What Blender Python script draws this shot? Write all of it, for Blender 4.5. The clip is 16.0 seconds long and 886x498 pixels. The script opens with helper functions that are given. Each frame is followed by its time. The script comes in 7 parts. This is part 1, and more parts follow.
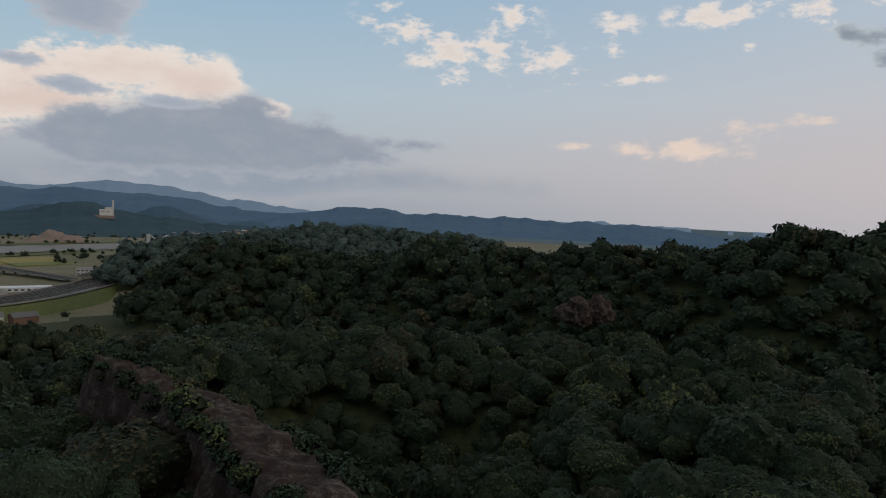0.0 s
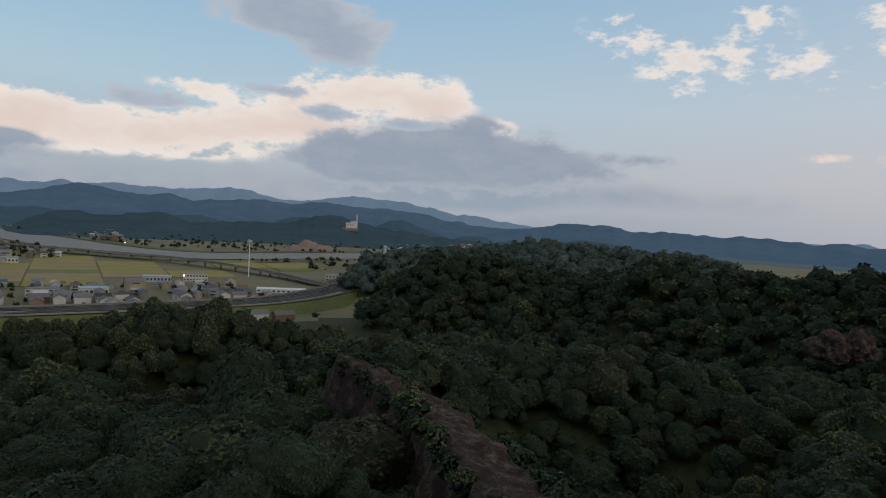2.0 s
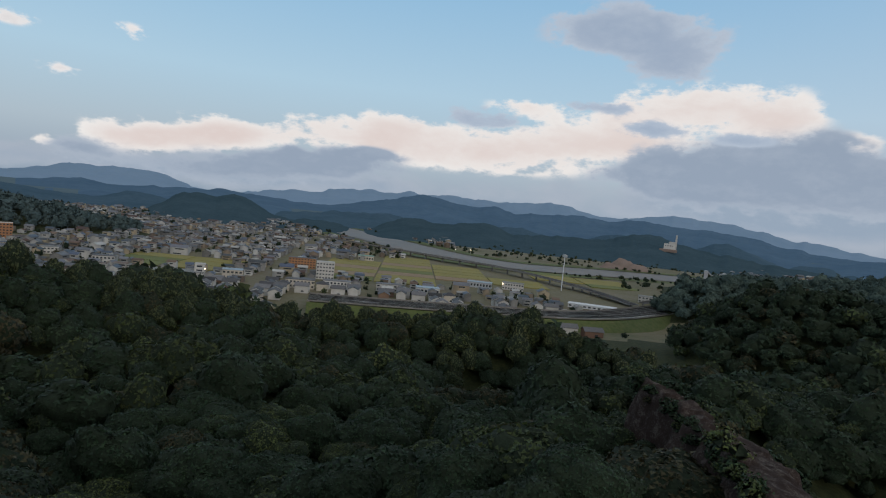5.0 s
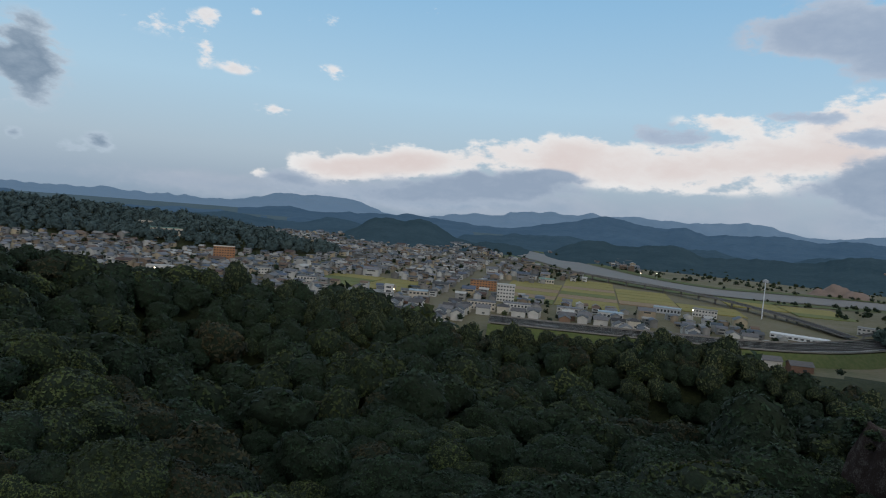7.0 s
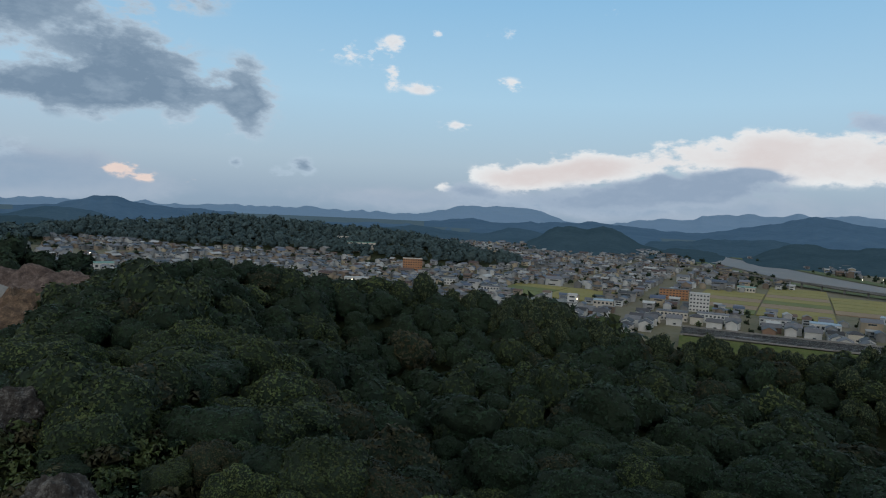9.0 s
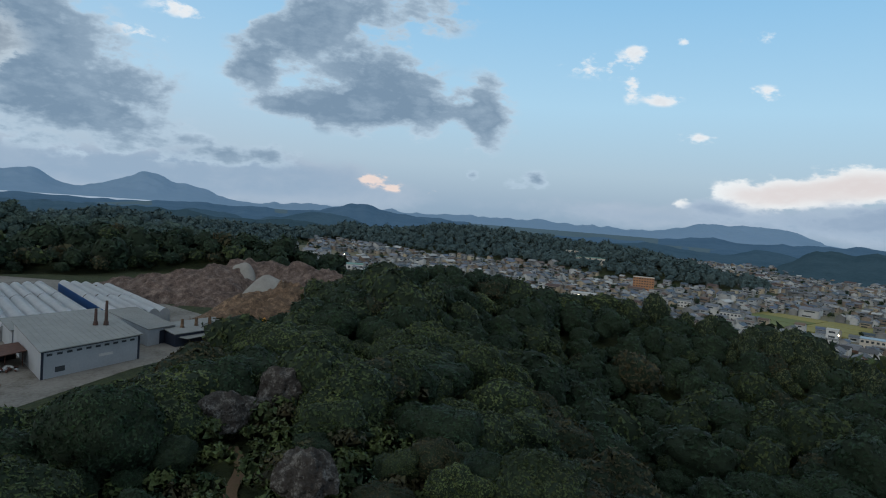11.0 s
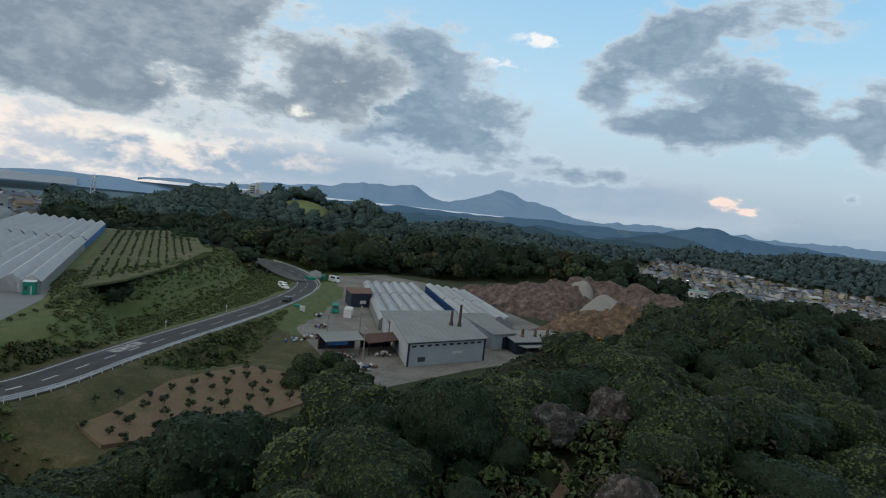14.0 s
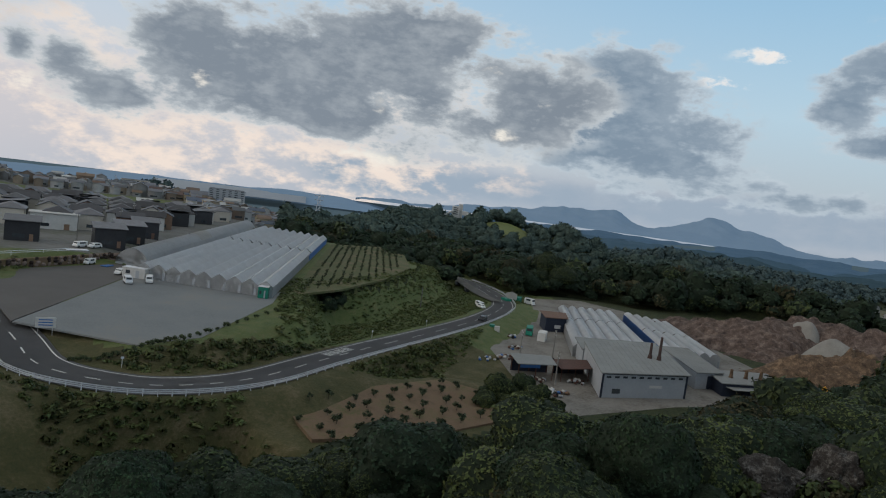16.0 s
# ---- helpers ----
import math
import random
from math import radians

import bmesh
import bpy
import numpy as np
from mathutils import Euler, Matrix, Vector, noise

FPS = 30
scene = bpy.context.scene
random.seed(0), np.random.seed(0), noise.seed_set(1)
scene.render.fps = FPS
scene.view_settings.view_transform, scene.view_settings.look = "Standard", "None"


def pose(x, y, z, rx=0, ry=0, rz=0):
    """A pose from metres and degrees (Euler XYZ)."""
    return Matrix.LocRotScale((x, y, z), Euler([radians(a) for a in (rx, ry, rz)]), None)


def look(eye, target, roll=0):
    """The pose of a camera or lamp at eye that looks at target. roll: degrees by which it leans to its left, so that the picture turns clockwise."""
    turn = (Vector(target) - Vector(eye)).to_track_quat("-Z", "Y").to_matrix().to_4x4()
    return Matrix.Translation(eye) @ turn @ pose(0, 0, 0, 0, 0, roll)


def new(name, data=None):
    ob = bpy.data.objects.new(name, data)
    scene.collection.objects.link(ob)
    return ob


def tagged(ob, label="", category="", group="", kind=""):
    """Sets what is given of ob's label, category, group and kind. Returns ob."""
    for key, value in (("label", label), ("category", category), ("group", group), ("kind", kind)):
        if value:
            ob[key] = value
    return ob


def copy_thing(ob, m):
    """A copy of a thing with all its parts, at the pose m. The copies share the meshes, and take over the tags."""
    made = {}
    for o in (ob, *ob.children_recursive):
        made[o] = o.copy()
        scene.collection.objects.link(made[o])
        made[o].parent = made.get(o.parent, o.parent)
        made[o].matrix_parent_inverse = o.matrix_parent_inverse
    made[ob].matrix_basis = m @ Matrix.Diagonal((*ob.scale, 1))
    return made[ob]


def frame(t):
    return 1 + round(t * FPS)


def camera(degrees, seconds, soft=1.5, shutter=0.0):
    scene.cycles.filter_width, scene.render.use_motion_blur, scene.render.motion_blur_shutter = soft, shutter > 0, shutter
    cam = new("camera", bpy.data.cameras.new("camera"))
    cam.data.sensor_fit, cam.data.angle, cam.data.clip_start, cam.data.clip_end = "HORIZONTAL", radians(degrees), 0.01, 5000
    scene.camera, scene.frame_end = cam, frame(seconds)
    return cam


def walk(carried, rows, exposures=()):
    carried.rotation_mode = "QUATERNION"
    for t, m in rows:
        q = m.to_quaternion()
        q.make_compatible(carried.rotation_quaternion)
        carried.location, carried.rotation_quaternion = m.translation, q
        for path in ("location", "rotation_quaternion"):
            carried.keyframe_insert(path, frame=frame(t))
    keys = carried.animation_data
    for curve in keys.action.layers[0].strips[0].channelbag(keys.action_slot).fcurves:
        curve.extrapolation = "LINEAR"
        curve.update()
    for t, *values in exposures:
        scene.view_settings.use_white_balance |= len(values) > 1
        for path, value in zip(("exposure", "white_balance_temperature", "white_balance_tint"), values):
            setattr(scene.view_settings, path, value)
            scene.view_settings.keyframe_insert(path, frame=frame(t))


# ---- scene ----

EYE = (0.0, 0.0, 75.0)
cam = camera(68.0, 16.0, soft=1.1)
# seconds, yaw, pitch, roll: the camera hovers and turns to its left
TURN = [
    (0.0, -19.00, -3.66, -2.64),
    (0.5, -15.14, -3.64, -2.73),
    (1.0, -10.58, -3.55, -2.92),
    (1.5, -5.45, -3.41, -3.19),
    (2.0, 0.21, -3.23, -3.32),
    (2.5, 5.64, -3.14, -3.45),
    (3.0, 9.62, -3.29, -3.54),
    (3.5, 14.01, -3.54, -3.95),
    (4.0, 19.32, -3.71, -4.75),
    (6.5, 37.92, -3.61, -5.31),
    (7.0, 43.07, -3.38, -4.86),
    (7.5, 48.96, -3.41, -4.37),
    (8.0, 52.61, -3.53, -3.61),
    (10.5, 72.09, -3.51, -3.62),
    (11.0, 78.67, -3.61, -4.40),
    (11.5, 85.33, -3.51, -4.48),
    (12.0, 89.16, -3.54, -4.34),
    (12.5, 92.84, -3.96, -4.51),
    (13.0, 97.60, -4.37, -5.10),
    (13.5, 103.43, -4.56, -5.83),
    (14.0, 108.02, -4.60, -6.22),
    (14.5, 112.70, -4.36, -6.54),
    (15.0, 117.42, -4.19, -6.64),
    (15.5, 121.53, -4.24, -6.95),
    (16.0, 125.38, -4.66, -7.47),
]
walk(cam, [(t, pose(*EYE, 90 + p, r, y)) for t, y, p, r in TURN],
     [(0.0, -.32, 6600, 9), (3.5, -.17, 6250, 7), (7.0, -.2, 5900, 5), (11.0, -.08, 5650, 1), (13.5, .12, 5850, 1), (16.0, -.08, 6250, 5)])

# ---- sky and light ----
SUN_YAW, SUN_UP = 232.0, 5.0      # low evening sun behind cloud


def nodes_of(tree):
    tree.nodes.clear()
    def n(kind, **kw):
        node = tree.nodes.new(kind)
        for k, v in kw.items():
            if k == "ins":
                for key, val in v.items():
                    if isinstance(val, bpy.types.NodeSocket):
                        tree.links.new(val, node.inputs[key])
                    else:
                        node.inputs[key].default_value = val
            elif k == "op":
                node.operation = v
            elif k == "blend":
                node.blend_type = v
            elif k == "dtype":
                node.data_type = v
        return node
    return n


def ramp(n, fac, stops, mode="LINEAR"):
    node = n("ShaderNodeValToRGB", ins={0: fac})
    el = node.color_ramp.elements
    node.color_ramp.interpolation = mode
    while len(el) < len(stops):
        el.new(0.5)
    for e, (pos, col) in zip(el, stops):
        e.position, e.color = pos, (*col, 1.0) if len(col) == 3 else col
    return node.outputs[0]


def build_sky():
    world = bpy.data.worlds.new("evening_sky")
    scene.world = world
    world.use_nodes = True
    tree = world.node_tree
    n = nodes_of(tree)

    def m(op, a, b=0.0, c=0.0):
        return n("ShaderNodeMath", op=op, ins={0: a, 1: b, 2: c}).outputs[0]

    def mix(fac, a, b):
        node = n("ShaderNodeMix", dtype="RGBA")
        for i, v in ((0, fac), (6, a), (7, b)):
            if isinstance(v, bpy.types.NodeSocket):
                tree.links.new(v, node.inputs[i])
            else:
                node.inputs[i].default_value = v if i == 0 else (*v, 1.0)
        return node.outputs[2]

    way = n("ShaderNodeTexCoord").outputs["Generated"]
    sep = n("ShaderNodeSeparateXYZ", ins={0: way})
    x, y, z = sep.outputs
    yaw = m("MULTIPLY", m("ARCTAN2", m("MULTIPLY", x, -1.0), y), 57.2958)     # -180..180, to the left of +y
    yaw = m("ADD", yaw, m("MULTIPLY", m("LESS_THAN", yaw, -100.0), 360.0))
    up = m("MULTIPLY", m("ARCSINE", z), 57.2958)
    sky = n("ShaderNodeTexSky")
    sky.sky_type, sky.sun_disc = "NISHITA", False
    sky.sun_elevation, sky.sun_rotation = radians(SUN_UP), radians(-SUN_YAW)
    sky.air_density, sky.dust_density, sky.ozone_density = 1.2, 1.5, 1.5
    clear = ramp(n, m("DIVIDE", m("ADD", up, 4.0), 60.0), [
        (0.00, (0.30, 0.38, 0.47)), (0.07, (0.40, 0.49, 0.60)), (0.13, (0.53, 0.63, 0.74)), (0.22, (0.55, 0.74, 0.90)), (0.36, (0.38, 0.62, 0.86)), (0.55, (0.28, 0.49, 0.74)), (1.0, (0.16, 0.33, 0.58))])
    soft = n("ShaderNodeVectorMath", op="SCALE", ins={0: sky.outputs[0], "Scale": 0.12}).outputs[0]
    clear = mix(0.18, clear, soft)
    # paler and then rosy towards the hidden sun
    toward = m("POWER", m("ABSOLUTE", m("COSINE", m("MULTIPLY", m("SUBTRACT", yaw, SUN_YAW), 0.008727))), 3.0)
    band = m("MULTIPLY", m("EXPONENT", m("MULTIPLY", m("POWER", m("DIVIDE", m("SUBTRACT", up, 4.0), 7.5), 2.0), -1.0)), 0.5)
    clear = mix(n("ShaderNodeClamp", ins={0: m("MULTIPLY", toward, 1.05), 2: .72}).outputs[0], clear, (.70, .72, .79))
    clear = mix(m("MULTIPLY", band, m("ADD", 0.06, m("MULTIPLY", toward, 1.7))), clear, (.76, .60, .57))

    # clouds: noise in yaw and height, thickened where banks stand
    cv = n("ShaderNodeCombineXYZ", ins={0: m("MULTIPLY", yaw, 0.10), 1: m("MULTIPLY", up, 0.19), 2: 0.7}).outputs[0]
    big = n("ShaderNodeTexNoise", ins={"Vector": cv, "Scale": 1.0, "Detail": 9.0, "Roughness": 0.58, "Distortion": 0.25}).outputs[0]
    fine = n("ShaderNodeTexNoise", ins={"Vector": cv, "Scale": 3.6, "Detail": 7.0, "Roughness": 0.6}).outputs[0]

    def bank(parts):
        """Cloud cover from soft spots of (yaw, height, half width, half height, weight)."""
        total = None
        for cy, cu, wy, wu, g in parts:
            a = m("POWER", m("DIVIDE", m("SUBTRACT", yaw, cy), wy), 2.0)
            b = m("POWER", m("DIVIDE", m("SUBTRACT", up, cu), wu), 2.0)
            s = m("MULTIPLY", m("EXPONENT", m("MULTIPLY", m("ADD", a, b), -1.0)), g)
            total = s if total is None else m("ADD", total, s)
        return total

    def swell(spots, amount, rough):
        """How thick the cloud is: noise about nought, raised where the spots lie."""
        return m("ADD", m("ADD", m("MULTIPLY", m("SUBTRACT", big, 0.5), amount), m("MULTIPLY", m("SUBTRACT", fine, 0.5), rough)), spots)

    def step(v, low, high):
        node = n("ShaderNodeMapRange", ins={0: v, 1: low, 2: high, 3: 0.0, 4: 1.0})
        node.interpolation_type = "SMOOTHSTEP"
        return node.outputs[0]

    col = clear
    for spots, low, edge, deep, amount, rough, lit, dark in CLOUDS:
        where = bank(spots)
        v = swell(where, amount, rough)
        # lit rims, shaded thick middles, mottled by the fine noise
        tone = m("ADD", m("MULTIPLY", step(v, low + edge * .3, low + deep), -.9), m("MULTIPLY_ADD", m("SUBTRACT", fine, .5), 1.3, .95))
        tone = n("ShaderNodeClamp", ins={0: tone}).outputs[0]
        col = mix(m("MULTIPLY", step(v, low, low + edge), step(where, .04, .2)), col, mix(tone, dark, lit))
    # broken cloud cover overhead, all the way over
    over = n("ShaderNodeTexNoise", ins={"Vector": way, "Scale": 2.6, "Detail": 7.0, "Roughness": 0.6}).outputs[0]
    cover = m("MULTIPLY", step(up, 20.0, 38.0), step(over, .34, .50))
    col = mix(cover, col, mix(step(over, .45, .65), (.56, .53, .49), (.38, .37, .355)))
    bg = n("ShaderNodeBackground", ins={0: col, 1: 1.0})
    out = n("ShaderNodeOutputWorld", ins={0: bg.outputs[0]})
    world.cycles.sampling_method, world.cycles.sample_map_resolution = "MANUAL", 512


# cloud kinds: soft spots (yaw, height, half width, half height, weight)
FAR_BANK = [(2, 2.4, 13, 2.4, .50), (42, 1.0, 18, 1.5, .40), (96, 2.0, 12, 1.8, .42), (120, 1.4, 26, 2.0, .42), (60, .6, 24, 1.2, .32), (101, 0, 14, 1.8, .40), (130, .8, 9, 1.7, .40), (-2, 1.6, 14, 2.0, .42), (-20, 2.0, 12, 1.4, .30)]
SUNLIT = [(12.9, 8.7, 2.9, 1.8, .46), (6.6, 9.6, 4.5, 1.8, .56), (1.4, 9.0, 2.8, 1.9, .56), (-4.2, 7.0, 1.6, 1.0, .48), (11.4, 6.2, 4.6, 1.3, .48), (45.6, 3.9, 2.4, 1.1, .50), (39.0, 5.3, 3.6, 1.3, .55), (33.0, 5.3, 3.2, 1.4, .52), (23.3, 5.3, 6.5, 1.5, .55), (16, 6.4, 6, 1.8, .50), (21, 8.8, 3, .7, .40),
          (54.2, 2.7, 2.1, 1.2, .58), (51.3, 2.8, 1.9, 1.1, .46), (47.5, 4.1, 2.7, 1.1, .50), (58.8, 1.9, .8, .5, .42), (28, 4.2, 9, 1.1, .40), (50, 3.2, 4, 1.0, .46), (43.5, 4.2, 4, 1.1, .48), (30, 6.4, 4, 1.0, .42)]
MASS = [(10.5, 4.0, 4.5, 1.8, .50), (-4, 3.8, 6, 2.2, .50), (7.7, 3.9, 3.6, 2.1, .60), (2.4, 4.7, 3.9, 2.5, .60), (-2.4, 6.2, 2.1, 1.8, .52), (-7.9, 5.1, 2.4, 2.0, .54), (-11.8, 4.2, 4.0, 1.2, .42), (-16.6, 5.2, 3.2, .6, .42), (47.3, 1.0, 7.3, 1.1, .46), (37.6, 2.3, 5.7, 1.0, .46), (40.6, 3.2, 1.0, .6, .42), (56.5, 1.6, 2.3, .8, .44), (35.0, 3.6, 3.5, .6, .46), (41, 2.2, 4.9, 1.0, .44)]
STREAKS = [(25.3, 7.5, 5.2, 1.0, .52), (14.9, 9.3, 3.4, .6, .48), (11.0, 7.8, 2.9, .7, .50), (3.7, 7.3, 2.5, .5, .42), (11.4, 14.8, 5.7, 2.3, .50), (15.5, 15.4, 4.1, 1.6, .44), (9.3, 13.1, 2.4, 1.5, .42)]
PUFFS = [(-24.0, 12.9, 5.2, 2.0, .33), (-27.9, 11.6, 2.6, 1.0, .34), (-20.7, 10.9, 2.9, 1.4, .26), (-32.4, 14.7, 2.0, 1.7, .36), (-33.5, 11.2, 3.1, .5, .36), (-23.8, 16.4, 2.6, 1.2, .30), (-41.0, 15.8, 4.4, .9, .42), (-47.7, 15.5, 3.8, 1.5, .44), (-43.2, 13.4, .5, .6, .36), (-14.2, 15.2, 4, 2.0, .26), (-17.5, 13.4, 2.4, 2.3, .26),
         (66.4, 12.7, 3.3, 1.0, .30), (63.5, 13.6, .9, .6, .38), (63.6, 11.0, .6, 1.3, .34), (61.1, 10.1, 1.4, .5, .38), (53.6, 10.6, 1.2, .6, .38), (53.7, 14.8, .6, .4, .40), (55.5, 14.4, .5, .3, .36), (58.0, 7.1, 1.5, .4, .36), (59.9, 14.6, .5, .3, .36), (45.2, 16.8, .8, .9, .34), (98, 13.8, 5, .9, .34), (104, 11.6, 3, .5, .34)]
PINK = [(84.7, 1.9, 1.3, .6, .42), (83.0, 1.4, .8, .4, .30), (79.5, 1.1, .8, .5, .28), (73, .9, .7, .4, .28)]
ROSY = [(-40.9, 5.4, 2.7, 1.1, .44), (-44.1, 7.2, 2.6, .7, .40), (-47.9, 7.8, 2.4, .5, .40), (-36.1, 5.5, 3.0, .9, .30), (-30, 5.6, 2, .4, .26), (146, 4, 18, 7, .46), (128, 8, 12, 6, .42)]
DECK = [(81.4, 7.7, 5.6, 1.9, .62), (84.1, 10.8, 3.9, 1.8, .48), (88.2, 7.8, 3.6, 1.8, .46), (92.8, 7.5, 2.8, 1.0, .46), (90.4, 13.4, 4.0, 2.6, .52), (84.0, 15.8, 5.8, 2.0, .48), (95.7, 9.9, 1.8, 1.0, .42), (110.8, 7.8, 3.6, 3.1, .58), (104.8, 7.2, 3.6, 2.5, .58), (106.2, 3.9, 5.6, 1.9, .50), (96.5, 3.2, 5.0, 1.0, .46), (75.6, 8.2, 2.0, 3.2, .42),
        (70.8, 3.0, 1.0, .7, .46), (72.9, 2.3, 1.3, .5, .42), (76.3, 2.8, .7, .5, .42), (115.5, 6.2, 5, 2.6, .52), (111.6, 12.0, 5.0, 2.6, .46), (94.8, 11.5, 2.4, 2.6, .40), (-52, 12.5, 2.0, 2.2, .50), (-49.5, 14, 1.2, .8, .40)]
BROKEN = [(131, 9.8, 5, 2.2, .44), (125, 12, 5, 2.4, .44), (143.5, 8.2, 4, 2.8, .42), (116, 9, 4, 2.8, .48), (122.1, 5.9, 4.6, 2.4, .52), (119.4, 10.3, 3.1, 2.2, .46), (129.1, 4.4, 4.2, 2.0, .42), (148.1, 9.8, 3.6, 2.4, .58), (137.6, 11.0, 5.6, 3.6, .62), (140.6, 5.4, 7.0, 2.0, .58), (135.1, 5.6, 3.4, 1.8, .44), (129.3, 13.4, 5.2, 2.4, .50), (152.4, 4.4, 4.3, 1.6, .46), (127.6, 8.2, 2.2, 1.6, .44), (158.7, 6.8, 1.0, 1.1, .44), (155.9, 6.6, 1.4, 1.2, .40), (190, 14, 30, 8, .4), (270, 18, 50, 10, .4)]
GAPS = [(131.9, 7.2, 1.2, .9, .42), (146.3, 6.8, .8, .8, .42), (132.8, 2.4, 3.2, 1.0, .40), (121.4, 5.4, 1.8, .9, .34), (123.6, 11.1, 3.4, .8, .32), (158.2, 4.2, 2.1, 1.0, .40), (142, 1.6, 4.6, .5, .32), (126.5, 7.0, 1.2, .8, .34), (118, 8.5, 1.4, .7, .30)]
# threshold, rim, depth, noise, roughness, lit and shaded colour
CLOUDS = [
    (FAR_BANK, .14, .34, .5, .8, .25, (.50, .52, .58), (.37, .43, .52)),
    (SUNLIT, .10, .30, .9, 1.1, 1.6, (1.0, .91, .85), (.86, .70, .64)),
    (MASS, .07, .34, .46, 1.0, 1.0, (.52, .55, .62), (.36, .41, .50)),
    (STREAKS, .16, .26, .55, 1.3, 1.1, (.56, .60, .68), (.40, .46, .57)),
    (PUFFS, .16, .50, .9, 1.6, 3.2, (.98, .90, .86), (.84, .76, .73)),
    (PINK, .20, .28, .8, .8, 2.2, (1.0, .74, .62), (.84, .62, .57)),
    (ROSY, .14, .38, .9, 1.2, 1.3, (.98, .80, .70), (.78, .70, .66)),
    (DECK, .09, .26, .50, 1.3, 1.4, (.60, .65, .71), (.235, .295, .375)),
    (BROKEN, .08, .28, .48, 1.3, 1.3, (.68, .69, .71), (.245, .275, .325)),
    (GAPS, .24, .50, .9, 1.2, 1.8, (1.0, .90, .80), (.90, .76, .68)),
]
build_sky()

sun = new("sun", bpy.data.lights.new("sun", "SUN"))
sun.data.energy, sun.data.angle, sun.data.color = 0.65, radians(14), (1.0, 0.84, 0.68)
sy, su = radians(SUN_YAW), radians(14)
sun.matrix_world = look((0, 0, 300), (300 * math.sin(sy) * math.cos(su), -300 * math.cos(sy) * math.cos(su), 300 - 300 * math.sin(su)))
# ---- materials ----


def material(name, base, other=None, rough=0.8, scale=2.0, metal=0.0, bump=0.0, fine=9.0, random=0.0, island=0.0, spec=0.3, third=None, emit=0.0, leafy=0.0):
    """Two colours mixed by a broad and a fine noise at world size, with relief; random shifts each object's or island's tone; leafy: clumps of leaves of that many to the metre."""
    mat = bpy.data.materials.new(name)
    mat.use_nodes = True
    tree = mat.node_tree
    n = nodes_of(tree)
    where = n("ShaderNodeNewGeometry").outputs["Position"]
    big = n("ShaderNodeTexNoise", ins={"Vector": where, "Scale": 1.0 / scale, "Detail": 5.0, "Roughness": 0.6}).outputs[0]
    tiny = n("ShaderNodeTexNoise", ins={"Vector": where, "Scale": fine / scale, "Detail": 4.0, "Roughness": 0.7}).outputs[0]
    fac = n("ShaderNodeMath", op="MULTIPLY_ADD", ins={0: tiny, 1: 0.45, 2: n("ShaderNodeMath", op="MULTIPLY", ins={0: big, 1: 0.55}).outputs[0]}).outputs[0]
    other = other or tuple(c * 0.7 for c in base)
    stops = [(0.36, other), (0.62, base)] if third is None else [(0.34, other), (0.5, base), (0.66, third)]
    col = ramp(n, fac, stops)
    for src, amount in ((n("ShaderNodeNewGeometry").outputs["Random Per Island"], island), (n("ShaderNodeObjectInfo").outputs["Random"], random)):
        if not amount:
            continue
        val = n("ShaderNodeMapRange", ins={0: src, 3: 1 - amount, 4: 1 + amount}).outputs[0]
        hue = n("ShaderNodeMapRange", ins={0: src, 3: 0.5 - amount * 0.05, 4: 0.5 + amount * 0.04}).outputs[0]
        col = n("ShaderNodeHueSaturation", ins={"Hue": hue, "Value": val, "Color": col}).outputs[0]
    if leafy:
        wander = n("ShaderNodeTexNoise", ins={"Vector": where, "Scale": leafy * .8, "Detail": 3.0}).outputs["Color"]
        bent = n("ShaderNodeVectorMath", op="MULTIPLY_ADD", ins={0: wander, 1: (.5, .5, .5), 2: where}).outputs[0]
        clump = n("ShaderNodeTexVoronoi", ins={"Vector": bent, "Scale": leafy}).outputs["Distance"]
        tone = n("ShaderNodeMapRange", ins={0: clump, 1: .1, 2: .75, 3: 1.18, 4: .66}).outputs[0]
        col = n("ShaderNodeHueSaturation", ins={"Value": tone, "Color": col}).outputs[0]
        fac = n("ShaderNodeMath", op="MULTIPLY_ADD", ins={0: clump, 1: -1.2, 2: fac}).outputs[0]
    bsdf = n("ShaderNodeBsdfPrincipled", ins={"Base Color": col, "Roughness": rough, "Metallic": metal, "Specular IOR Level": spec})
    if bump:
        b = n("ShaderNodeBump", ins={"Height": fac, "Strength": bump, "Distance": .25 / leafy if leafy else scale * 0.12})
        tree.links.new(b.outputs[0], bsdf.inputs["Normal"])
    if emit:
        tree.links.new(col, bsdf.inputs["Emission Color"])
        bsdf.inputs["Emission Strength"].default_value = emit
    n("ShaderNodeOutputMaterial", ins={0: bsdf.outputs[0]})
    return mat


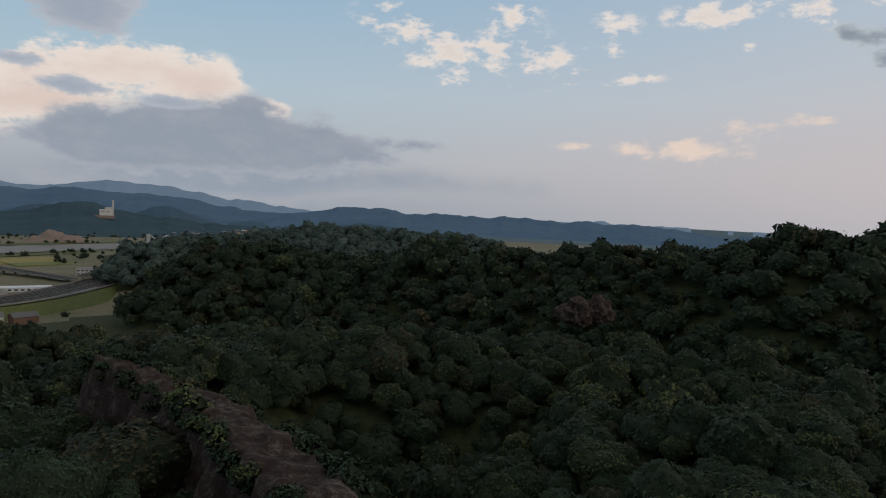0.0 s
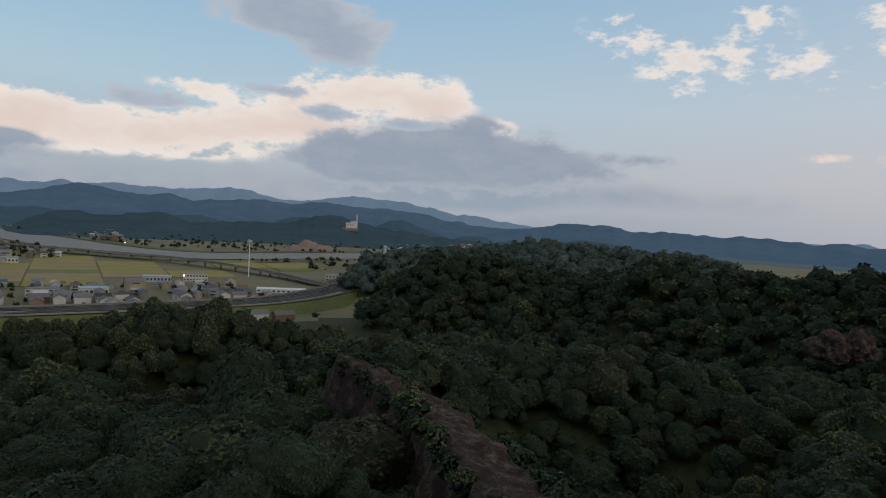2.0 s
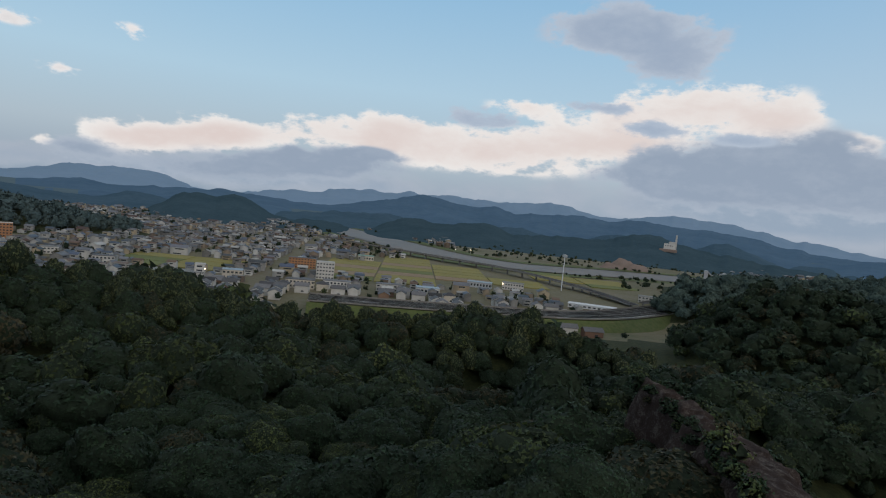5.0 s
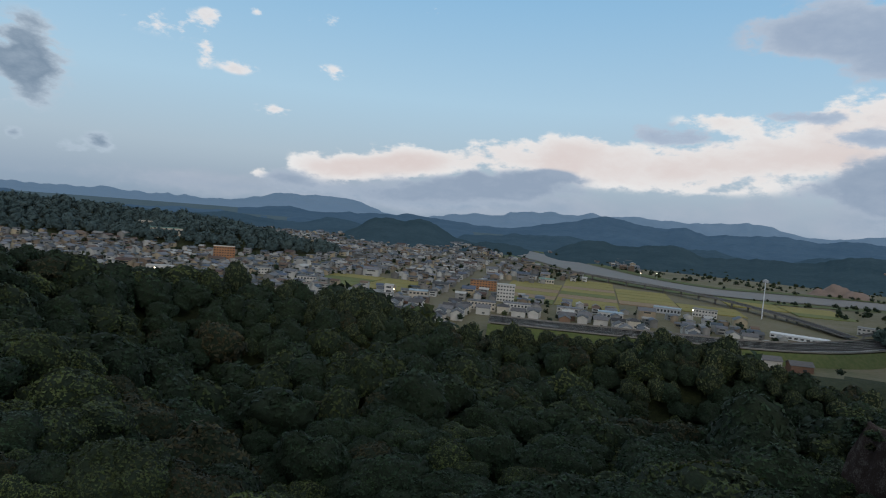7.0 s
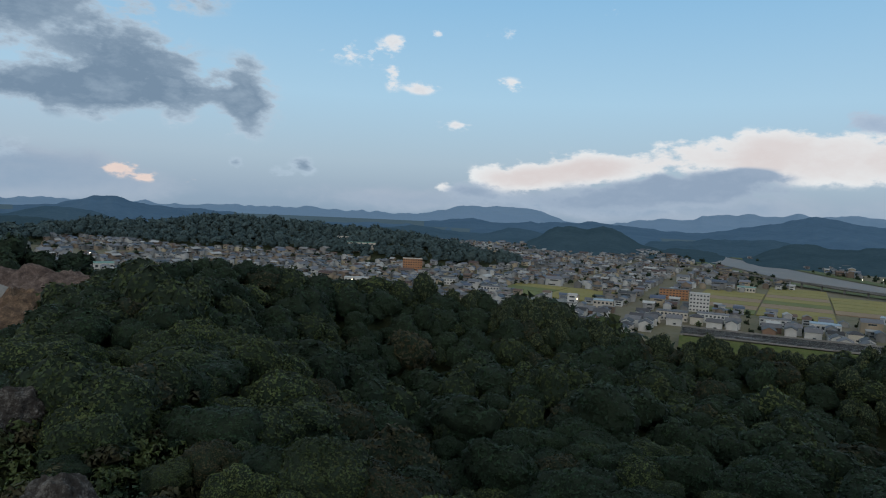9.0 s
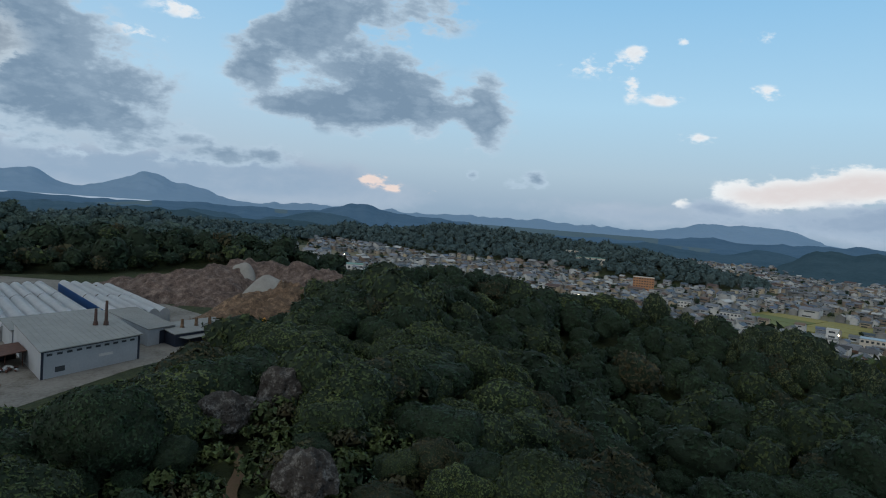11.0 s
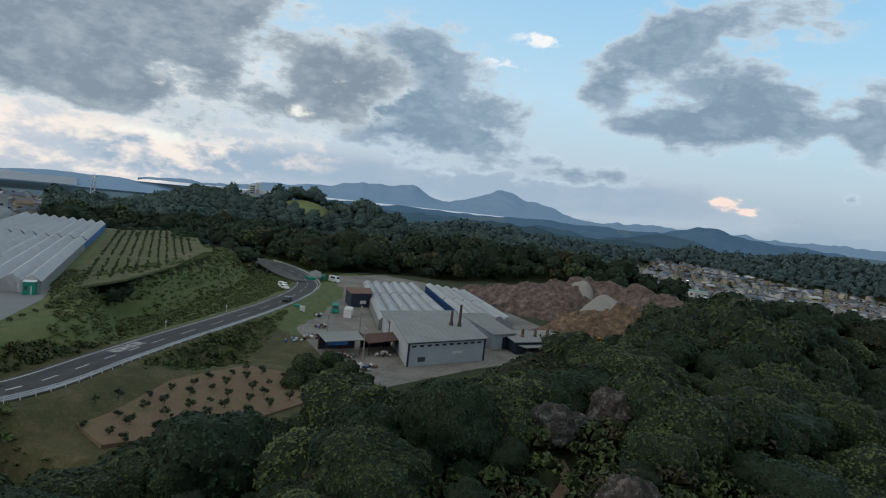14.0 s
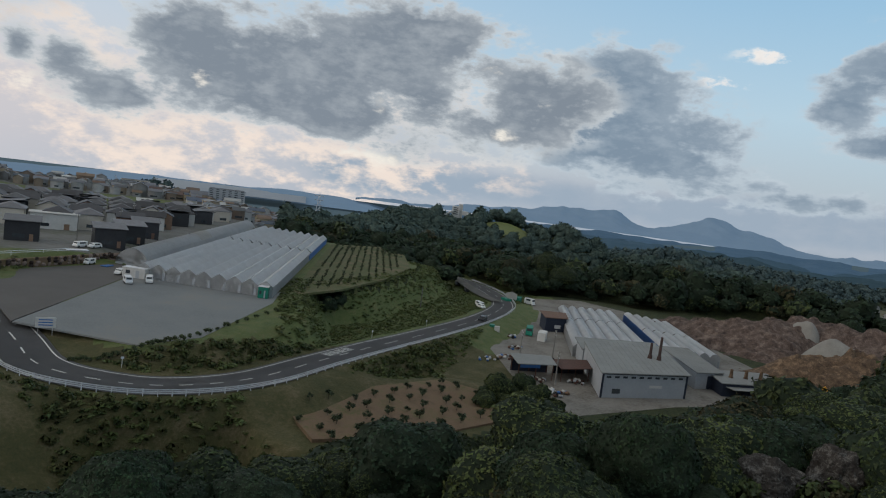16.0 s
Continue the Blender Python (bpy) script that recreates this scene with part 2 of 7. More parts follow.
M = {
    "ground": material("hill_undergrowth", (.034, .044, .016), (.016, .022, .009), scale=3.2, bump=1.0, fine=4, third=(.06, .064, .023), rough=.9),
    "grass": material("rough_grass", (.100, .128, .040), (.056, .080, .024), scale=3, bump=1.0, fine=9, third=(.155, .142, .062)),
    "street": material("paved_yards_and_gardens", (.150, .148, .140), (.085, .096, .055), scale=14, fine=6, third=(.205, .20, .19)),
    "plain": material("plain_soil", (.17, .15, .085), (.09, .10, .045), scale=60, fine=14, third=(.20, .175, .135)),
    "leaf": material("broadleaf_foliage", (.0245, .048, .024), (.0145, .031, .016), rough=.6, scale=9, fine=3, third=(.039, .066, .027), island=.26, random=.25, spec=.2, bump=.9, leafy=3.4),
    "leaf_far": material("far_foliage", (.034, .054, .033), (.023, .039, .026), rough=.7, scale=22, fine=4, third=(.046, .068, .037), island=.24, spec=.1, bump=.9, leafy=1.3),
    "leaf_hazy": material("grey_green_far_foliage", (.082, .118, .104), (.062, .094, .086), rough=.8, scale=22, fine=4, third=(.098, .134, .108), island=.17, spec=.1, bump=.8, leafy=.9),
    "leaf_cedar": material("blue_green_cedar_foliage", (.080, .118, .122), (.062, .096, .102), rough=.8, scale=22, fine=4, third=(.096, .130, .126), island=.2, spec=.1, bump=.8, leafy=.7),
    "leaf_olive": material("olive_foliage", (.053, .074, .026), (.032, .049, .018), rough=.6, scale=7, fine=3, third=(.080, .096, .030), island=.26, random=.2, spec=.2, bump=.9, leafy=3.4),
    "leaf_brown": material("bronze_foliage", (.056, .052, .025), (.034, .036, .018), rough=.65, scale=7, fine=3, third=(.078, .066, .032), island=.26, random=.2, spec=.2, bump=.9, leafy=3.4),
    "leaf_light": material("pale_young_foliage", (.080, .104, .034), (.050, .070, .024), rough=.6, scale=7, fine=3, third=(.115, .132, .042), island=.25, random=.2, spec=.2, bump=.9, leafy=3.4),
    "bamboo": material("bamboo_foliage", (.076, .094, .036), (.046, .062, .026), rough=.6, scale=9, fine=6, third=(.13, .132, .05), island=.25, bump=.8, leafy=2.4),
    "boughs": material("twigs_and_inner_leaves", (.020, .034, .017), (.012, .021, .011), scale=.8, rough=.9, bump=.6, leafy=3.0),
    "bark": material("bark", (.09, .07, .05), (.05, .04, .03), scale=.6, bump=.5),
    "rock": material("lichened_rock", (.040, .029, .026), (.024, .017, .015), rough=.95, scale=1.5, bump=.7, fine=9, third=(.15, .132, .12), spec=.1),
    "boulder": material("lichened_boulder", (.050, .045, .041), (.028, .024, .021), rough=.95, scale=.9, bump=.9, fine=6, third=(.20, .19, .175), spec=.1),
    "asphalt": material("asphalt", (.165, .165, .17), (.13, .13, .135), rough=.85, scale=6, fine=60),
    "asphalt_new": material("dark_lot_asphalt", (.118, .110, .105), (.095, .089, .085), rough=.85, scale=9, fine=40),
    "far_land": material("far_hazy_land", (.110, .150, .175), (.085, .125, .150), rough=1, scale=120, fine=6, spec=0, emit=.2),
    "orchard_soil": material("orchard_soil_and_grass", (.105, .112, .050), (.070, .090, .032), rough=.95, scale=9, bump=.5, fine=9, third=(.19, .140, .092)),
    "gravel": material("grey_gravel", (.200, .212, .218), (.160, .170, .175), rough=.95, scale=18, fine=50, third=(.235, .225, .205)),
    "dirt": material("brown_dirt", (.180, .120, .078), (.115, .085, .050), rough=.95, scale=5, bump=.4, fine=9, third=(.105, .108, .042)),
    "weeds": material("dry_weeds", (.080, .076, .032), (.048, .053, .020), rough=.95, scale=5, bump=.9, fine=10, third=(.150, .120, .070)),
    "yard": material("dirt_stained_yard", (.205, .190, .170), (.105, .092, .078), rough=.9, scale=9, fine=11, third=(.255, .24, .22)),
    "concrete": material("yard_concrete", (.27, .26, .24), (.17, .16, .15), rough=.9, scale=7, fine=12),
    "white_line": material("road_paint", (.70, .70, .68), (.55, .55, .53), rough=.7, scale=1),
    "film": material("greenhouse_film", (.72, .73, .75), (.60, .61, .63), rough=.45, scale=7, fine=5, spec=.5),
    "film_old": material("weathered_film", (.52, .53, .54), (.40, .41, .42), rough=.5, scale=5, fine=6, spec=.5),
    "steel": material("galvanised_steel", (.55, .57, .60), (.42, .44, .47), rough=.4, metal=.7, scale=1.5),
    "white_rail": material("white_guard_rail", (.72, .74, .78), (.58, .60, .64), rough=.45, scale=1),
}


# ---- building helpers ----
def link(bm, name, mat, smooth=False):
    me = bpy.data.meshes.new(name)
    bm.to_mesh(me)
    bm.free()
    if smooth:
        me.shade_smooth()
    me.materials.append(mat)
    return new(name, me)


def part(name, bm, mat, parent, label="", smooth=False):
    ob = link(bm, name, mat, smooth)
    ob.parent = parent
    return tagged(ob, label)


def thing(name, m, label, category, group="", kind=""):
    ob = new(name)
    ob.matrix_basis = m
    ob.empty_display_size = 0.5
    return tagged(ob, label, category, group, kind)


def mesh_np(name, verts, faces, mat, smooth=False, more=(), index=None):
    """A mesh from arrays of corners and of equal-sided faces; index picks a face's material among mat and more."""
    me = bpy.data.meshes.new(name)
    nv, (nf, k) = len(verts), faces.shape
    me.vertices.add(nv)
    me.vertices.foreach_set("co", np.ascontiguousarray(verts, np.float32).ravel())
    me.loops.add(nf * k)
    me.loops.foreach_set("vertex_index", np.ascontiguousarray(faces, np.int32).ravel())
    me.polygons.add(nf)
    me.polygons.foreach_set("loop_start", np.arange(0, nf * k, k, dtype=np.int32))
    for one in (mat, *more):
        me.materials.append(one)
    if index is not None:
        me.polygons.foreach_set("material_index", np.ascontiguousarray(index, np.int32))
    me.update(calc_edges=True)
    if smooth:
        me.shade_smooth()
    return me


def box(bm, size, at=(0, 0, 0), turn=0.0, bevel=0.0, tilt=None):
    """A box of size, centred at at in x and y and standing on at's z."""
    m = Matrix.Translation(at) @ Matrix.Rotation(turn, 4, "Z") @ (tilt or Matrix()) @ Matrix.Translation((0, 0, size[2] / 2)) @ Matrix.Diagonal((*size, 1))
    made = bmesh.ops.create_cube(bm, size=1, matrix=m)
    if bevel:
        edges = {e for v in made["verts"] for e in v.link_edges}
        bmesh.ops.bevel(bm, geom=list(edges), offset=bevel, segments=1, affect="EDGES")
    return bm


def tube(bm, a, b, r0, r1=None, sides=8):
    a, b = Vector(a), Vector(b)
    q = (b - a).to_track_quat("Z", "Y").to_matrix().to_4x4()
    bmesh.ops.create_cone(bm, cap_ends=True, segments=sides, radius1=r0, radius2=r0 if r1 is None else r1, depth=(b - a).length, matrix=Matrix.Translation((a + b) / 2) @ q)
    return bm


def at_yaw(yaw, d, z=0.0):
    return (-d * math.sin(radians(yaw)), d * math.cos(radians(yaw)), z)


# ---- the lie of the land ----
def near_line(x, y, pts):
    """Distance to a bent line of (x, y, z) and the height along it."""
    best, hz = np.full(np.shape(x), 1e9), np.zeros(np.shape(x))
    for (ax, ay, az), (bx, by, bz) in zip(pts, pts[1:]):
        dx, dy = bx - ax, by - ay
        t = np.clip(((x - ax) * dx + (y - ay) * dy) / (dx * dx + dy * dy + 1e-9), 0, 1)
        d = np.hypot(x - ax - t * dx, y - ay - t * dy)
        hz = np.where(d < best, az + t * (bz - az), hz)
        best = np.minimum(best, d)
    return best, hz


def smooth(v):
    v = np.clip(v, 0, 1)
    return v * v * (3 - 2 * v)


RIDGES = [  # the camera's hill and its spurs: crest line (x, y, ground height) and half width
    ([(0, 0, 53), (-60, 2, 54), (-110, 14, 51), (-155, 28, 50.5)], 50),
    ([(-155, 28, 50.5), (-163, 58, 46), (-170, 90, 44), (-160, 125, 38)], 50),
    ([(0, 0, 53), (-12, 50, 47), (-14, 85, 43), (-24, 112, 37)], 46),
    ([(-31, 198, 28.5), (-46, 193, 30), (-57, 191, 34), (-76, 184, 34), (-92, 170, 33), (-125, 140, 32)], 32),
    ([(0, 0, 53), (40, -30, 52), (20, -50, 44), (-40, -40, 42), (-80, -25, 43)], 32),
    ([(0, 0, 50), (60, 50, 36), (95, 95, 35)], 60),
    ([(-24, 112, 37), (-5, 148, 35.5), (10, 166, 33), (58, 158, 34), (88, 144, 35), (110, 110, 36)], 40),
    ([(60, -30, 50), (200, 0, 55), (330, 100, 66)], 80),
    ([(-40, 55, 40), (-90, 85, 36)], 80),
    ([(-10, 150, 36), (0, 200, 24), (12, 250, 17)], 40),
]
RIDGES += [  # hills across the valley and behind the yard
    ([(330, 150, 64.5), (240, 196, 62), (226, 206, 62.5), (215, 232, 54.5), (204, 253, 50.5), (190, 282, 50), (165, 310, 42.5), (135, 352, 41.5), (120, 360, 43.5), (103, 380, 35.5), (83, 389, 30.5), (55, 396, 32.5), (30, 410, 37), (8, 408, 37.5), (-8, 398, 34.5), (-27, 390, 15), (-48, 385, 5)], 46),
    ([(-40, 558, 27), (-24, 560, 24)], 30),
    ([(-356, -8, 37), (-354, -36, 40), (-356, -60, 42), (-356, -95, 43), (-350, -125, 40)], 42),
    ([(-634, -296, 49), (-612, -262, 38)], 52),
    ([(-585, -345, 49), (-650, -378, 55)], 62),
    ([(-647, -470, 47), (-540, -420, 41), (-430, -370, 36), (-330, -330, 35)], 75),
    ([(-620, -190, 30), (-640, -130, 22)], 70),
    ([(250, 700, 31), (120, 760, 35), (20, 800, 22)], 80),
]
RIDGES += [  # wooded hills in the town
    ([(-845, 412, 24), (-771, 463, 19), (-713, 500, 9)], 52),
    ([(-1130, 230, 33), (-1052, 322, 35), (-1001, 404, 27), (-936, 477, 23)], 85),
    ([(-1230, 90, 20), (-1190, 240, 18)], 80),
    ([(-1009, -289, 26), (-1070, -150, 15), (-1130, -60, 10)], 80),
    ([(-760, -190, 24), (-800, -120, 17), (-840, -60, 9)], 55),
]
ROAD = [(-62, -190, 44.6), (-54, -150, 44.0), (-48, -117, 43.0), (-45.5, -101, 42.5), (-51, -90, 42), (-59.5, -85, 41.5), (-72, -84, 41), (-91, -89, 40), (-111, -94, 39),
        (-142, -99.7, 38), (-177, -107, 37), (-205, -115, 36.6), (-224, -124, 36.5), (-244, -142, 36.5), (-262, -170, 36.5), (-275, -215, 37)]
PADS = [  # line, level half width, soft edge
    ([(0, -260, 46), (0, -700, 54)], 120, 60),
    ([(-20, -120, 44), (20, -180, 46)], 30, 40),
    ([(-80, -230, 46.5), (-90, -330, 46), (-180, -700, 50)], 60, 40),
    ([(-135, -245, 46.5), (-190, -330, 46), (-300, -560, 45)], 55, 30),
    ([(-92, -205, 46.5), (-120, -225, 46.5)], 24, 6),
]
PADS += [  # factory, orchards and lots
    ([(-135, -52, 35), (-200, -78, 35), (-265, -100, 35)], 30, 16),
    ([(-195, -20, 35), (-290, -45, 35)], 34, 16),
    ([(-225, 0, 35), (-262, 20, 35)], 24, 12),
    ([(-76, -68, 37.8), (-104, -64, 36.7)], 15, 6),
    ([(-150, -160, 44), (-212, -178, 43.5)], 22, 9),
    ([(-72, -112, 44), (-105, -150, 44), (-215, -235, 44)], 27, 9),
    ([(-64, -142, 44), (-88, -160, 44)], 20, 4),
]


def height(x, y):
    """Height of the bare ground at x, y."""
    x, y = np.asarray(x, float), np.asarray(y, float)
    wob = (np.sin(x * .031 + 1.3 * np.sin(y * .017)) * np.cos(y * .027 + 1.1 * np.sin(x * .013)))
    fine = np.sin(x * .11 + 2 * np.sin(y * .07)) * np.sin(y * .093 + 1.5 * np.sin(x * .05))
    total = np.zeros(x.shape)
    for line, w in RIDGES:
        d, hz = near_line(x, y, line)
        total += (np.maximum(hz * np.exp(-(d / w) ** 2 * 0.7), 0) / 60) ** 16
    h = 60 * total ** (1 / 16)
    # the southern upland on which factory, road and housing stand
    south = smooth((-y - 0.35 * (x + 120) - 10) / 90) * smooth((440 + x - 0.2 * y) / 130)
    h = np.maximum(h, 34 * south * smooth((1500 + y) / 600))
    h = h - 48 * smooth((-y - 720) / 350)          # down to the coast
    rough = smooth((h - 4) / 20)
    h = h + (1.8 * wob + 0.7 * fine) * rough
    for line, w, soft in PADS:
        d, hz = near_line(x, y, line)
        k = 1 - smooth((d - w) / soft)
        h = h * (1 - k) + hz * k
    d, hz = near_line(x, y, ROAD)
    k = 1 - smooth((d - 6.0) / 8)
    return h * (1 - k) + (hz - .12) * k


def ground_z(x, y):
    return float(height(np.array([x]), np.array([y]))[0])


def build_ground():
    rings = np.concatenate([[.05], np.arange(2, 320, 2.4), np.geomspace(322, 4950, 70)])
    turns = np.radians(np.arange(0, 360, 0.75))
    rr, tt = np.meshgrid(rings, turns, indexing="ij")
    x, y = -rr * np.sin(tt), rr * np.cos(tt)
    z = height(x, y)
    nr, nt = rr.shape
    verts = np.stack([x, y, z], -1).reshape(-1, 3)
    i, j = np.meshgrid(np.arange(nr - 1), np.arange(nt), indexing="ij")
    k = (j + 1) % nt
    faces = np.stack([i * nt + j, (i + 1) * nt + j, (i + 1) * nt + k, i * nt + k], -1).reshape(-1, 4)
    mid = verts[faces].mean(1)
    me = mesh_np("ground", verts, faces[:, ::-1], M["ground"], True)
    me.materials.append(M["grass"])
    me.materials.append(M["plain"])
    me.materials.append(M["weeds"])
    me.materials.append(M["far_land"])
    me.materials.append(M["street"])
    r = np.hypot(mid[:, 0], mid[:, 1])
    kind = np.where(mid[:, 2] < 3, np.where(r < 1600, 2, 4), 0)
    dr, _ = near_line(mid[:, 0], mid[:, 1], ROAD)
    kind = np.where((dr < 34) & (mid[:, 1] < -55), 1, kind)
    kind = np.where((dr < 40) & (mid[:, 1] > -98) & (mid[:, 1] < -52) & (mid[:, 0] > -150) & (mid[:, 0] < -40), 3, kind)
    kind = np.where((mid[:, 0] > -66) & (mid[:, 1] > -150) & (mid[:, 1] < -40) & (mid[:, 2] < 43.4), 3, kind)
    kind = np.where((mid[:, 1] < -150) & (r < 900) & (mid[:, 2] > 40), 1, kind)
    turn = np.degrees(np.arctan2(-mid[:, 0], mid[:, 1])) % 360
    field = (turn > 146) & (r > 390) & (r < 520)
    kind = np.where((turn > 137) & (turn < 178) & (r > 205) & (r < 780) & (mid[:, 1] < -185) & ~field, 5, kind)
    me.polygons.foreach_set("material_index", kind.astype(np.int32))
    tagged(new("ground", me), "wooded hill and valley ground of dark soil and grass", "ground", kind="structure")


build_ground()

# ---- mountains in the distance ----
def skyline(yaw, base, bumps, seed, amount):
    out = np.full(yaw.shape, base)
    for cy, w, h in bumps:
        out += h * np.exp(-((yaw - cy) / w) ** 2)
    for i, f in enumerate((.21, .47, .93, 1.9, 3.7)):
        out += amount / (i + 1.2) * np.sin(yaw * f + seed * (i + 1) * 1.7)
    return out


def grain(x, y, seed):
    """Smooth noise between 0 and 1 on a grid of unit cells."""
    ix, iy = np.floor(x), np.floor(y)
    fx, fy = smooth(x - ix), smooth(y - iy)

    def at(a, b):
        return np.modf(np.abs(np.sin(a * 127.1 + b * 311.7 + seed * 74.7) * 43758.5))[0]
    return (at(ix, iy) * (1 - fx) + at(ix + 1, iy) * fx) * (1 - fy) + (at(ix, iy + 1) * (1 - fx) + at(ix + 1, iy + 1) * fx) * fy


def folds(x, y, seed, octaves=5):
    """Ridges and gullies, between 0 and 1."""
    total, weight = 0.0, 0.0
    for k in range(octaves):
        total = total + .52 ** k * (1 - np.abs(2 * grain(x * 2 ** k, y * 2 ** k, seed + k) - 1))
        weight += .52 ** k
    return total / weight


def build_range(name, d, yaw0, yaw1, base, bumps, seed, amount, mat, foot=0.0, label="hazy blue forested mountains far away"):
    """A mountain range: a strip of folded land whose crest stands at given heights (degrees) over the eye's level."""
    yaw = np.arange(yaw0, yaw1, .16)
    crest = skyline(yaw, base, bumps, seed, amount * .7) + amount * 4.0 * (folds(yaw / 4.2, yaw * 0 + .5, seed) - .62)
    crest = EYE[2] + d * np.tan(np.radians(crest))
    depth = np.linspace(-1, .35, 34)
    yy, tt = np.meshgrid(yaw, depth, indexing="ij")
    rr = d * (1 + .22 * tt)
    along = d * np.radians(yy)
    spur = folds(along / 300 + .35 * np.sin(rr / 190), rr / 620, seed)
    prof = np.where(tt < 0, 1 - np.abs(tt) ** 1.3, 1 - tt * .8)
    ease = np.sin(np.pi * np.clip(-tt, 0, 1)) ** .7
    zz = foot + (crest[:, None] - foot) * np.clip(prof * (1 - ease * .62 * (1 - spur) ** 1.2) , -.02, 1.0)
    verts = np.stack([-rr * np.sin(np.radians(yy)), rr * np.cos(np.radians(yy)), zz], -1).reshape(-1, 3)
    na, nb = yy.shape
    i, j = np.meshgrid(np.arange(na - 1), np.arange(nb - 1), indexing="ij")
    faces = np.stack([i * nb + j, i * nb + j + 1, (i + 1) * nb + j + 1, (i + 1) * nb + j], -1).reshape(-1, 4)
    tagged(new(name, mesh_np(name, verts, faces, mat, True)), label, "mountains", kind="structure")


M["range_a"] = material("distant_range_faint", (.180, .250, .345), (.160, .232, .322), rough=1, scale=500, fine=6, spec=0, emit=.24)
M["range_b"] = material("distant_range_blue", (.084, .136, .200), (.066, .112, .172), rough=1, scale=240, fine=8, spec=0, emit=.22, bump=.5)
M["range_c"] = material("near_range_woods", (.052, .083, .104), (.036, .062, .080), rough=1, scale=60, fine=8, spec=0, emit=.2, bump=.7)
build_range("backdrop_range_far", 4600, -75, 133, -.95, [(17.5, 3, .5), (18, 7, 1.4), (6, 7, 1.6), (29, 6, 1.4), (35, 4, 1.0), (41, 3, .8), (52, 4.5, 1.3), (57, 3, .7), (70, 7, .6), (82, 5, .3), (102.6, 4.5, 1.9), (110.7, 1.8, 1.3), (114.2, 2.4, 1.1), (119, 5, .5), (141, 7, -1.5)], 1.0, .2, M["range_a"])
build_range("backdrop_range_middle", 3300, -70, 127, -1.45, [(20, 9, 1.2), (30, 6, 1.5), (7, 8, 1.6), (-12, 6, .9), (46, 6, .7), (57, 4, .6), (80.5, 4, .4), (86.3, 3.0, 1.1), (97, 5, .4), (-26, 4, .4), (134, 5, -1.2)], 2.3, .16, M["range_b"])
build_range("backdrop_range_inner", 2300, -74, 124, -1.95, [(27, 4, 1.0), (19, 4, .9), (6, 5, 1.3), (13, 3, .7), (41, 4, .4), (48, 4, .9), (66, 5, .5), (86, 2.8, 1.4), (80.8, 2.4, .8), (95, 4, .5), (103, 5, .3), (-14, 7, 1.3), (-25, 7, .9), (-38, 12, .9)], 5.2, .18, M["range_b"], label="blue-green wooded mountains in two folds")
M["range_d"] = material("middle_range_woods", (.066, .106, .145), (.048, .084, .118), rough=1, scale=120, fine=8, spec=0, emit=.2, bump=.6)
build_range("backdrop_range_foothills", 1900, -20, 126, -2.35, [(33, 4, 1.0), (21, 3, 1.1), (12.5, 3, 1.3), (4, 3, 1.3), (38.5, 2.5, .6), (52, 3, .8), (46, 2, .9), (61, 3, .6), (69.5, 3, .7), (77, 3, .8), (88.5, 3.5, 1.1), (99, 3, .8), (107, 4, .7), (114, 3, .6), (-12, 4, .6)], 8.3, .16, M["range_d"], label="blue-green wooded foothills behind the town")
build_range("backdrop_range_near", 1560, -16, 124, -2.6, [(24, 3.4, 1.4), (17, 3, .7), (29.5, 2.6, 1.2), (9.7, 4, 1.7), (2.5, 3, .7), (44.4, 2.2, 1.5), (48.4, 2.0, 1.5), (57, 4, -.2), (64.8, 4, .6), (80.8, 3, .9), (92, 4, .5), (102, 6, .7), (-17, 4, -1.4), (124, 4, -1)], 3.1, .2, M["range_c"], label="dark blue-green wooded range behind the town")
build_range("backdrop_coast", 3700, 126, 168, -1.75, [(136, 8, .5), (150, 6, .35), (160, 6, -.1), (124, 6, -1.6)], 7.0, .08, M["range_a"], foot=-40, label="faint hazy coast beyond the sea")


# ---- trees ----
rng = np.random.default_rng(5)


def lump():
    """A blunt eight-sided lump."""
    lv = np.array([np.eye(3)[axis] * sg for axis in range(3) for sg in (-1, 1)])
    return lv, np.array([(a, b, c) for a in (0, 1) for b in (2, 3) for c in (4, 5)])


LUMP = lump()


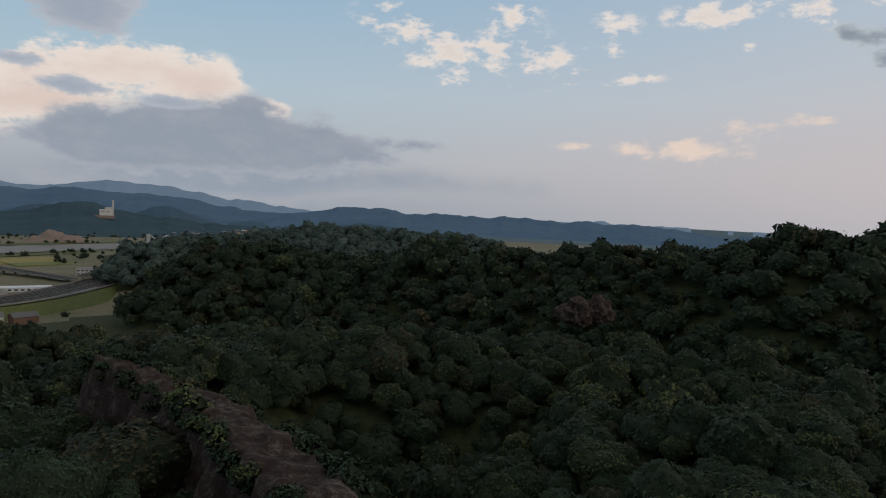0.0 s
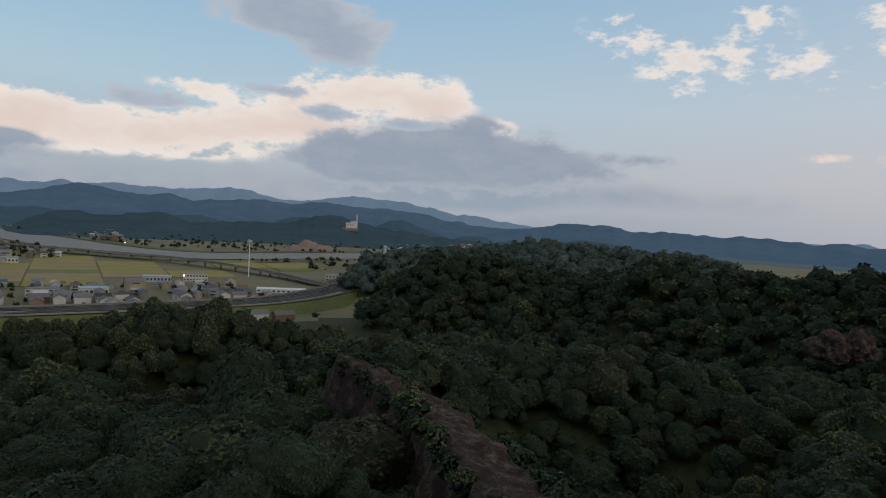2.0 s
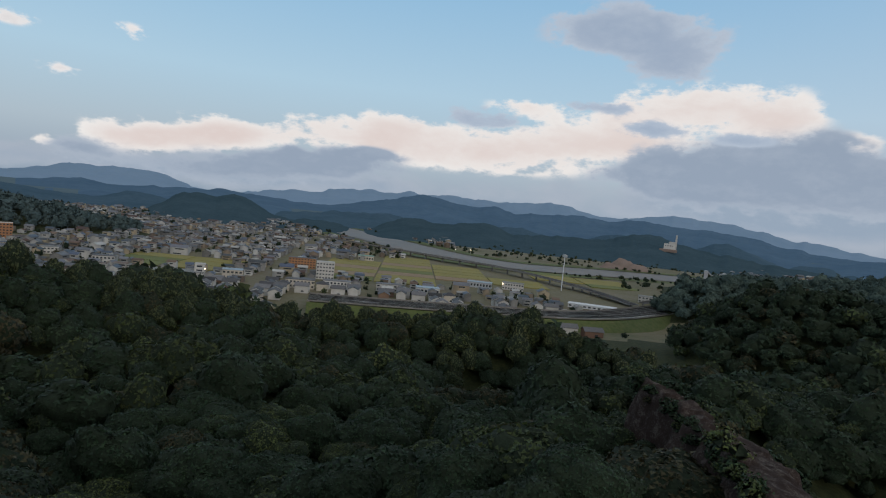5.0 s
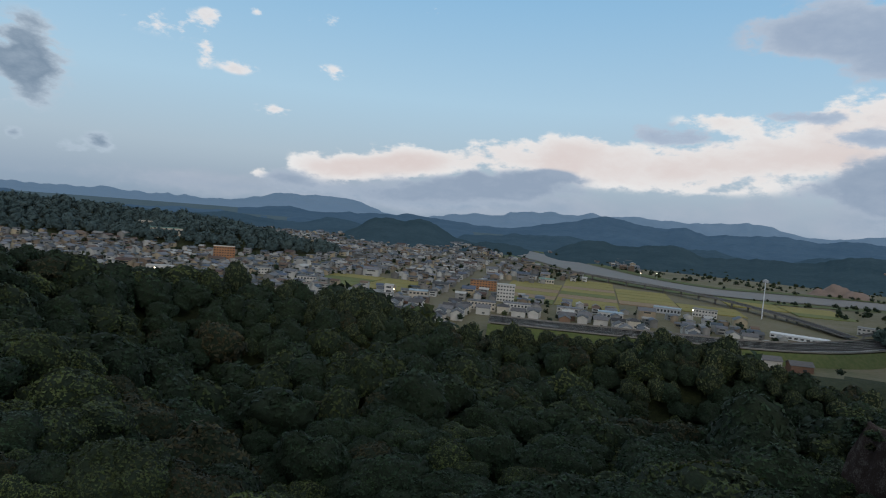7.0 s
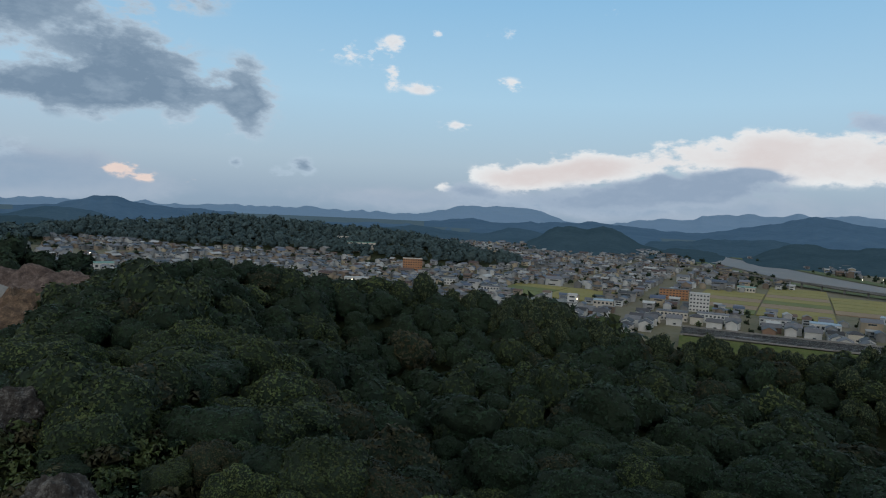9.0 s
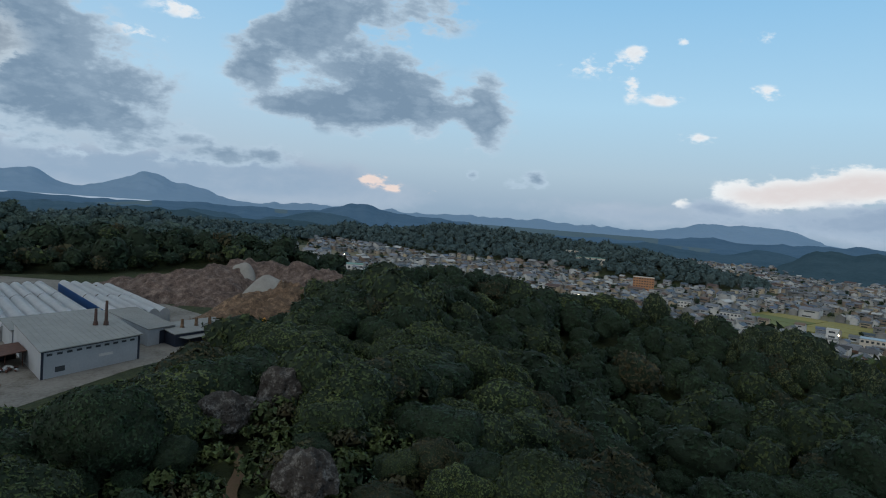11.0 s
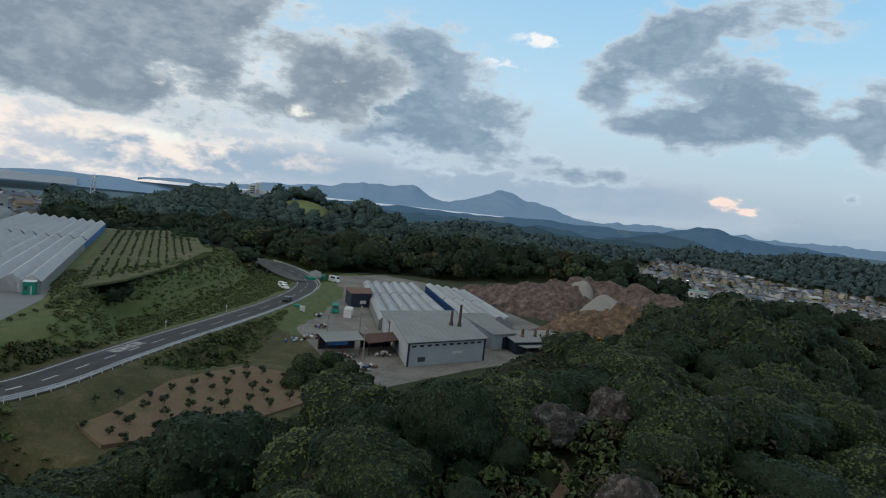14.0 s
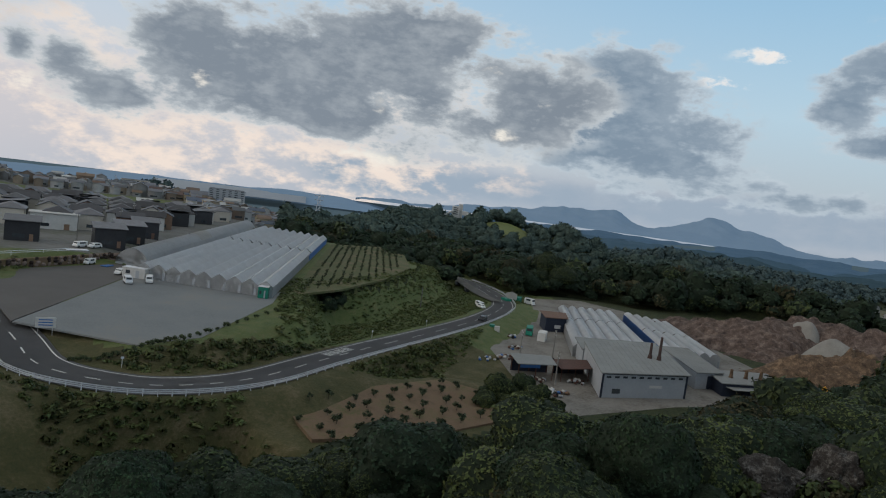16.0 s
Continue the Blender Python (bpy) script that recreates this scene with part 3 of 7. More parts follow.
def crown_arrays(leaves, leaf, lobes, seed, squash=.8):
    """Corners and triangles of a crown of unit radius: billows of foliage over a dome with many small leaf sprays standing out of them."""
    r = np.random.default_rng(seed)
    d = r.normal(size=(lobes, 3))
    d[:, 2] = np.abs(d[:, 2]) * .9 - .15
    d /= np.linalg.norm(d, axis=1)[:, None]
    cen = d * r.uniform(.35, .70, (lobes, 1))
    rad = r.uniform(.75, 1.2, lobes) * (.86 / lobes ** .34)
    pick = r.integers(0, lobes, leaves)
    d = r.normal(size=(leaves, 3))
    d[:, 2] = np.abs(d[:, 2]) - .3
    d /= np.linalg.norm(d, axis=1)[:, None]
    p = cen[pick] + d * (rad[pick] * r.uniform(.88, 1.12, leaves))[:, None]
    nrm = d + r.normal(size=(leaves, 3)) * .38
    nrm /= np.linalg.norm(nrm, axis=1)[:, None]
    t = np.cross(nrm, r.normal(size=(leaves, 3)))
    t /= np.linalg.norm(t, axis=1)[:, None]
    b = np.cross(nrm, t)
    s = (leaf * r.uniform(.6, 1.4, leaves))[:, None]
    tri = np.stack([p - t * s * .6 - b * s * .5, p + t * s * .6 - b * s * .5, p + b * s], 1)
    verts, faces = [tri.reshape(-1, 3)], [np.arange(leaves * 3).reshape(-1, 3)]
    base = leaves * 3
    lv, lf = LUMP
    for c, q in zip(cen, rad):
        verts.append(lv * q * r.uniform(.74, .95, (len(lv), 1)) + c)
        faces.append(lf + base)
        base += len(lv)
    verts = np.concatenate(verts)
    verts[:, 2] *= squash
    faces = np.concatenate(faces)
    return verts, faces, (np.arange(len(faces)) >= leaves).astype(np.int32)


def on_forest(x, y):
    """Whether trees stand at x, y."""
    h = height(x, y)
    r = np.hypot(x, y)
    ok = (h > 5)
    for line, w, soft in PADS:
        d, _ = near_line(x, y, line)
        ok &= d > w + soft * .55
    d, _ = near_line(x, y, ROAD)
    ok &= d > 13
    # mown slope between lot and road, grass below the road
    ok &= ~((d < 30) & (y < -100) & (x > -235))
    d, _ = near_line(x, y, [(-70, -78, 0), (-125, -84, 0), (-165, -92, 0)])
    ok &= d > 9
    d, _ = near_line(x, y, [(-66, -5, 0), (-52, -4.5, 0), (-34, -3, 0)])
    ok &= d > 4.2
    for bx, by, br in ((-43, .8, 5.5), (-64, -1.8, 4.5), (-60, -6.7, 5), (-62, -5, 4.5), (-79, 11, 3.5), (-36, 0, 4)):
        ok &= np.hypot(x - bx, y - by) > br
    d, _ = near_line(x, y, [(6.5, 36, 0), (3, 58, 0), (-6, 88, 0)])
    ok &= d > 3.4
    d, _ = near_line(x, y, [(122, 205, 0), (140, 225, 0)])
    ok &= d > 5
    ok &= ~((y < -128) & (x > -350) & (r < 350) & (h > 37.0))
    ok &= ~((np.degrees(np.arctan2(-x, y)) > 138.5) & (r > 150) & (r < 900))
    ok &= ~((np.degrees(np.arctan2(-x, y)) < -160))
    ok &= ~((np.degrees(np.arctan2(-x, y)) > 117.6) & (np.degrees(np.arctan2(-x, y)) < 121.6) & (r > 655) & (r < 735))
    ok &= np.hypot(x + 654, y + 443) > 24
    return ok & (r > 9), h


def scatter(r0, r1, step, y0=-62, y1=168):
    """Jittered places for trees between two distances, within the turned-through sector."""
    n = int(2 * r1 / step)
    g = (np.arange(n) + .5) * step - r1
    x, y = np.meshgrid(g, g)
    x = x.ravel() + rng.uniform(-.45, .45, x.size) * step
    y = y.ravel() + rng.uniform(-.45, .45, y.size) * step
    r = np.hypot(x, y)
    yaw = np.degrees(np.arctan2(-x, y))
    k = (r > r0) & (r < r1) & (((yaw > y0) & (yaw < y1)) | (yaw > y0 + 360))
    x, y = x[k], y[k]
    ok, h = on_forest(x, y)
    return x[ok], y[ok], h[ok]


SPECIES = (0, 0, 0, 2, 0, 2, 0, 3, 2, 4)      # which foliage, the commonest first


CREST_SPECIES = (2, 0, 2, 4, 0, 2, 4, 3)


def forest(name, places, protos, size, mat, label, lift=.55, species=None, core=True):
    """Many far crowns joined into one mesh of uncounted trees."""
    x, y, h = places
    vs, fs, ks, base = [], [], [], 0
    for i in range(len(x)):
        v, f, k = protos[i % len(protos)]
        s = size * min(1.7, max(.5, math.exp(rng.normal(-.06, .30))))
        choice = species or (CREST_SPECIES if x[i] < -25 and -60 < y[i] < 40 and x[i] > -120 else SPECIES)
        which = choice[int(rng.uniform(0, 1) ** 1.6 * len(choice))]
        a = rng.uniform(0, 6.28)
        c, sn = math.cos(a), math.sin(a)
        w = np.stack([v[:, 0] * c - v[:, 1] * sn, v[:, 0] * sn + v[:, 1] * c, v[:, 2] * rng.uniform(.85, 1.2)], -1) * s
        vs.append(w + (x[i], y[i], h[i] + size * 1.35 * rng.uniform(.6, 1.25) * lift * 2 + (s - size) * .5))
        fs.append(f + base)
        ks.append(np.where((k == 1) & core, 1, which))
        base += len(v)
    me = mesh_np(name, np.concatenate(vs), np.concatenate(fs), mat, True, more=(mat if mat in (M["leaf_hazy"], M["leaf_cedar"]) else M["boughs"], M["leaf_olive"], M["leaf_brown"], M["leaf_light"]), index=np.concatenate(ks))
    tagged(new(name, me), label, "forest", kind="stuff")
    print(name, len(x))


def canopy_arrays(around, rows, seed, squash, lobes, billows, leaves, leaf):
    """Corners and triangles of a broad crown of unit radius: boughs swelling out of one another, each heaped with small
    billows of leaves parted by dark creases, and loose sprays of leaves over them."""
    r = np.random.default_rng(seed)
    theta = np.linspace(.03, 2.1, rows)[:, None] + r.normal(0, .012, (rows, around))
    phi = (np.arange(around)[None, :] + .5 * (np.arange(rows)[:, None] % 2)) * 2 * np.pi / around + r.normal(0, .02, (rows, around))
    d = np.stack([np.sin(theta) * np.cos(phi), np.sin(theta) * np.sin(phi), np.cos(theta)], -1).reshape(-1, 3)
    c = r.normal(size=(lobes, 3))
    c[:, 2] = np.abs(c[:, 2]) * .8 - .25
    c /= np.linalg.norm(c, axis=1)[:, None]
    c *= r.uniform(.32, .60, (lobes, 1))
    q = r.uniform(.36, .56, lobes)
    b = d @ c.T
    disc = b ** 2 - (c ** 2).sum(1) + q ** 2
    far = np.maximum(np.where(disc > 0, b + np.sqrt(np.maximum(disc, 0)), 0).max(1), .5)
    p = d * far[:, None]
    seeds = p[r.choice(len(p), min(billows, len(p)), replace=False)] * r.uniform(.96, 1.04, (min(billows, len(p)), 1))
    gap = np.linalg.norm(p[:, None] - seeds[None], axis=2)
    close = gap.argmin(1)
    size = 1.30 / math.sqrt(billows) * r.uniform(.75, 1.3, len(seeds))[close]
    swell = size * (.85 * np.sqrt(np.clip(1 - (gap.min(1) / (1.25 * size)) ** 2, 0, 1)) - .45)
    out = d + .5 * (p - seeds[close]) / size[:, None]
    out /= np.linalg.norm(out, axis=1)[:, None]
    p = p + d * swell[:, None] + r.normal(0, .014, p.shape)
    i, j = np.meshgrid(np.arange(rows - 1), np.arange(around), indexing="ij")
    k = (j + 1) % around
    v00, v10, v11, v01 = i * around + j, (i + 1) * around + j, (i + 1) * around + k, i * around + k
    faces = np.concatenate([np.stack([v00, v10, v11], -1).reshape(-1, 3), np.stack([v00, v11, v01], -1).reshape(-1, 3)])
    verts = p
    if leaves:
        area = np.linalg.norm(np.cross(p[faces[:, 1]] - p[faces[:, 0]], p[faces[:, 2]] - p[faces[:, 0]]), axis=1)
        at = faces[r.choice(len(faces), leaves, p=area / area.sum())]
        w = r.dirichlet((1, 1, 1), leaves)[:, :, None]
        lift = (out[at] * w).sum(1)
        nrm = lift + r.normal(size=(leaves, 3)) * .45
        nrm /= np.linalg.norm(nrm, axis=1)[:, None]
        t = np.cross(nrm, r.normal(size=(leaves, 3)))
        t /= np.linalg.norm(t, axis=1)[:, None]
        u = np.cross(nrm, t)
        s = (leaf * r.uniform(.6, 1.4, leaves))[:, None]
        m = (p[at] * w).sum(1) + lift * s * r.uniform(.1, .9, (leaves, 1))
        tri = np.stack([m - t * s * .6 - u * s * .5, m + t * s * .6 - u * s * .5, m + u * s], 1)
        faces = np.concatenate([faces, len(p) + np.arange(leaves * 3).reshape(-1, 3)])
        verts = np.concatenate([p, tri.reshape(-1, 3)])
    verts = verts * (1, 1, squash)
    return verts, faces, (np.arange(len(faces)) < len(faces) - leaves).astype(np.int32)


NEAR_TREES = 56.0
protos_near = [canopy_arrays(26, 12, 60 + s, rng.uniform(.7, .95), 11, 55, 1800, .050) for s in range(8)]
protos_mid = [canopy_arrays(16, 8, s, rng.uniform(.7, .95), 9, 34, 560, .084) for s in range(8)]
protos_far = [canopy_arrays(11, 6, 20 + s, .85, 7, 18, 125, .19) for s in range(7)]
protos_distant = [canopy_arrays(8, 5, 50 + s, .85, 5, 10, 34, .34) for s in range(5)]
forest("forest_slope", scatter(NEAR_TREES, 105, 5.1), protos_near, 3.8, M["leaf"], "dense dark green broadleaf forest on the near slope", lift=.28)
forest("forest_middle", scatter(105, 215, 5.4), protos_mid, 4.0, M["leaf"], "dense dark green broadleaf forest on the hillside", lift=.32)
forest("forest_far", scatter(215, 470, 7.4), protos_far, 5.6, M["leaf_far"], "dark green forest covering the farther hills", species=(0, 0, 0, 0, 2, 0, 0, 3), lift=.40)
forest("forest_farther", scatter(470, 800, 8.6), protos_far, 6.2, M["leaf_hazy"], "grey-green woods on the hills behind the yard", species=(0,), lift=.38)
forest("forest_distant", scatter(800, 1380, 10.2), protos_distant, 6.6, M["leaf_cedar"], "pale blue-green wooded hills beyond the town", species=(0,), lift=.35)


gx, gy = np.meshgrid(np.arange(-75, -18, 1.6), np.arange(-14, 14, 1.6))
gx, gy = gx.ravel() + rng.uniform(-.7, .7, gx.size), gy.ravel() + rng.uniform(-.7, .7, gx.size)
ux, uy, uh = scatter(18, 100, 2.7)
ux, uy = np.concatenate([ux, gx]), np.concatenate([uy, gy])
uh = height(ux, uy)
crest, _ = near_line(ux, uy, [(-20, 0, 0), (-80, 0, 0)])
path, _ = near_line(ux, uy, [(-37, -2.6, 0), (-46, -3.4, 0), (-58, -5.4, 0)])
keep = (path > 1.1) & (crest < 17) | ((uy < -20) & (rng.uniform(0, 1, len(ux)) < .5))
forest("undergrowth", (ux[keep], uy[keep], uh[keep] - .5), [crown_arrays(80, .16, 3, 110 + s, .8) for s in range(4)], 1.35, M["leaf"], "low scrub and young trees filling the crest and slope", core=False)


def build_tree_kinds():
    kinds = []
    for i, (lobes, billows, squash, kind) in enumerate([(13, 95, .8, "leaf"), (12, 90, .75, "leaf_olive"), (10, 80, .95, "leaf"), (15, 110, .7, "leaf"), (9, 70, 1.05, "leaf"), (12, 90, .8, "leaf_brown"), (11, 85, .9, "leaf_light"), (14, 100, .75, "leaf")]):
        v, f, k = canopy_arrays(36, 16, 40 + i, squash, lobes, billows, 4000, .034)
        v = v * 3.6
        v[:, 2] += 4.4
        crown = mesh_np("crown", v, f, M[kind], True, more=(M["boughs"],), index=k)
        bm = bmesh.new()
        tube(bm, (0, 0, -1.2), (.15, .1, 2.2), .24, .16)
        tube(bm, (.15, .1, 2.1), (-.1, .3, 4.6), .16, .07)
        tube(bm, (.12, .1, 2.0), (1.3, .5, 4.4), .11, .05, 6)
        tube(bm, (.12, .1, 2.3), (-1.2, -.6, 4.5), .10, .04, 6)
        trunk = bpy.data.meshes.new("trunk")
        bm.to_mesh(trunk)
        bm.free()
        trunk.materials.append(M["bark"])
        kinds.append((crown, trunk))
    return kinds


def plant_near_trees():
    kinds = build_tree_kinds()
    x, y, h = scatter(9, NEAR_TREES, 4.7)
    for i in range(len(x)):
        crest, _ = near_line(x[i], y[i], [(-20, 0, 0), (-70, -2, 0)])
        crown, trunk = kinds[((0, 1, 6, 3, 7, 4, 2, 1, 5, 6, 0, 6) if crest < 25 else (0, 1, 2, 3, 0, 4, 2, 7, 5, 3, 0, 7))[i % 12]]
        s = rng.uniform(.6, 1.35)
        if crest < 13:
            s *= .55
        t = thing("tree", pose(x[i], y[i], h[i], 0, 0, rng.uniform(0, 360)) @ Matrix.Diagonal((s, s, s * rng.uniform(.85, 1.15), 1)), "dark green broadleaf evergreen tree on the hillside", "tree", "trees on the near hill")
        for nm, me in (("crown", crown), ("trunk", trunk)):
            o = new(nm, me)
            o.parent = t
    print("near trees", len(x))


plant_near_trees()


# ---- sheets: road, lot, yard ----
def ribbon(line, width, off=0.0, lift=0.0, step=2.0):
    """Left and right rims of a strip along a smooth line of (x, y, z)."""
    p = np.array(line, float)
    t = np.arange(len(p))
    fine = np.linspace(0, len(p) - 1, int(np.linalg.norm(np.diff(p, axis=0), axis=1).sum() / step))
    # smooth curve through the points
    q = []
    for u in fine:
        i = min(int(u), len(p) - 2)
        f = u - i
        a, b, c, d = p[max(i - 1, 0)], p[i], p[i + 1], p[min(i + 2, len(p) - 1)]
        q.append(.5 * (2 * b + (c - a) * f + (2 * a - 5 * b + 4 * c - d) * f * f + (3 * b - a - 3 * c + d) * f ** 3))
    q = np.array(q)
    tan = np.gradient(q, axis=0)
    tan[:, 2] = 0
    tan /= np.linalg.norm(tan, axis=1)[:, None]
    side = np.stack([-tan[:, 1], tan[:, 0], 0 * tan[:, 0]], -1)
    c = q + side * off + (0, 0, lift)
    return c + side * width / 2, c - side * width / 2


def strip_bm(l, r, thick=.0):
    bm = bmesh.new()
    a = [bm.verts.new(v) for v in l]
    b = [bm.verts.new(v) for v in r]
    for i in range(len(a) - 1):
        bm.faces.new((a[i], b[i], b[i + 1], a[i + 1]))
    if thick:
        bmesh.ops.solidify(bm, geom=bm.faces[:], thickness=thick)
    bmesh.ops.recalc_face_normals(bm, faces=bm.faces[:])
    return bm


road = tagged(link(strip_bm(*ribbon(ROAD, 9.0), thick=.25), "road", M["asphalt"]), "grey two-lane asphalt road curving round the slope", "road", kind="structure")


def sheet(name, pts, mat, label, cat, lift=.06, thick=.3):
    bm = bmesh.new()
    f = bm.faces.new([bm.verts.new((x, y, z + lift)) for x, y, z in pts])
    if f.normal.z < 0:
        f.normal_flip()
    bmesh.ops.triangulate(bm, faces=[f])
    ext = bmesh.ops.extrude_face_region(bm, geom=bm.faces[:])
    for v in ext["geom"]:
        if isinstance(v, bmesh.types.BMVert):
            v.co.z -= thick
    bmesh.ops.recalc_face_normals(bm, faces=bm.faces[:])
    return tagged(link(bm, name, mat), label, cat, kind="structure")


sheet("gravel_lot", [(-50, -122, 44), (-60, -100, 44), (-72, -100, 44), (-106, -121, 44), (-118, -132, 44), (-95, -166, 44), (-88, -156, 44)], M["gravel"], "pale grey gravel lot beside the greenhouse", "parking lot")
sheet("asphalt_lot", [(-50, -122.5, 44), (-88, -156.5, 44), (-95, -166.5, 44), (-106, -180, 44), (-72, -174, 44), (-58, -160, 44)], M["asphalt_new"], "dark asphalt parking lot with parked vehicles", "parking lot")
sheet("factory_yard", [(-122, -48, 35), (-132, -66, 35), (-160, -92, 35), (-205, -112, 35), (-260, -130, 35), (-285, -118, 35), (-280, -92, 35), (-240, -50, 35), (-205, -20, 35), (-180, -18, 35), (-150, -36, 35)], M["yard"], "worn concrete factory yard with dirt stains", "yard")
sheet("lower_orchard_soil", [(-66, -64, 38.1), (-72, -77, 38.1), (-92, -78, 37.4), (-112, -74, 36.9), (-114, -62, 36.7), (-100, -53, 36.9), (-80, -56, 37.6)], M["dirt"], "reddish bare orchard soil with patches of grass", "orchard", lift=.25, thick=.8)


def block(name, pts, h, mat, label, cat):
    bm = bmesh.new()
    f = bm.faces.new([bm.verts.new(p) for p in pts])
    if f.normal.z < 0:
        f.normal_flip()
    ext = bmesh.ops.extrude_face_region(bm, geom=[f])
    for v in ext["geom"]:
        if isinstance(v, bmesh.types.BMVert):
            v.co.z += h
    bmesh.ops.recalc_face_normals(bm, faces=bm.faces[:])
    return tagged(link(bm, name, mat), label, cat)

M.update({
    "wall_white": material("pale_render", (.58, .57, .55), (.46, .455, .44), scale=3, random=.12),
    "wall_town": material("town_walls", (.40, .40, .39), (.26, .26, .26), scale=30, island=.55),
    "roof_town": material("town_roofs", (.15, .16, .18), (.10, .105, .12), rough=.6, scale=30, island=.6),
    "roof_brown": material("town_brown_roofs", (.15, .095, .07), (.10, .065, .05), rough=.6, scale=30, island=.5),
    "roof_blue": material("town_slate_blue_roofs", (.075, .10, .145), (.05, .07, .105), rough=.5, scale=30, island=.5),
    "roof_pale": material("town_pale_flat_roofs", (.38, .38, .37), (.27, .27, .265), rough=.7, scale=30, island=.5),
    "wall_tan": material("town_tan_walls", (.34, .28, .21), (.24, .20, .15), scale=30, island=.5),
    "wall_beige": material("beige_siding", (.60, .55, .47), (.48, .44, .38), scale=2, random=.12),
    "wall_dark": material("charcoal_siding", (.045, .047, .052), (.032, .033, .038), scale=2, random=.2),
    "wall_brown": material("brown_siding", (.22, .14, .10), (.16, .10, .075), scale=2, random=.2),
    "roof_dark": material("dark_slate_roof", (.065, .065, .072), (.045, .046, .052), rough=.55, scale=1.5, random=.3),
    "roof_grey": material("grey_tile_roof", (.165, .165, .175), (.11, .11, .12), rough=.6, scale=1.5, random=.35),
    "glass": material("dark_window", (.06, .07, .08), (.04, .047, .055), rough=.12, scale=1, spec=.6),
    "metal_wall": material("grey_metal_siding", (.40, .42, .45), (.33, .35, .38), rough=.5, scale=4, spec=.4),
    "metal_roof": material("pale_metal_roof", (.27, .275, .27), (.21, .215, .21), rough=.75, scale=6, spec=.2),
    "navy": material("navy_siding", (.03, .038, .06), (.022, .028, .045), scale=3),
    "rust": material("rusted_iron", (.12, .06, .045), (.06, .035, .03), rough=.85, scale=1.2, bump=.2),
    "soot": material("sooty_pipe", (.05, .04, .038), (.10, .055, .045), rough=.8, scale=1.5),
    "black": material("black_rubber", (.02, .02, .021), scale=1),
    "white_car": material("white_car_paint", (.75, .75, .74), (.70, .70, .69), rough=.25, scale=3, spec=.6),
    "dark_car": material("dark_car_paint", (.03, .033, .04), (.025, .027, .033), rough=.25, scale=3, spec=.6),
    "green_paint": material("green_paint", (.02, .22, .15), (.015, .16, .11), rough=.5, scale=2),
    "blue_sheet": material("blue_sheeting", (.05, .16, .42), (.04, .11, .32), rough=.5, scale=2),
    "yellow": material("yellow_machine_paint", (.62, .33, .04), (.45, .22, .03), rough=.5, scale=1),
    "pile": material("bark_and_rubble_heap", (.110, .080, .068), (.030, .022, .020), rough=1, scale=2.2, bump=1.0, fine=6, third=(.25, .195, .165)),
    "pile_pale": material("pale_gravel_heap", (.28, .27, .25), (.21, .20, .185), rough=1, scale=3, bump=.4),
    "pile_ochre": material("ochre_bark_heap", (.115, .078, .052), (.034, .023, .017), rough=1, scale=1.6, bump=1.0, fine=6, third=(.28, .19, .12)),
    "weed_leaf": material("weed_leaves", (.085, .092, .03), (.05, .06, .02), scale=3, island=.3),
    "shrub": material("clipped_shrub", (.085, .11, .05), (.05, .07, .03), scale=1, island=.25),
    "sapling": material("orchard_leaves", (.066, .088, .044), (.038, .055, .028), scale=1, island=.25),
    "paddy_a": material("ripening_rice", (.30, .255, .075), (.21, .195, .055), scale=25, fine=12),
    "paddy_b": material("green_rice", (.17, .185, .055), (.12, .145, .042), scale=25, fine=12),
    "paddy_c": material("harvested_field", (.31, .225, .14), (.24, .175, .11), scale=25, fine=12),
    "water": material("river_shallows", (.17, .14, .115), (.12, .105, .09), rough=.5, scale=60, spec=.4),
    "sea": material("sea_water", (.05, .07, .09), (.04, .06, .08), rough=.30, scale=300, spec=.5),
    "orange_wall": material("orange_brick_wall", (.42, .22, .11), (.34, .17, .09), scale=6),
    "green_roof": material("green_metal_roof", (.16, .30, .24), (.13, .25, .20), rough=.5, scale=5),
    "blue_roof": material("pale_blue_roof", (.33, .42, .50), (.27, .36, .44), rough=.5, scale=5),
    "quarry": material("quarry_stone", (.27, .21, .18), (.19, .15, .13), rough=1, scale=12, bump=.5),
    "lamp": material("lit_lamp", (1.0, .75, .5), (1.0, .7, .45), emit=8.0),
})


def quad_at(q, u, v):
    """A point of the four-cornered plot q (near left, near right, far right, far left)."""
    a, b, c, d = (Vector(p) for p in q)
    return (a * (1 - u) + b * u) * (1 - v) + (d * (1 - u) + c * u) * v


def hull(bm, pts, h, z=None):
    """An upright prism on the plot pts, h high."""
    lo = [bm.verts.new(Vector(p) if z is None else Vector((p[0], p[1], z))) for p in pts]
    hi = [bm.verts.new(v.co + Vector((0, 0, h))) for v in lo]
    k = len(lo)
    bm.faces.new(lo[::-1])
    bm.faces.new(hi)
    for i in range(k):
        bm.faces.new((lo[i], lo[(i + 1) % k], hi[(i + 1) % k], hi[i]))
    bmesh.ops.recalc_face_normals(bm, faces=bm.faces[:])
    return bm


def centred(q):
    c = sum((Vector(p) for p in q), Vector()) / len(q)
    c.z = min(p[2] for p in q)
    return c, [Vector(p) - c for p in q]


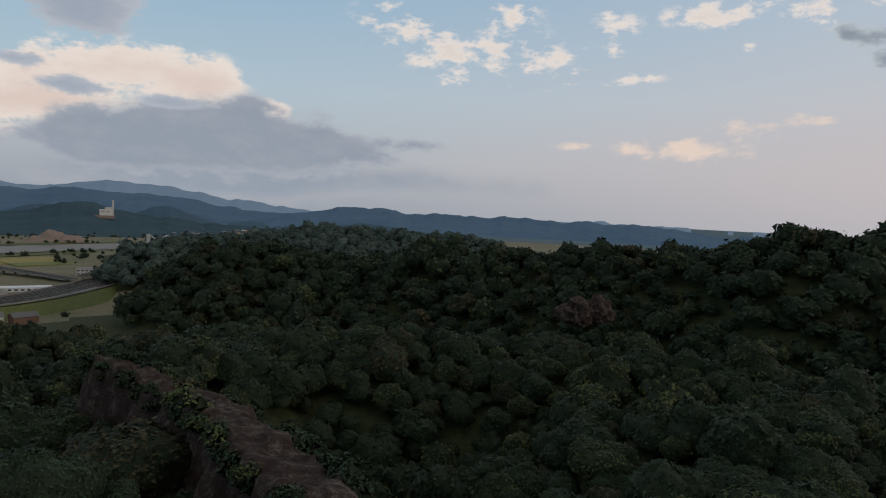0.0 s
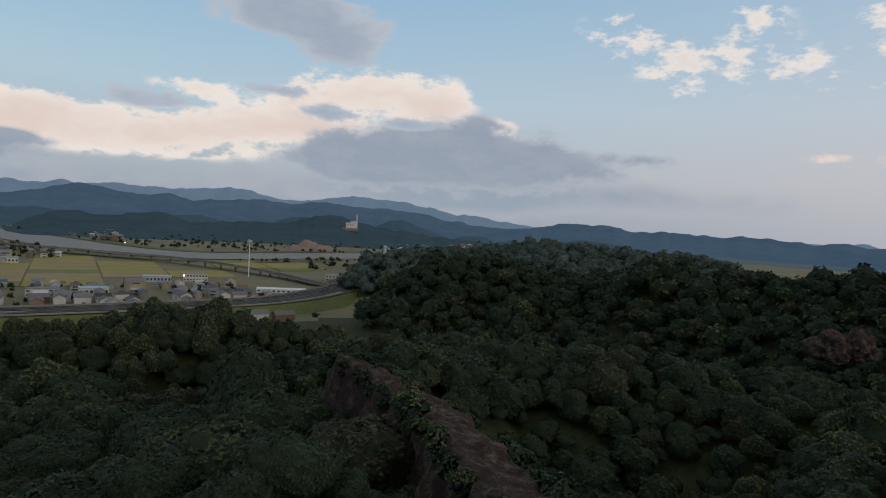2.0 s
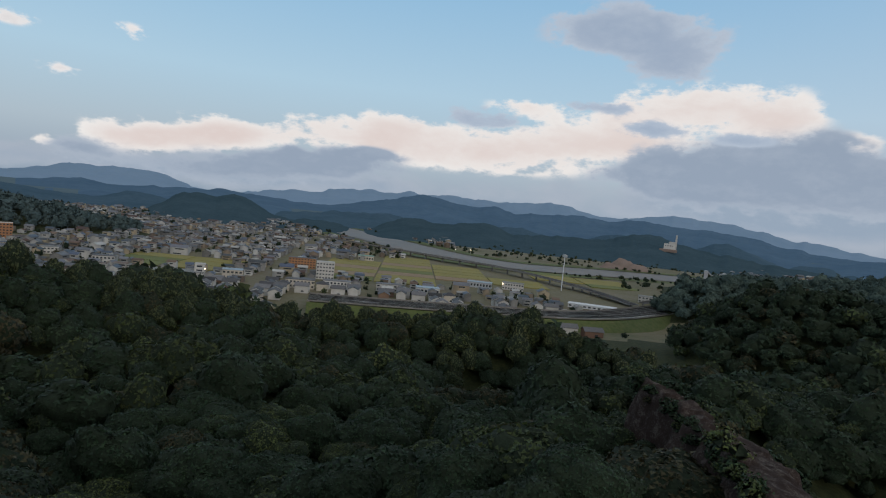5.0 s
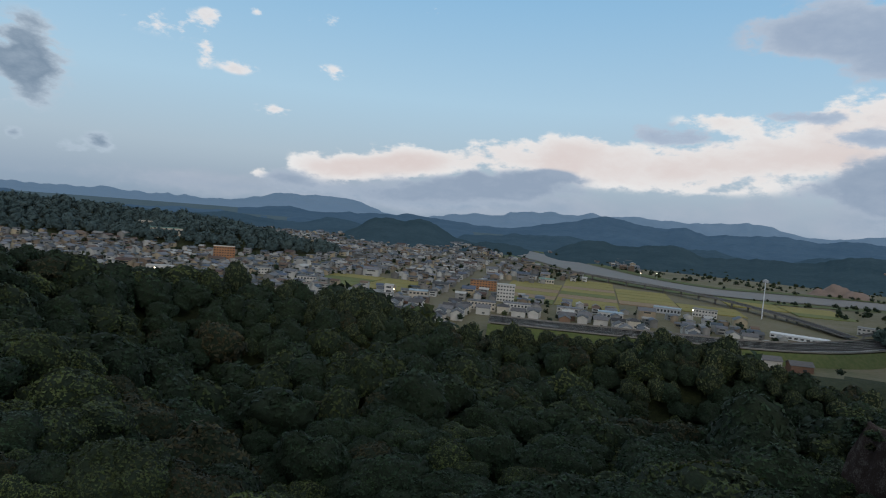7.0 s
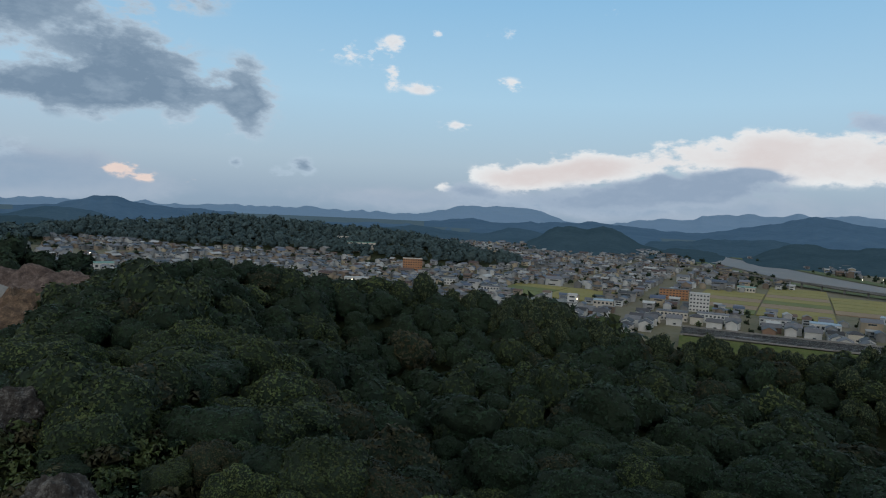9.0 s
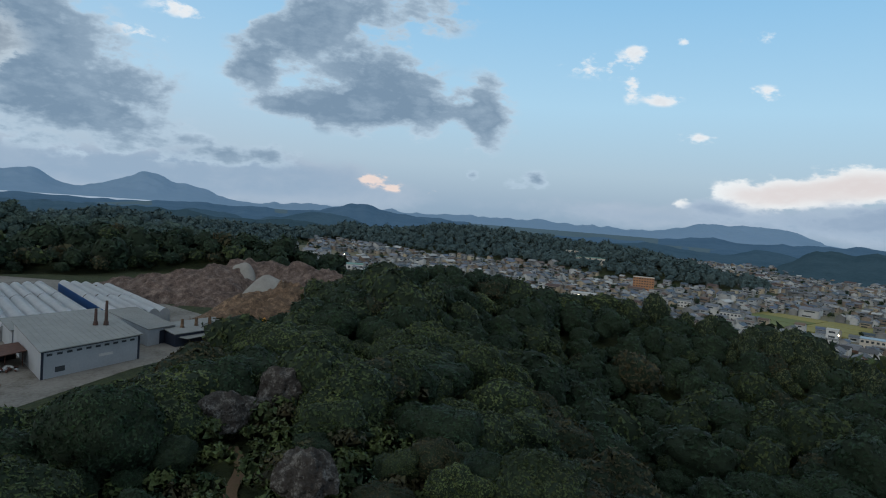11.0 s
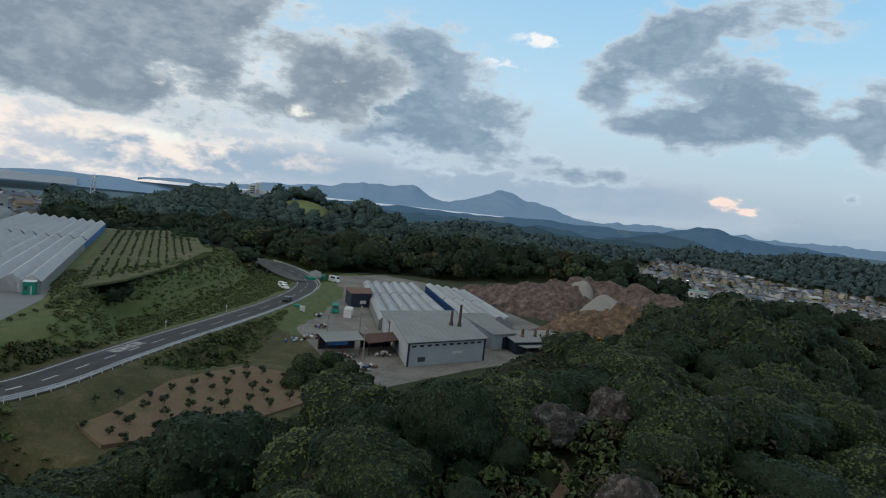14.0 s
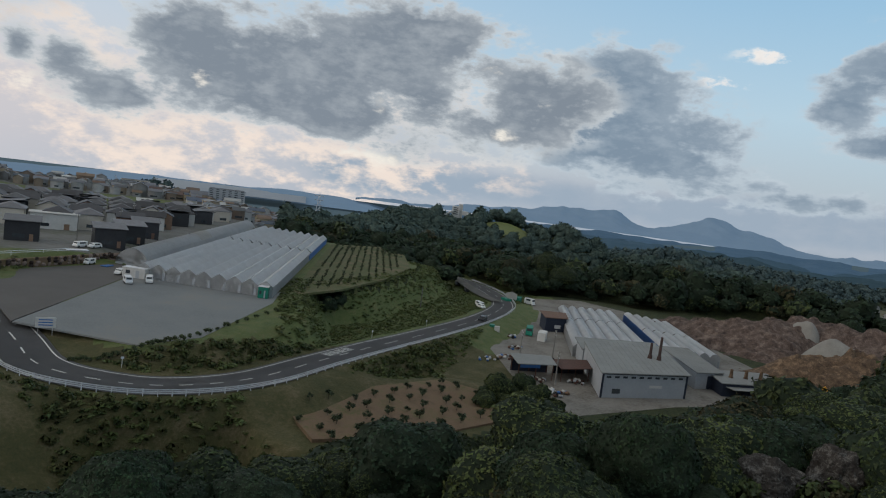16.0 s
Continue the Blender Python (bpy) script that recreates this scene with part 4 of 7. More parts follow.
def wall_panel(bm, a, b, u0, u1, z0, z1, proud=.05, thick=.05):
    """A thin raised panel on the wall from a to b (seen from outside with a to the left)."""
    a, b = Vector(a), Vector(b)
    d = b - a
    n = Vector((d.y, -d.x, 0)).normalized()
    pts = []
    for off in (proud, proud - thick - .05):
        for u, z in ((u0, z0), (u1, z0), (u1, z1), (u0, z1)):
            p = a + d * u + n * off
            pts.append(bm.verts.new((p.x, p.y, a.z + z)))
    o, i = pts[:4], pts[4:]
    bm.faces.new(o)
    for k in range(4):
        bm.faces.new((o[k], i[k], i[(k + 1) % 4], o[(k + 1) % 4]))
    return bm


# ---- multi-span greenhouses ----
def greenhouse(name, q, spans, wall_h, rise, film, label, gap=.52, blue_side=None, end_doors=True, peak=False, slit=.006):
    c, q = centred(q)
    g = thing(name, Matrix.Translation(c), label, "greenhouse")
    up = Vector((0, 0, 1))
    seg = 10
    for s in range(spans):
        for half, (v0, v1) in enumerate(((0, gap - slit), (gap + slit, 1))):
            bm = bmesh.new()
            rows = []
            for v in np.linspace(v0, v1, 5):
                row = []
                for k in range(seg + 1):
                    f = k / seg
                    u = (s + .004 + f * .992) / spans
                    arch = (1 - abs(2 * f - 1)) * .8 + math.sin(math.pi * f) * .2 if peak else math.sin(math.pi * f) ** .75
                    row.append(bm.verts.new(quad_at(q, u, v) + up * (wall_h + rise * arch)))
                rows.append(row)
            for r0, r1 in zip(rows, rows[1:]):
                for k in range(seg):
                    bm.faces.new((r0[k], r0[k + 1], r1[k + 1], r1[k]))
            bmesh.ops.solidify(bm, geom=bm.faces[:], thickness=.06)
            bmesh.ops.recalc_face_normals(bm, faces=bm.faces[:])
            part("roof_span", bm, film, g)
        for v, flip in ((0, 1), (1, -1)):
            bm = bmesh.new()
            lo = [bm.verts.new(quad_at(q, (s + f) / spans, v)) for f in (0, 1)]
            hi = [bm.verts.new(quad_at(q, (s + .004 + k / seg * .992) / spans, v) + up * (wall_h + rise * ((1 - abs(2 * k / seg - 1)) * .8 + math.sin(math.pi * k / seg) * .2 if peak else math.sin(math.pi * k / seg) ** .75))) for k in range(seg + 1)]
            bm.faces.new([lo[0], lo[1], *hi[::-1]])
            bmesh.ops.solidify(bm, geom=bm.faces[:], thickness=.05)
            part("end_wall", bm, M["film_old"], g)
            if end_doors and v == 0:
                bm = bmesh.new()
                wall_panel(bm, quad_at(q, s / spans, 0), quad_at(q, (s + 1) / spans, 0), .78, .95, .1, 2.0)
                part("end_door", bm, M["metal_wall"], g)
    for s in range(1, spans):
        bm = bmesh.new()
        a, b = quad_at(q, s / spans, 0) + up * wall_h, quad_at(q, s / spans, 1) + up * wall_h
        tube(bm, a, b, .12, sides=6)
        part("gutter", bm, M["steel"], g)
    for s in range(spans):
        bm = bmesh.new()
        a, b = quad_at(q, (s + .3) / spans, gap) + up * (wall_h + rise * .7), quad_at(q, (s + .7) / spans, gap) + up * (wall_h + rise * .7)
        tube(bm, a, b, .35, sides=6)
        part("vent", bm, M["metal_wall"], g, "dark grey ridge vent")
    for u, tag in ((0, "left"), (1, "right")):
        bm = bmesh.new()
        a, b = quad_at(q, u, 0), quad_at(q, u, 1)
        vs = [bm.verts.new(p) for p in (a, b, b + up * wall_h, a + up * wall_h)]
        bm.faces.new(vs)
        bmesh.ops.solidify(bm, geom=bm.faces[:], thickness=.06)
        part("side_wall", bm, M["blue_sheet"] if blue_side == tag else M["film_old"], g, "blue side curtain" if blue_side == tag else "")
    return g


big_house = greenhouse("greenhouse", [(-93, -159, 44.05), (-110, -126, 44.05), (-231, -230, 44.05), (-222, -268, 44.05)], 9, 2.7, 1.35, M["film"], "large pale grey multi-span film greenhouse on the gravel lot", gap=.55, peak=True)
greenhouse("greenhouse", [(-172, -71, 35.05), (-193, -55, 35.05), (-250, -89, 35.05), (-234, -105, 35.05)], 6, 2.8, 1.25, M["film"], "white arched multi-span greenhouse at the factory yard", gap=.6)
greenhouse("greenhouse", [(-196, -52, 35.05), (-206, -39, 35.05), (-251, -67, 35.05), (-254, -86, 35.05)], 5, 2.8, 1.25, M["film"], "white arched greenhouse with blue side curtain", gap=.5, blue_side="left")
tunnel = greenhouse("tunnel_greenhouse", [(-99, -180, 44.05), (-103.5, -171, 44.05), (-223, -274, 44.05), (-219, -283, 44.05)], 1, 1.6, 3.4, M["film_old"], "long weathered tunnel greenhouse with a white patch", gap=.42, slit=.0)


def arch_band(g, q, v0, v1, wall_h, rise, mat, name, label):
    """A band of other sheeting laid over a one-span roof."""
    c, q = centred(q)
    bm = bmesh.new()
    rows = [[bm.verts.new(quad_at(q, .02 + .96 * k / 10, v) + Vector((0, 0, wall_h + .12 + rise * math.sin(math.pi * k / 10) ** .75))) for k in range(11)] for v in (v0, v1)]
    for k in range(10):
        bm.faces.new((rows[0][k], rows[0][k + 1], rows[1][k + 1], rows[1][k]))
    bmesh.ops.solidify(bm, geom=bm.faces[:], thickness=.05)
    part(name, bm, mat, g, label)


arch_band(tunnel, [(-99, -180, 44.05), (-103.5, -171, 44.05), (-223, -274, 44.05), (-219, -283, 44.05)], .37, .47, 1.6, 3.4, M["wall_white"], "patch", "new white sheeting over the middle")
c, q = centred([(-93, -159, 44.05), (-110, -126, 44.05), (-231, -230, 44.05), (-222, -268, 44.05)])
part("side_curtain", wall_panel(bmesh.new(), quad_at(q, 1, .52), quad_at(q, 1, .99), 0, 1, .3, 2.4, .12, .1), M["blue_sheet"], big_house, "blue roll-up side curtain")


# ---- factory buildings ----
def low_hall(name, q, h, rise, wall, roof, label, over=.5, category="building"):
    """A hall on a four-cornered plot with a shallow one-way roof, highest along its far side."""
    c, q = centred(q)
    g = thing(name, Matrix.Translation(c), label, category)
    bm = bmesh.new()
    lo = [bm.verts.new(p) for p in q]
    hi = [bm.verts.new(p + Vector((0, 0, h + (rise if i > 1 else 0)))) for i, p in enumerate(q)]
    for i in range(4):
        bm.faces.new((lo[i], lo[(i + 1) % 4], hi[(i + 1) % 4], hi[i]))
    bm.faces.new(hi)
    bmesh.ops.recalc_face_normals(bm, faces=bm.faces[:])
    part("wall", bm, wall, g)
    bm = bmesh.new()
    mid = sum(q, Vector()) / 4
    pts = []
    for i, p in enumerate(q):
        d = (p - mid)
        d.z = 0
        pts.append(p + d.normalized() * over * 1.4 + Vector((0, 0, h + (rise if i > 1 else 0) + .03)))
    f = bm.faces.new([bm.verts.new(p) for p in pts])
    ext = bmesh.ops.extrude_face_region(bm, geom=[f])
    for v in ext["geom"]:
        if isinstance(v, bmesh.types.BMVert):
            v.co.z += .22
    bmesh.ops.recalc_face_normals(bm, faces=bm.faces[:])
    roof_ob = part("roof", bm, roof, g)
    # standing seams
    n = 16
    for k in range(1, n):
        bm = bmesh.new()
        a = pts[0].lerp(pts[1], k / n) + Vector((0, 0, .25))
        b = pts[3].lerp(pts[2], k / n) + Vector((0, 0, .25))
        tube(bm, a, b, .035, sides=4)
        s = part("seam", bm, roof, roof_ob)
    return g, q


g, q = low_hall("workshop", [(-140, -50, 35.03), (-159.5, -36.5, 35.03), (-180, -50, 35.03), (-163, -64, 35.03)], 5.6, 1.3, M["metal_wall"], M["metal_roof"], "grey metal-sided workshop with a pale roof and two rusty chimneys")
a, b = q[0], q[1]
for k in range(10):
    bm = wall_panel(bmesh.new(), a, b, .05 + k * .093, .10 + k * .093, 4.55, 5.0)
    part("vent_window", bm, M["glass"], g)
part("louvre", wall_panel(bmesh.new(), a, b, .13, .22, 1.0, 2.1), M["glass"], g, "dark louvred opening")
part("shutter", wall_panel(bmesh.new(), a, b, .55, .70, 2.4, 3.0), M["wall_white"], g, "white shutter box")
part("corner_trim", wall_panel(bmesh.new(), a, b, 0, .022, 0, 5.6, proud=.08), M["navy"], g, "navy corner strip")
part("corner_trim", wall_panel(bmesh.new(), a, b, .978, 1, 0, 5.6, proud=.08), M["navy"], g, "navy corner strip")
part("eave_strip", wall_panel(bmesh.new(), a, b, 0, 1, 5.35, 5.55, proud=.1), M["navy"], g, "navy eave strip")
for u, v, tall in ((.80, .45, 6.0), (.70, .50, 4.2)):
    p = quad_at(q, u, v)
    bm = tube(bmesh.new(), p + Vector((0, 0, 5.8)), p + Vector((0, 0, 6.2 + tall)), .42, .30, 10)
    tube(bm, p + Vector((0, 0, 5.8)), p + Vector((0, 0, 7.4)), .7, .5, 10)
    part("chimney", bm, M["soot"], g, "rusty sooty chimney")
g, q = low_hall("workshop_annex", [(-180.5, -50.5, 35.03), (-163.5, -64.5, 35.03), (-174, -71, 35.03), (-193, -55, 35.03)], 4.6, .5, M["metal_wall"], M["metal_roof"], "grey metal-roofed annex behind the workshop")
g, q = low_hall("storage_hall", [(-172, -37.5, 35.03), (-179, -33, 35.03), (-200, -47, 35.03), (-193, -53, 35.03)], 4.2, .4, M["metal_wall"], M["metal_roof"], "pale-roofed storage hall with dark doorway")
part("doorway", wall_panel(bmesh.new(), q[0], q[1], .45, .92, .1, 3.4), M["navy"], g, "dark open doorway")
g, q = low_hall("kiln_house", [(-172, -31, 35.03), (-185, -19.5, 35.03), (-193, -25, 35.03), (-180, -37, 35.03)], 3.2, .7, M["navy"], M["metal_roof"], "dark kiln house with three stubby clay chimneys")
for u in (.25, .5, .75):
    p = quad_at(q, u, .45)
    bm = tube(bmesh.new(), p + Vector((0, 0, 3.3)), p + Vector((0, 0, 5.9)), .50, .36, 10)
    tube(bm, p + Vector((0, 0, 3.3)), p + Vector((0, 0, 4.0)), .75, .55, 10)
    part("chimney", bm, M["pile_ochre"], g, "stubby brown chimney")
part("lean_to_roof", hull(bmesh.new(), [quad_at(q, .1, -.30), quad_at(q, .95, -.30), quad_at(q, 1, 0), quad_at(q, .05, 0)], .14, 2.4), M["metal_roof"], g)


def open_shed(name, q, h, roof, label):
    c, q = centred(q)
    g = thing(name, Matrix.Translation(c), label, "shed")
    part("roof", hull(bmesh.new(), [quad_at(q, u, v) for u, v in ((-.05, -.12), (1.05, -.12), (1.05, 1.05), (-.05, 1.05))], .18, h), roof, g)
    for u in (.02, .5, .98):
        for v in (.03, .97):
            bm = box(bmesh.new(), (.16, .16, h), quad_at(q, u, v))
            part("post", bm, M["rust"], g)
    part("back_wall", hull(bmesh.new(), [quad_at(q, 0, .98), quad_at(q, 1, .98), quad_at(q, 1, 1), quad_at(q, 0, 1)], h - .05, 0), M["navy"], g)
    return g, q


g, q = open_shed("open_shed", [(-134.5, -68, 35.03), (-142, -62.5, 35.03), (-148, -67, 35.03), (-141, -73.5, 35.03)], 4.0, M["metal_roof"], "open-fronted shed with pale roof and blue tarpaulin")
part("tarpaulin", wall_panel(bmesh.new(), q[0], q[1], .05, .6, 3.0, 3.8), M["blue_sheet"], g, "sagging blue tarpaulin")
open_shed("open_shed", [(-143, -61, 35.03), (-150.5, -57, 35.03), (-157, -61, 35.03), (-149, -66, 35.03)], 3.3, M["rust"], "open shed with rusty brown roof full of scrap")
g, q = low_hall("office_block", [(-197, -92, 35.03), (-203, -87.5, 35.03), (-211, -92, 35.03), (-205, -98, 35.03)], 4.6, .3, M["navy"], M["wall_brown"], "small navy office block with flat brown roof")
part("window", wall_panel(bmesh.new(), q[0], q[1], .45, .75, 1.2, 2.3), M["wall_white"], g, "pale office window")


# ---- scattered yard things ----
def clutter_box(name, size, at, turn, mat, label, cat, bevel=.04):
    bm = box(bmesh.new(), size, (0, 0, 0), 0, bevel)
    ob = link(bm, name, mat)
    ob.matrix_basis = pose(*at, 0, 0, turn)
    return tagged(ob, label, cat)


def lumps(name, n, at, radius, size, mats, label, cat):
    """A heap of stacked sacks or scrap: one thing, each sack a part."""
    g = thing(name, Matrix.Translation(at), label, cat)
    r = random.Random(name + str(at))
    for i in range(n):
        a, d = r.uniform(0, 6.28), radius * math.sqrt(r.random())
        bm = bmesh.new()
        bmesh.ops.create_cube(bm, size=1)
        bmesh.ops.bevel(bm, geom=bm.edges[:], offset=.22, segments=2, affect="EDGES")
        for v in bm.verts:
            v.co += Vector((r.uniform(-.06, .06), r.uniform(-.06, .06), r.uniform(-.06, .06)))
        s = size * r.uniform(.7, 1.2)
        bmesh.ops.transform(bm, verts=bm.verts[:], matrix=Matrix.Translation((d * math.cos(a), d * math.sin(a) * .6, s * .35 + max(0, .5 * (1 - d / radius)) * size)) @ Matrix.Rotation(r.uniform(0, 3), 4, "Z") @ Matrix.Diagonal((s, s * .8, s * .7, 1)))
        part("sack" if cat == "sacks" else "scrap_piece", bm, mats[i % len(mats)], g, smooth=True)
    return g


lumps("sack_heap", 40, (-131, -60, 35.05), 4.2, 1.0, [M["wall_white"], M["film"], M["wall_beige"]], "heap of white bulk sacks on the yard", "sacks")
lumps("scrap_heap", 16, (-138, -65, 35.05), 3.0, .9, [M["rust"], M["metal_wall"], M["black"], M["wall_beige"]], "scrap and crates heaped before the shed", "scrap")
lumps("scrap_heap", 18, (-146.5, -58.5, 35.05), 3.2, .9, [M["wall_white"], M["rust"], M["metal_wall"]], "mixed scrap heap beside the workshop wall", "scrap")
lumps("scrap_heap", 10, (-144, -82, 35.05), 3.0, .7, [M["wall_white"], M["film"], M["blue_sheet"]], "scattered pale rubbish on the grass verge", "scrap")
for at, tr, sz, mt, lb in (((-176, -100, 35.05), 30, (2.2, 1.6, 2.4), "green_paint", "green steel skip on the yard"), ((-174, -97, 35.05), 30, (1.6, 1.6, 2.6), "wall_white", "white plastic tank on the yard"),
                           ((-183, -86, 35.05), 20, (5.5, 2.4, 2.6), "wall_white", "white storage container on the yard"), ((-240, -126, 35.05), 20, (5.5, 2.4, 2.5), "green_paint", "green shipping container at the far yard"),
                           ((-232, -127, 35.05), 60, (4.5, 2.3, 2.3), "green_paint", "green container beside the trees"), ((-158, -71, 35.05), 10, (2.2, 1.5, 1.4), "black", "black crate beside the sheds")):
    clutter_box("container", sz, at, tr, M[mt], lb, "container")


def utility_pole(at, h, label="concrete utility pole with cross arms", arm=1.8, turn=0.0):
    g = thing("utility_pole", pose(*at, 0, 0, turn), label, "utility pole", "utility poles")
    part("pole", tube(bmesh.new(), (0, 0, -.8), (0, 0, h), .19, .12), M["concrete"], g)
    for z in (h - .5, h - 1.4):
        part("cross_arm", box(bmesh.new(), (arm, .1, .1), (0, 0, z)), M["steel"], g)
        for k in (-.45, 0, .45):
            part("insulator", tube(bmesh.new(), (k * arm, 0, z + .1), (k * arm, 0, z + .35), .06, .05, 6), M["wall_white"], g)
    return g


for x, y, h in ((-158, -70.5, 9), (-139, -60.5, 8), (-150, -76, 8.5), (-188, -137, 7.5)):
    utility_pole((x, y, ground_z(x, y)), h, turn=35)
utility_pole((-86, -45, ground_z(-86, -45)), 10.0, "concrete utility pole with insulators rising from the trees", 2.4, 60)


def excavator(at, turn):
    g = thing("excavator", pose(*at, 0, 0, turn), "yellow tracked excavator working on the bark heap", "excavator")
    for y in (-.95, .95):
        part("track", box(bmesh.new(), (3.2, .55, .8), (0, y, 0), 0, .2), M["black"], g)
    part("house", box(bmesh.new(), (2.6, 2.3, 1.3), (-.2, 0, .85), 0, .15), M["yellow"], g)
    cab = part("cab", box(bmesh.new(), (1.3, 1.0, 1.5), (.4, .6, 1.4), 0, .1), M["yellow"], g)
    part("cab_window", box(bmesh.new(), (1.34, .8, .8), (.42, .62, 1.9), 0, .05), M["glass"], cab)
    part("boom", tube(bmesh.new(), (.9, -.2, 1.6), (3.2, -.2, 4.6), .28, .2, 6), M["yellow"], g)
    part("arm", tube(bmesh.new(), (3.1, -.2, 4.7), (4.6, -.2, 2.4), .2, .14, 6), M["yellow"], g)
    part("bucket", box(bmesh.new(), (.8, .9, .8), (4.7, -.2, 1.5), 0, .12), M["soot"], g)


# ---- heaps ----
def heap(name, line, width, tall, mat, label, seed, cat="heap", ridgy=.25, sheet_z=35.0, steps=46, furrow=0.0):
    """A dumped heap along a bent line, with folds and gullies."""
    xs = [p[0] for p in line]
    ys = [p[1] for p in line]
    gx = np.linspace(min(xs) - width * 1.2, max(xs) + width * 1.2, steps)
    gy = np.linspace(min(ys) - width * 1.2, max(ys) + width * 1.2, steps)
    x, y = np.meshgrid(gx, gy, indexing="ij")
    d, hz = near_line(x, y, line)
    wob = np.vectorize(lambda a, b: noise.fractal(Vector((a * .13, b * .13, seed)), .9, 2.1, 5))(x, y)
    k = 1 - smooth((d * (1 + .25 * wob)) / width)
    z = sheet_z - .6 + hz * k * tall * (1 + ridgy * wob) + k * wob * ridgy * 2.5
    if furrow:      # tipped loads side by side
        z = z + k * furrow * (np.abs(np.sin(x * .38 + y * .26 + 2.2 * wob)) - .5) * (.7 + .6 * np.sin(y * .55 - x * .2 + 3 * wob)) + k * .35 * np.vectorize(lambda a, b: noise.fractal(Vector((a * .7, b * .7, seed)), .7, 2.1, 4))(x, y)
    verts = np.stack([x, y, z], -1).reshape(-1, 3)
    i, j = np.meshgrid(np.arange(steps - 1), np.arange(steps - 1), indexing="ij")
    f = np.stack([i * steps + j, (i + 1) * steps + j, (i + 1) * steps + j + 1, i * steps + j + 1], -1).reshape(-1, 4)
    f = f[(k.reshape(-1)[f]).max(1) > .01]
    tagged(new(name, mesh_np(name, verts, f, mat, False)), label, cat)


heap("bark_mound", [(-258, -62, .45), (-256, -36, .85), (-272, -22, 1.0), (-262, 0, 1.0), (-258, 14, .85), (-256, 26, .6)], 27, 13.0, M["pile"], "wide furrowed heap of reddish bark and rubble", 1.0, ridgy=.13, steps=190, furrow=2.4)
heap("bark_mound", [(-203, -18, .7), (-209, -6, 1.0), (-214, 6, .9), (-222, 18, .55)], 20, 12.5, M["pile_ochre"], "steep heap of brown bark and wood chips", 5.0, ridgy=.25, steps=130, furrow=1.8)
heap("gravel_mound", [(-238, -14, 1.0), (-236, -2, .75), (-236, 8, .45)], 13, 12.0, M["pile_pale"], "smooth pale grey gravel heap", 9.0, ridgy=.07, steps=40)
heap("gravel_mound", [(-262, -26, 1.0), (-260, -22, 1.0)], 8, 13.5, M["pile_pale"], "small pale gravel heap on the rubble", 11.0, ridgy=.08, steps=30)
excavator((-191, -14, 35.05), 110)
excavator((-236, 16, 36.5), 60)


# ---- road furniture ----
for off, nm in ((3.7, "a"), (-3.7, "b")):
    tagged(link(strip_bm(*ribbon(ROAD, .22, off, .012)), "edge_line", M["white_line"]), "white painted edge line of the road", "road marking", kind="structure")


def dashes():
    l, r = ribbon(ROAD, .24, 0, .014, step=1.0)
    bm_count = 0
    for i in range(6, len(l) - 8, 11):
        bm = strip_bm(l[i:i + 6], r[i:i + 6])
        ob = link(bm, "lane_dash", M["white_line"])
        ob.parent = road
        bm_count += 1


dashes()


def slow_mark():
    l, r = ribbon(ROAD, 2.2, 1.9, .014, step=.5)
    near = np.hypot(l[:, 0] + 97, l[:, 1] + 90).argmin()
    for k in range(4):
        for b in range(3):
            i = near + k * 7 + b * 2
            ob = link(strip_bm(l[i:i + 2], r[i:i + 2]), "painted_bar", M["white_line"])
            ob.parent = road


slow_mark()


def guard_rail(off, i0, i1, mats, label):
    l, r = ribbon(ROAD, .08, off, 0, step=2.0)
    c = (l + r) / 2
    g = thing("guard_rail", Matrix(), label, "guard rail")
    c = c[int(len(c) * i0):int(len(c) * i1)]
    for k in range(0, len(c), 2):
        part("post", tube(bmesh.new(), Vector(c[k]) - Vector((0, 0, .4)), Vector(c[k]) + Vector((0, 0, .95)), .07, sides=6), M["white_rail"], g)
    for z in (.35, .6, .85):
        bm = bmesh.new()
        up = np.array([0, 0, z])
        prev = None
        for p in c:
            ring = [bm.verts.new(p + up + np.array([0, 0, dz])) for dz in (-.09, .09)]
            if prev:
                bm.faces.new((prev[0], ring[0], ring[1], prev[1]))
            prev = ring
        bmesh.ops.solidify(bm, geom=bm.faces[:], thickness=.07)
        part("rail", bm, mats, g)


guard_rail(-4.7, .10, .93, M["white_rail"], "white three-beam guard rail along the road")


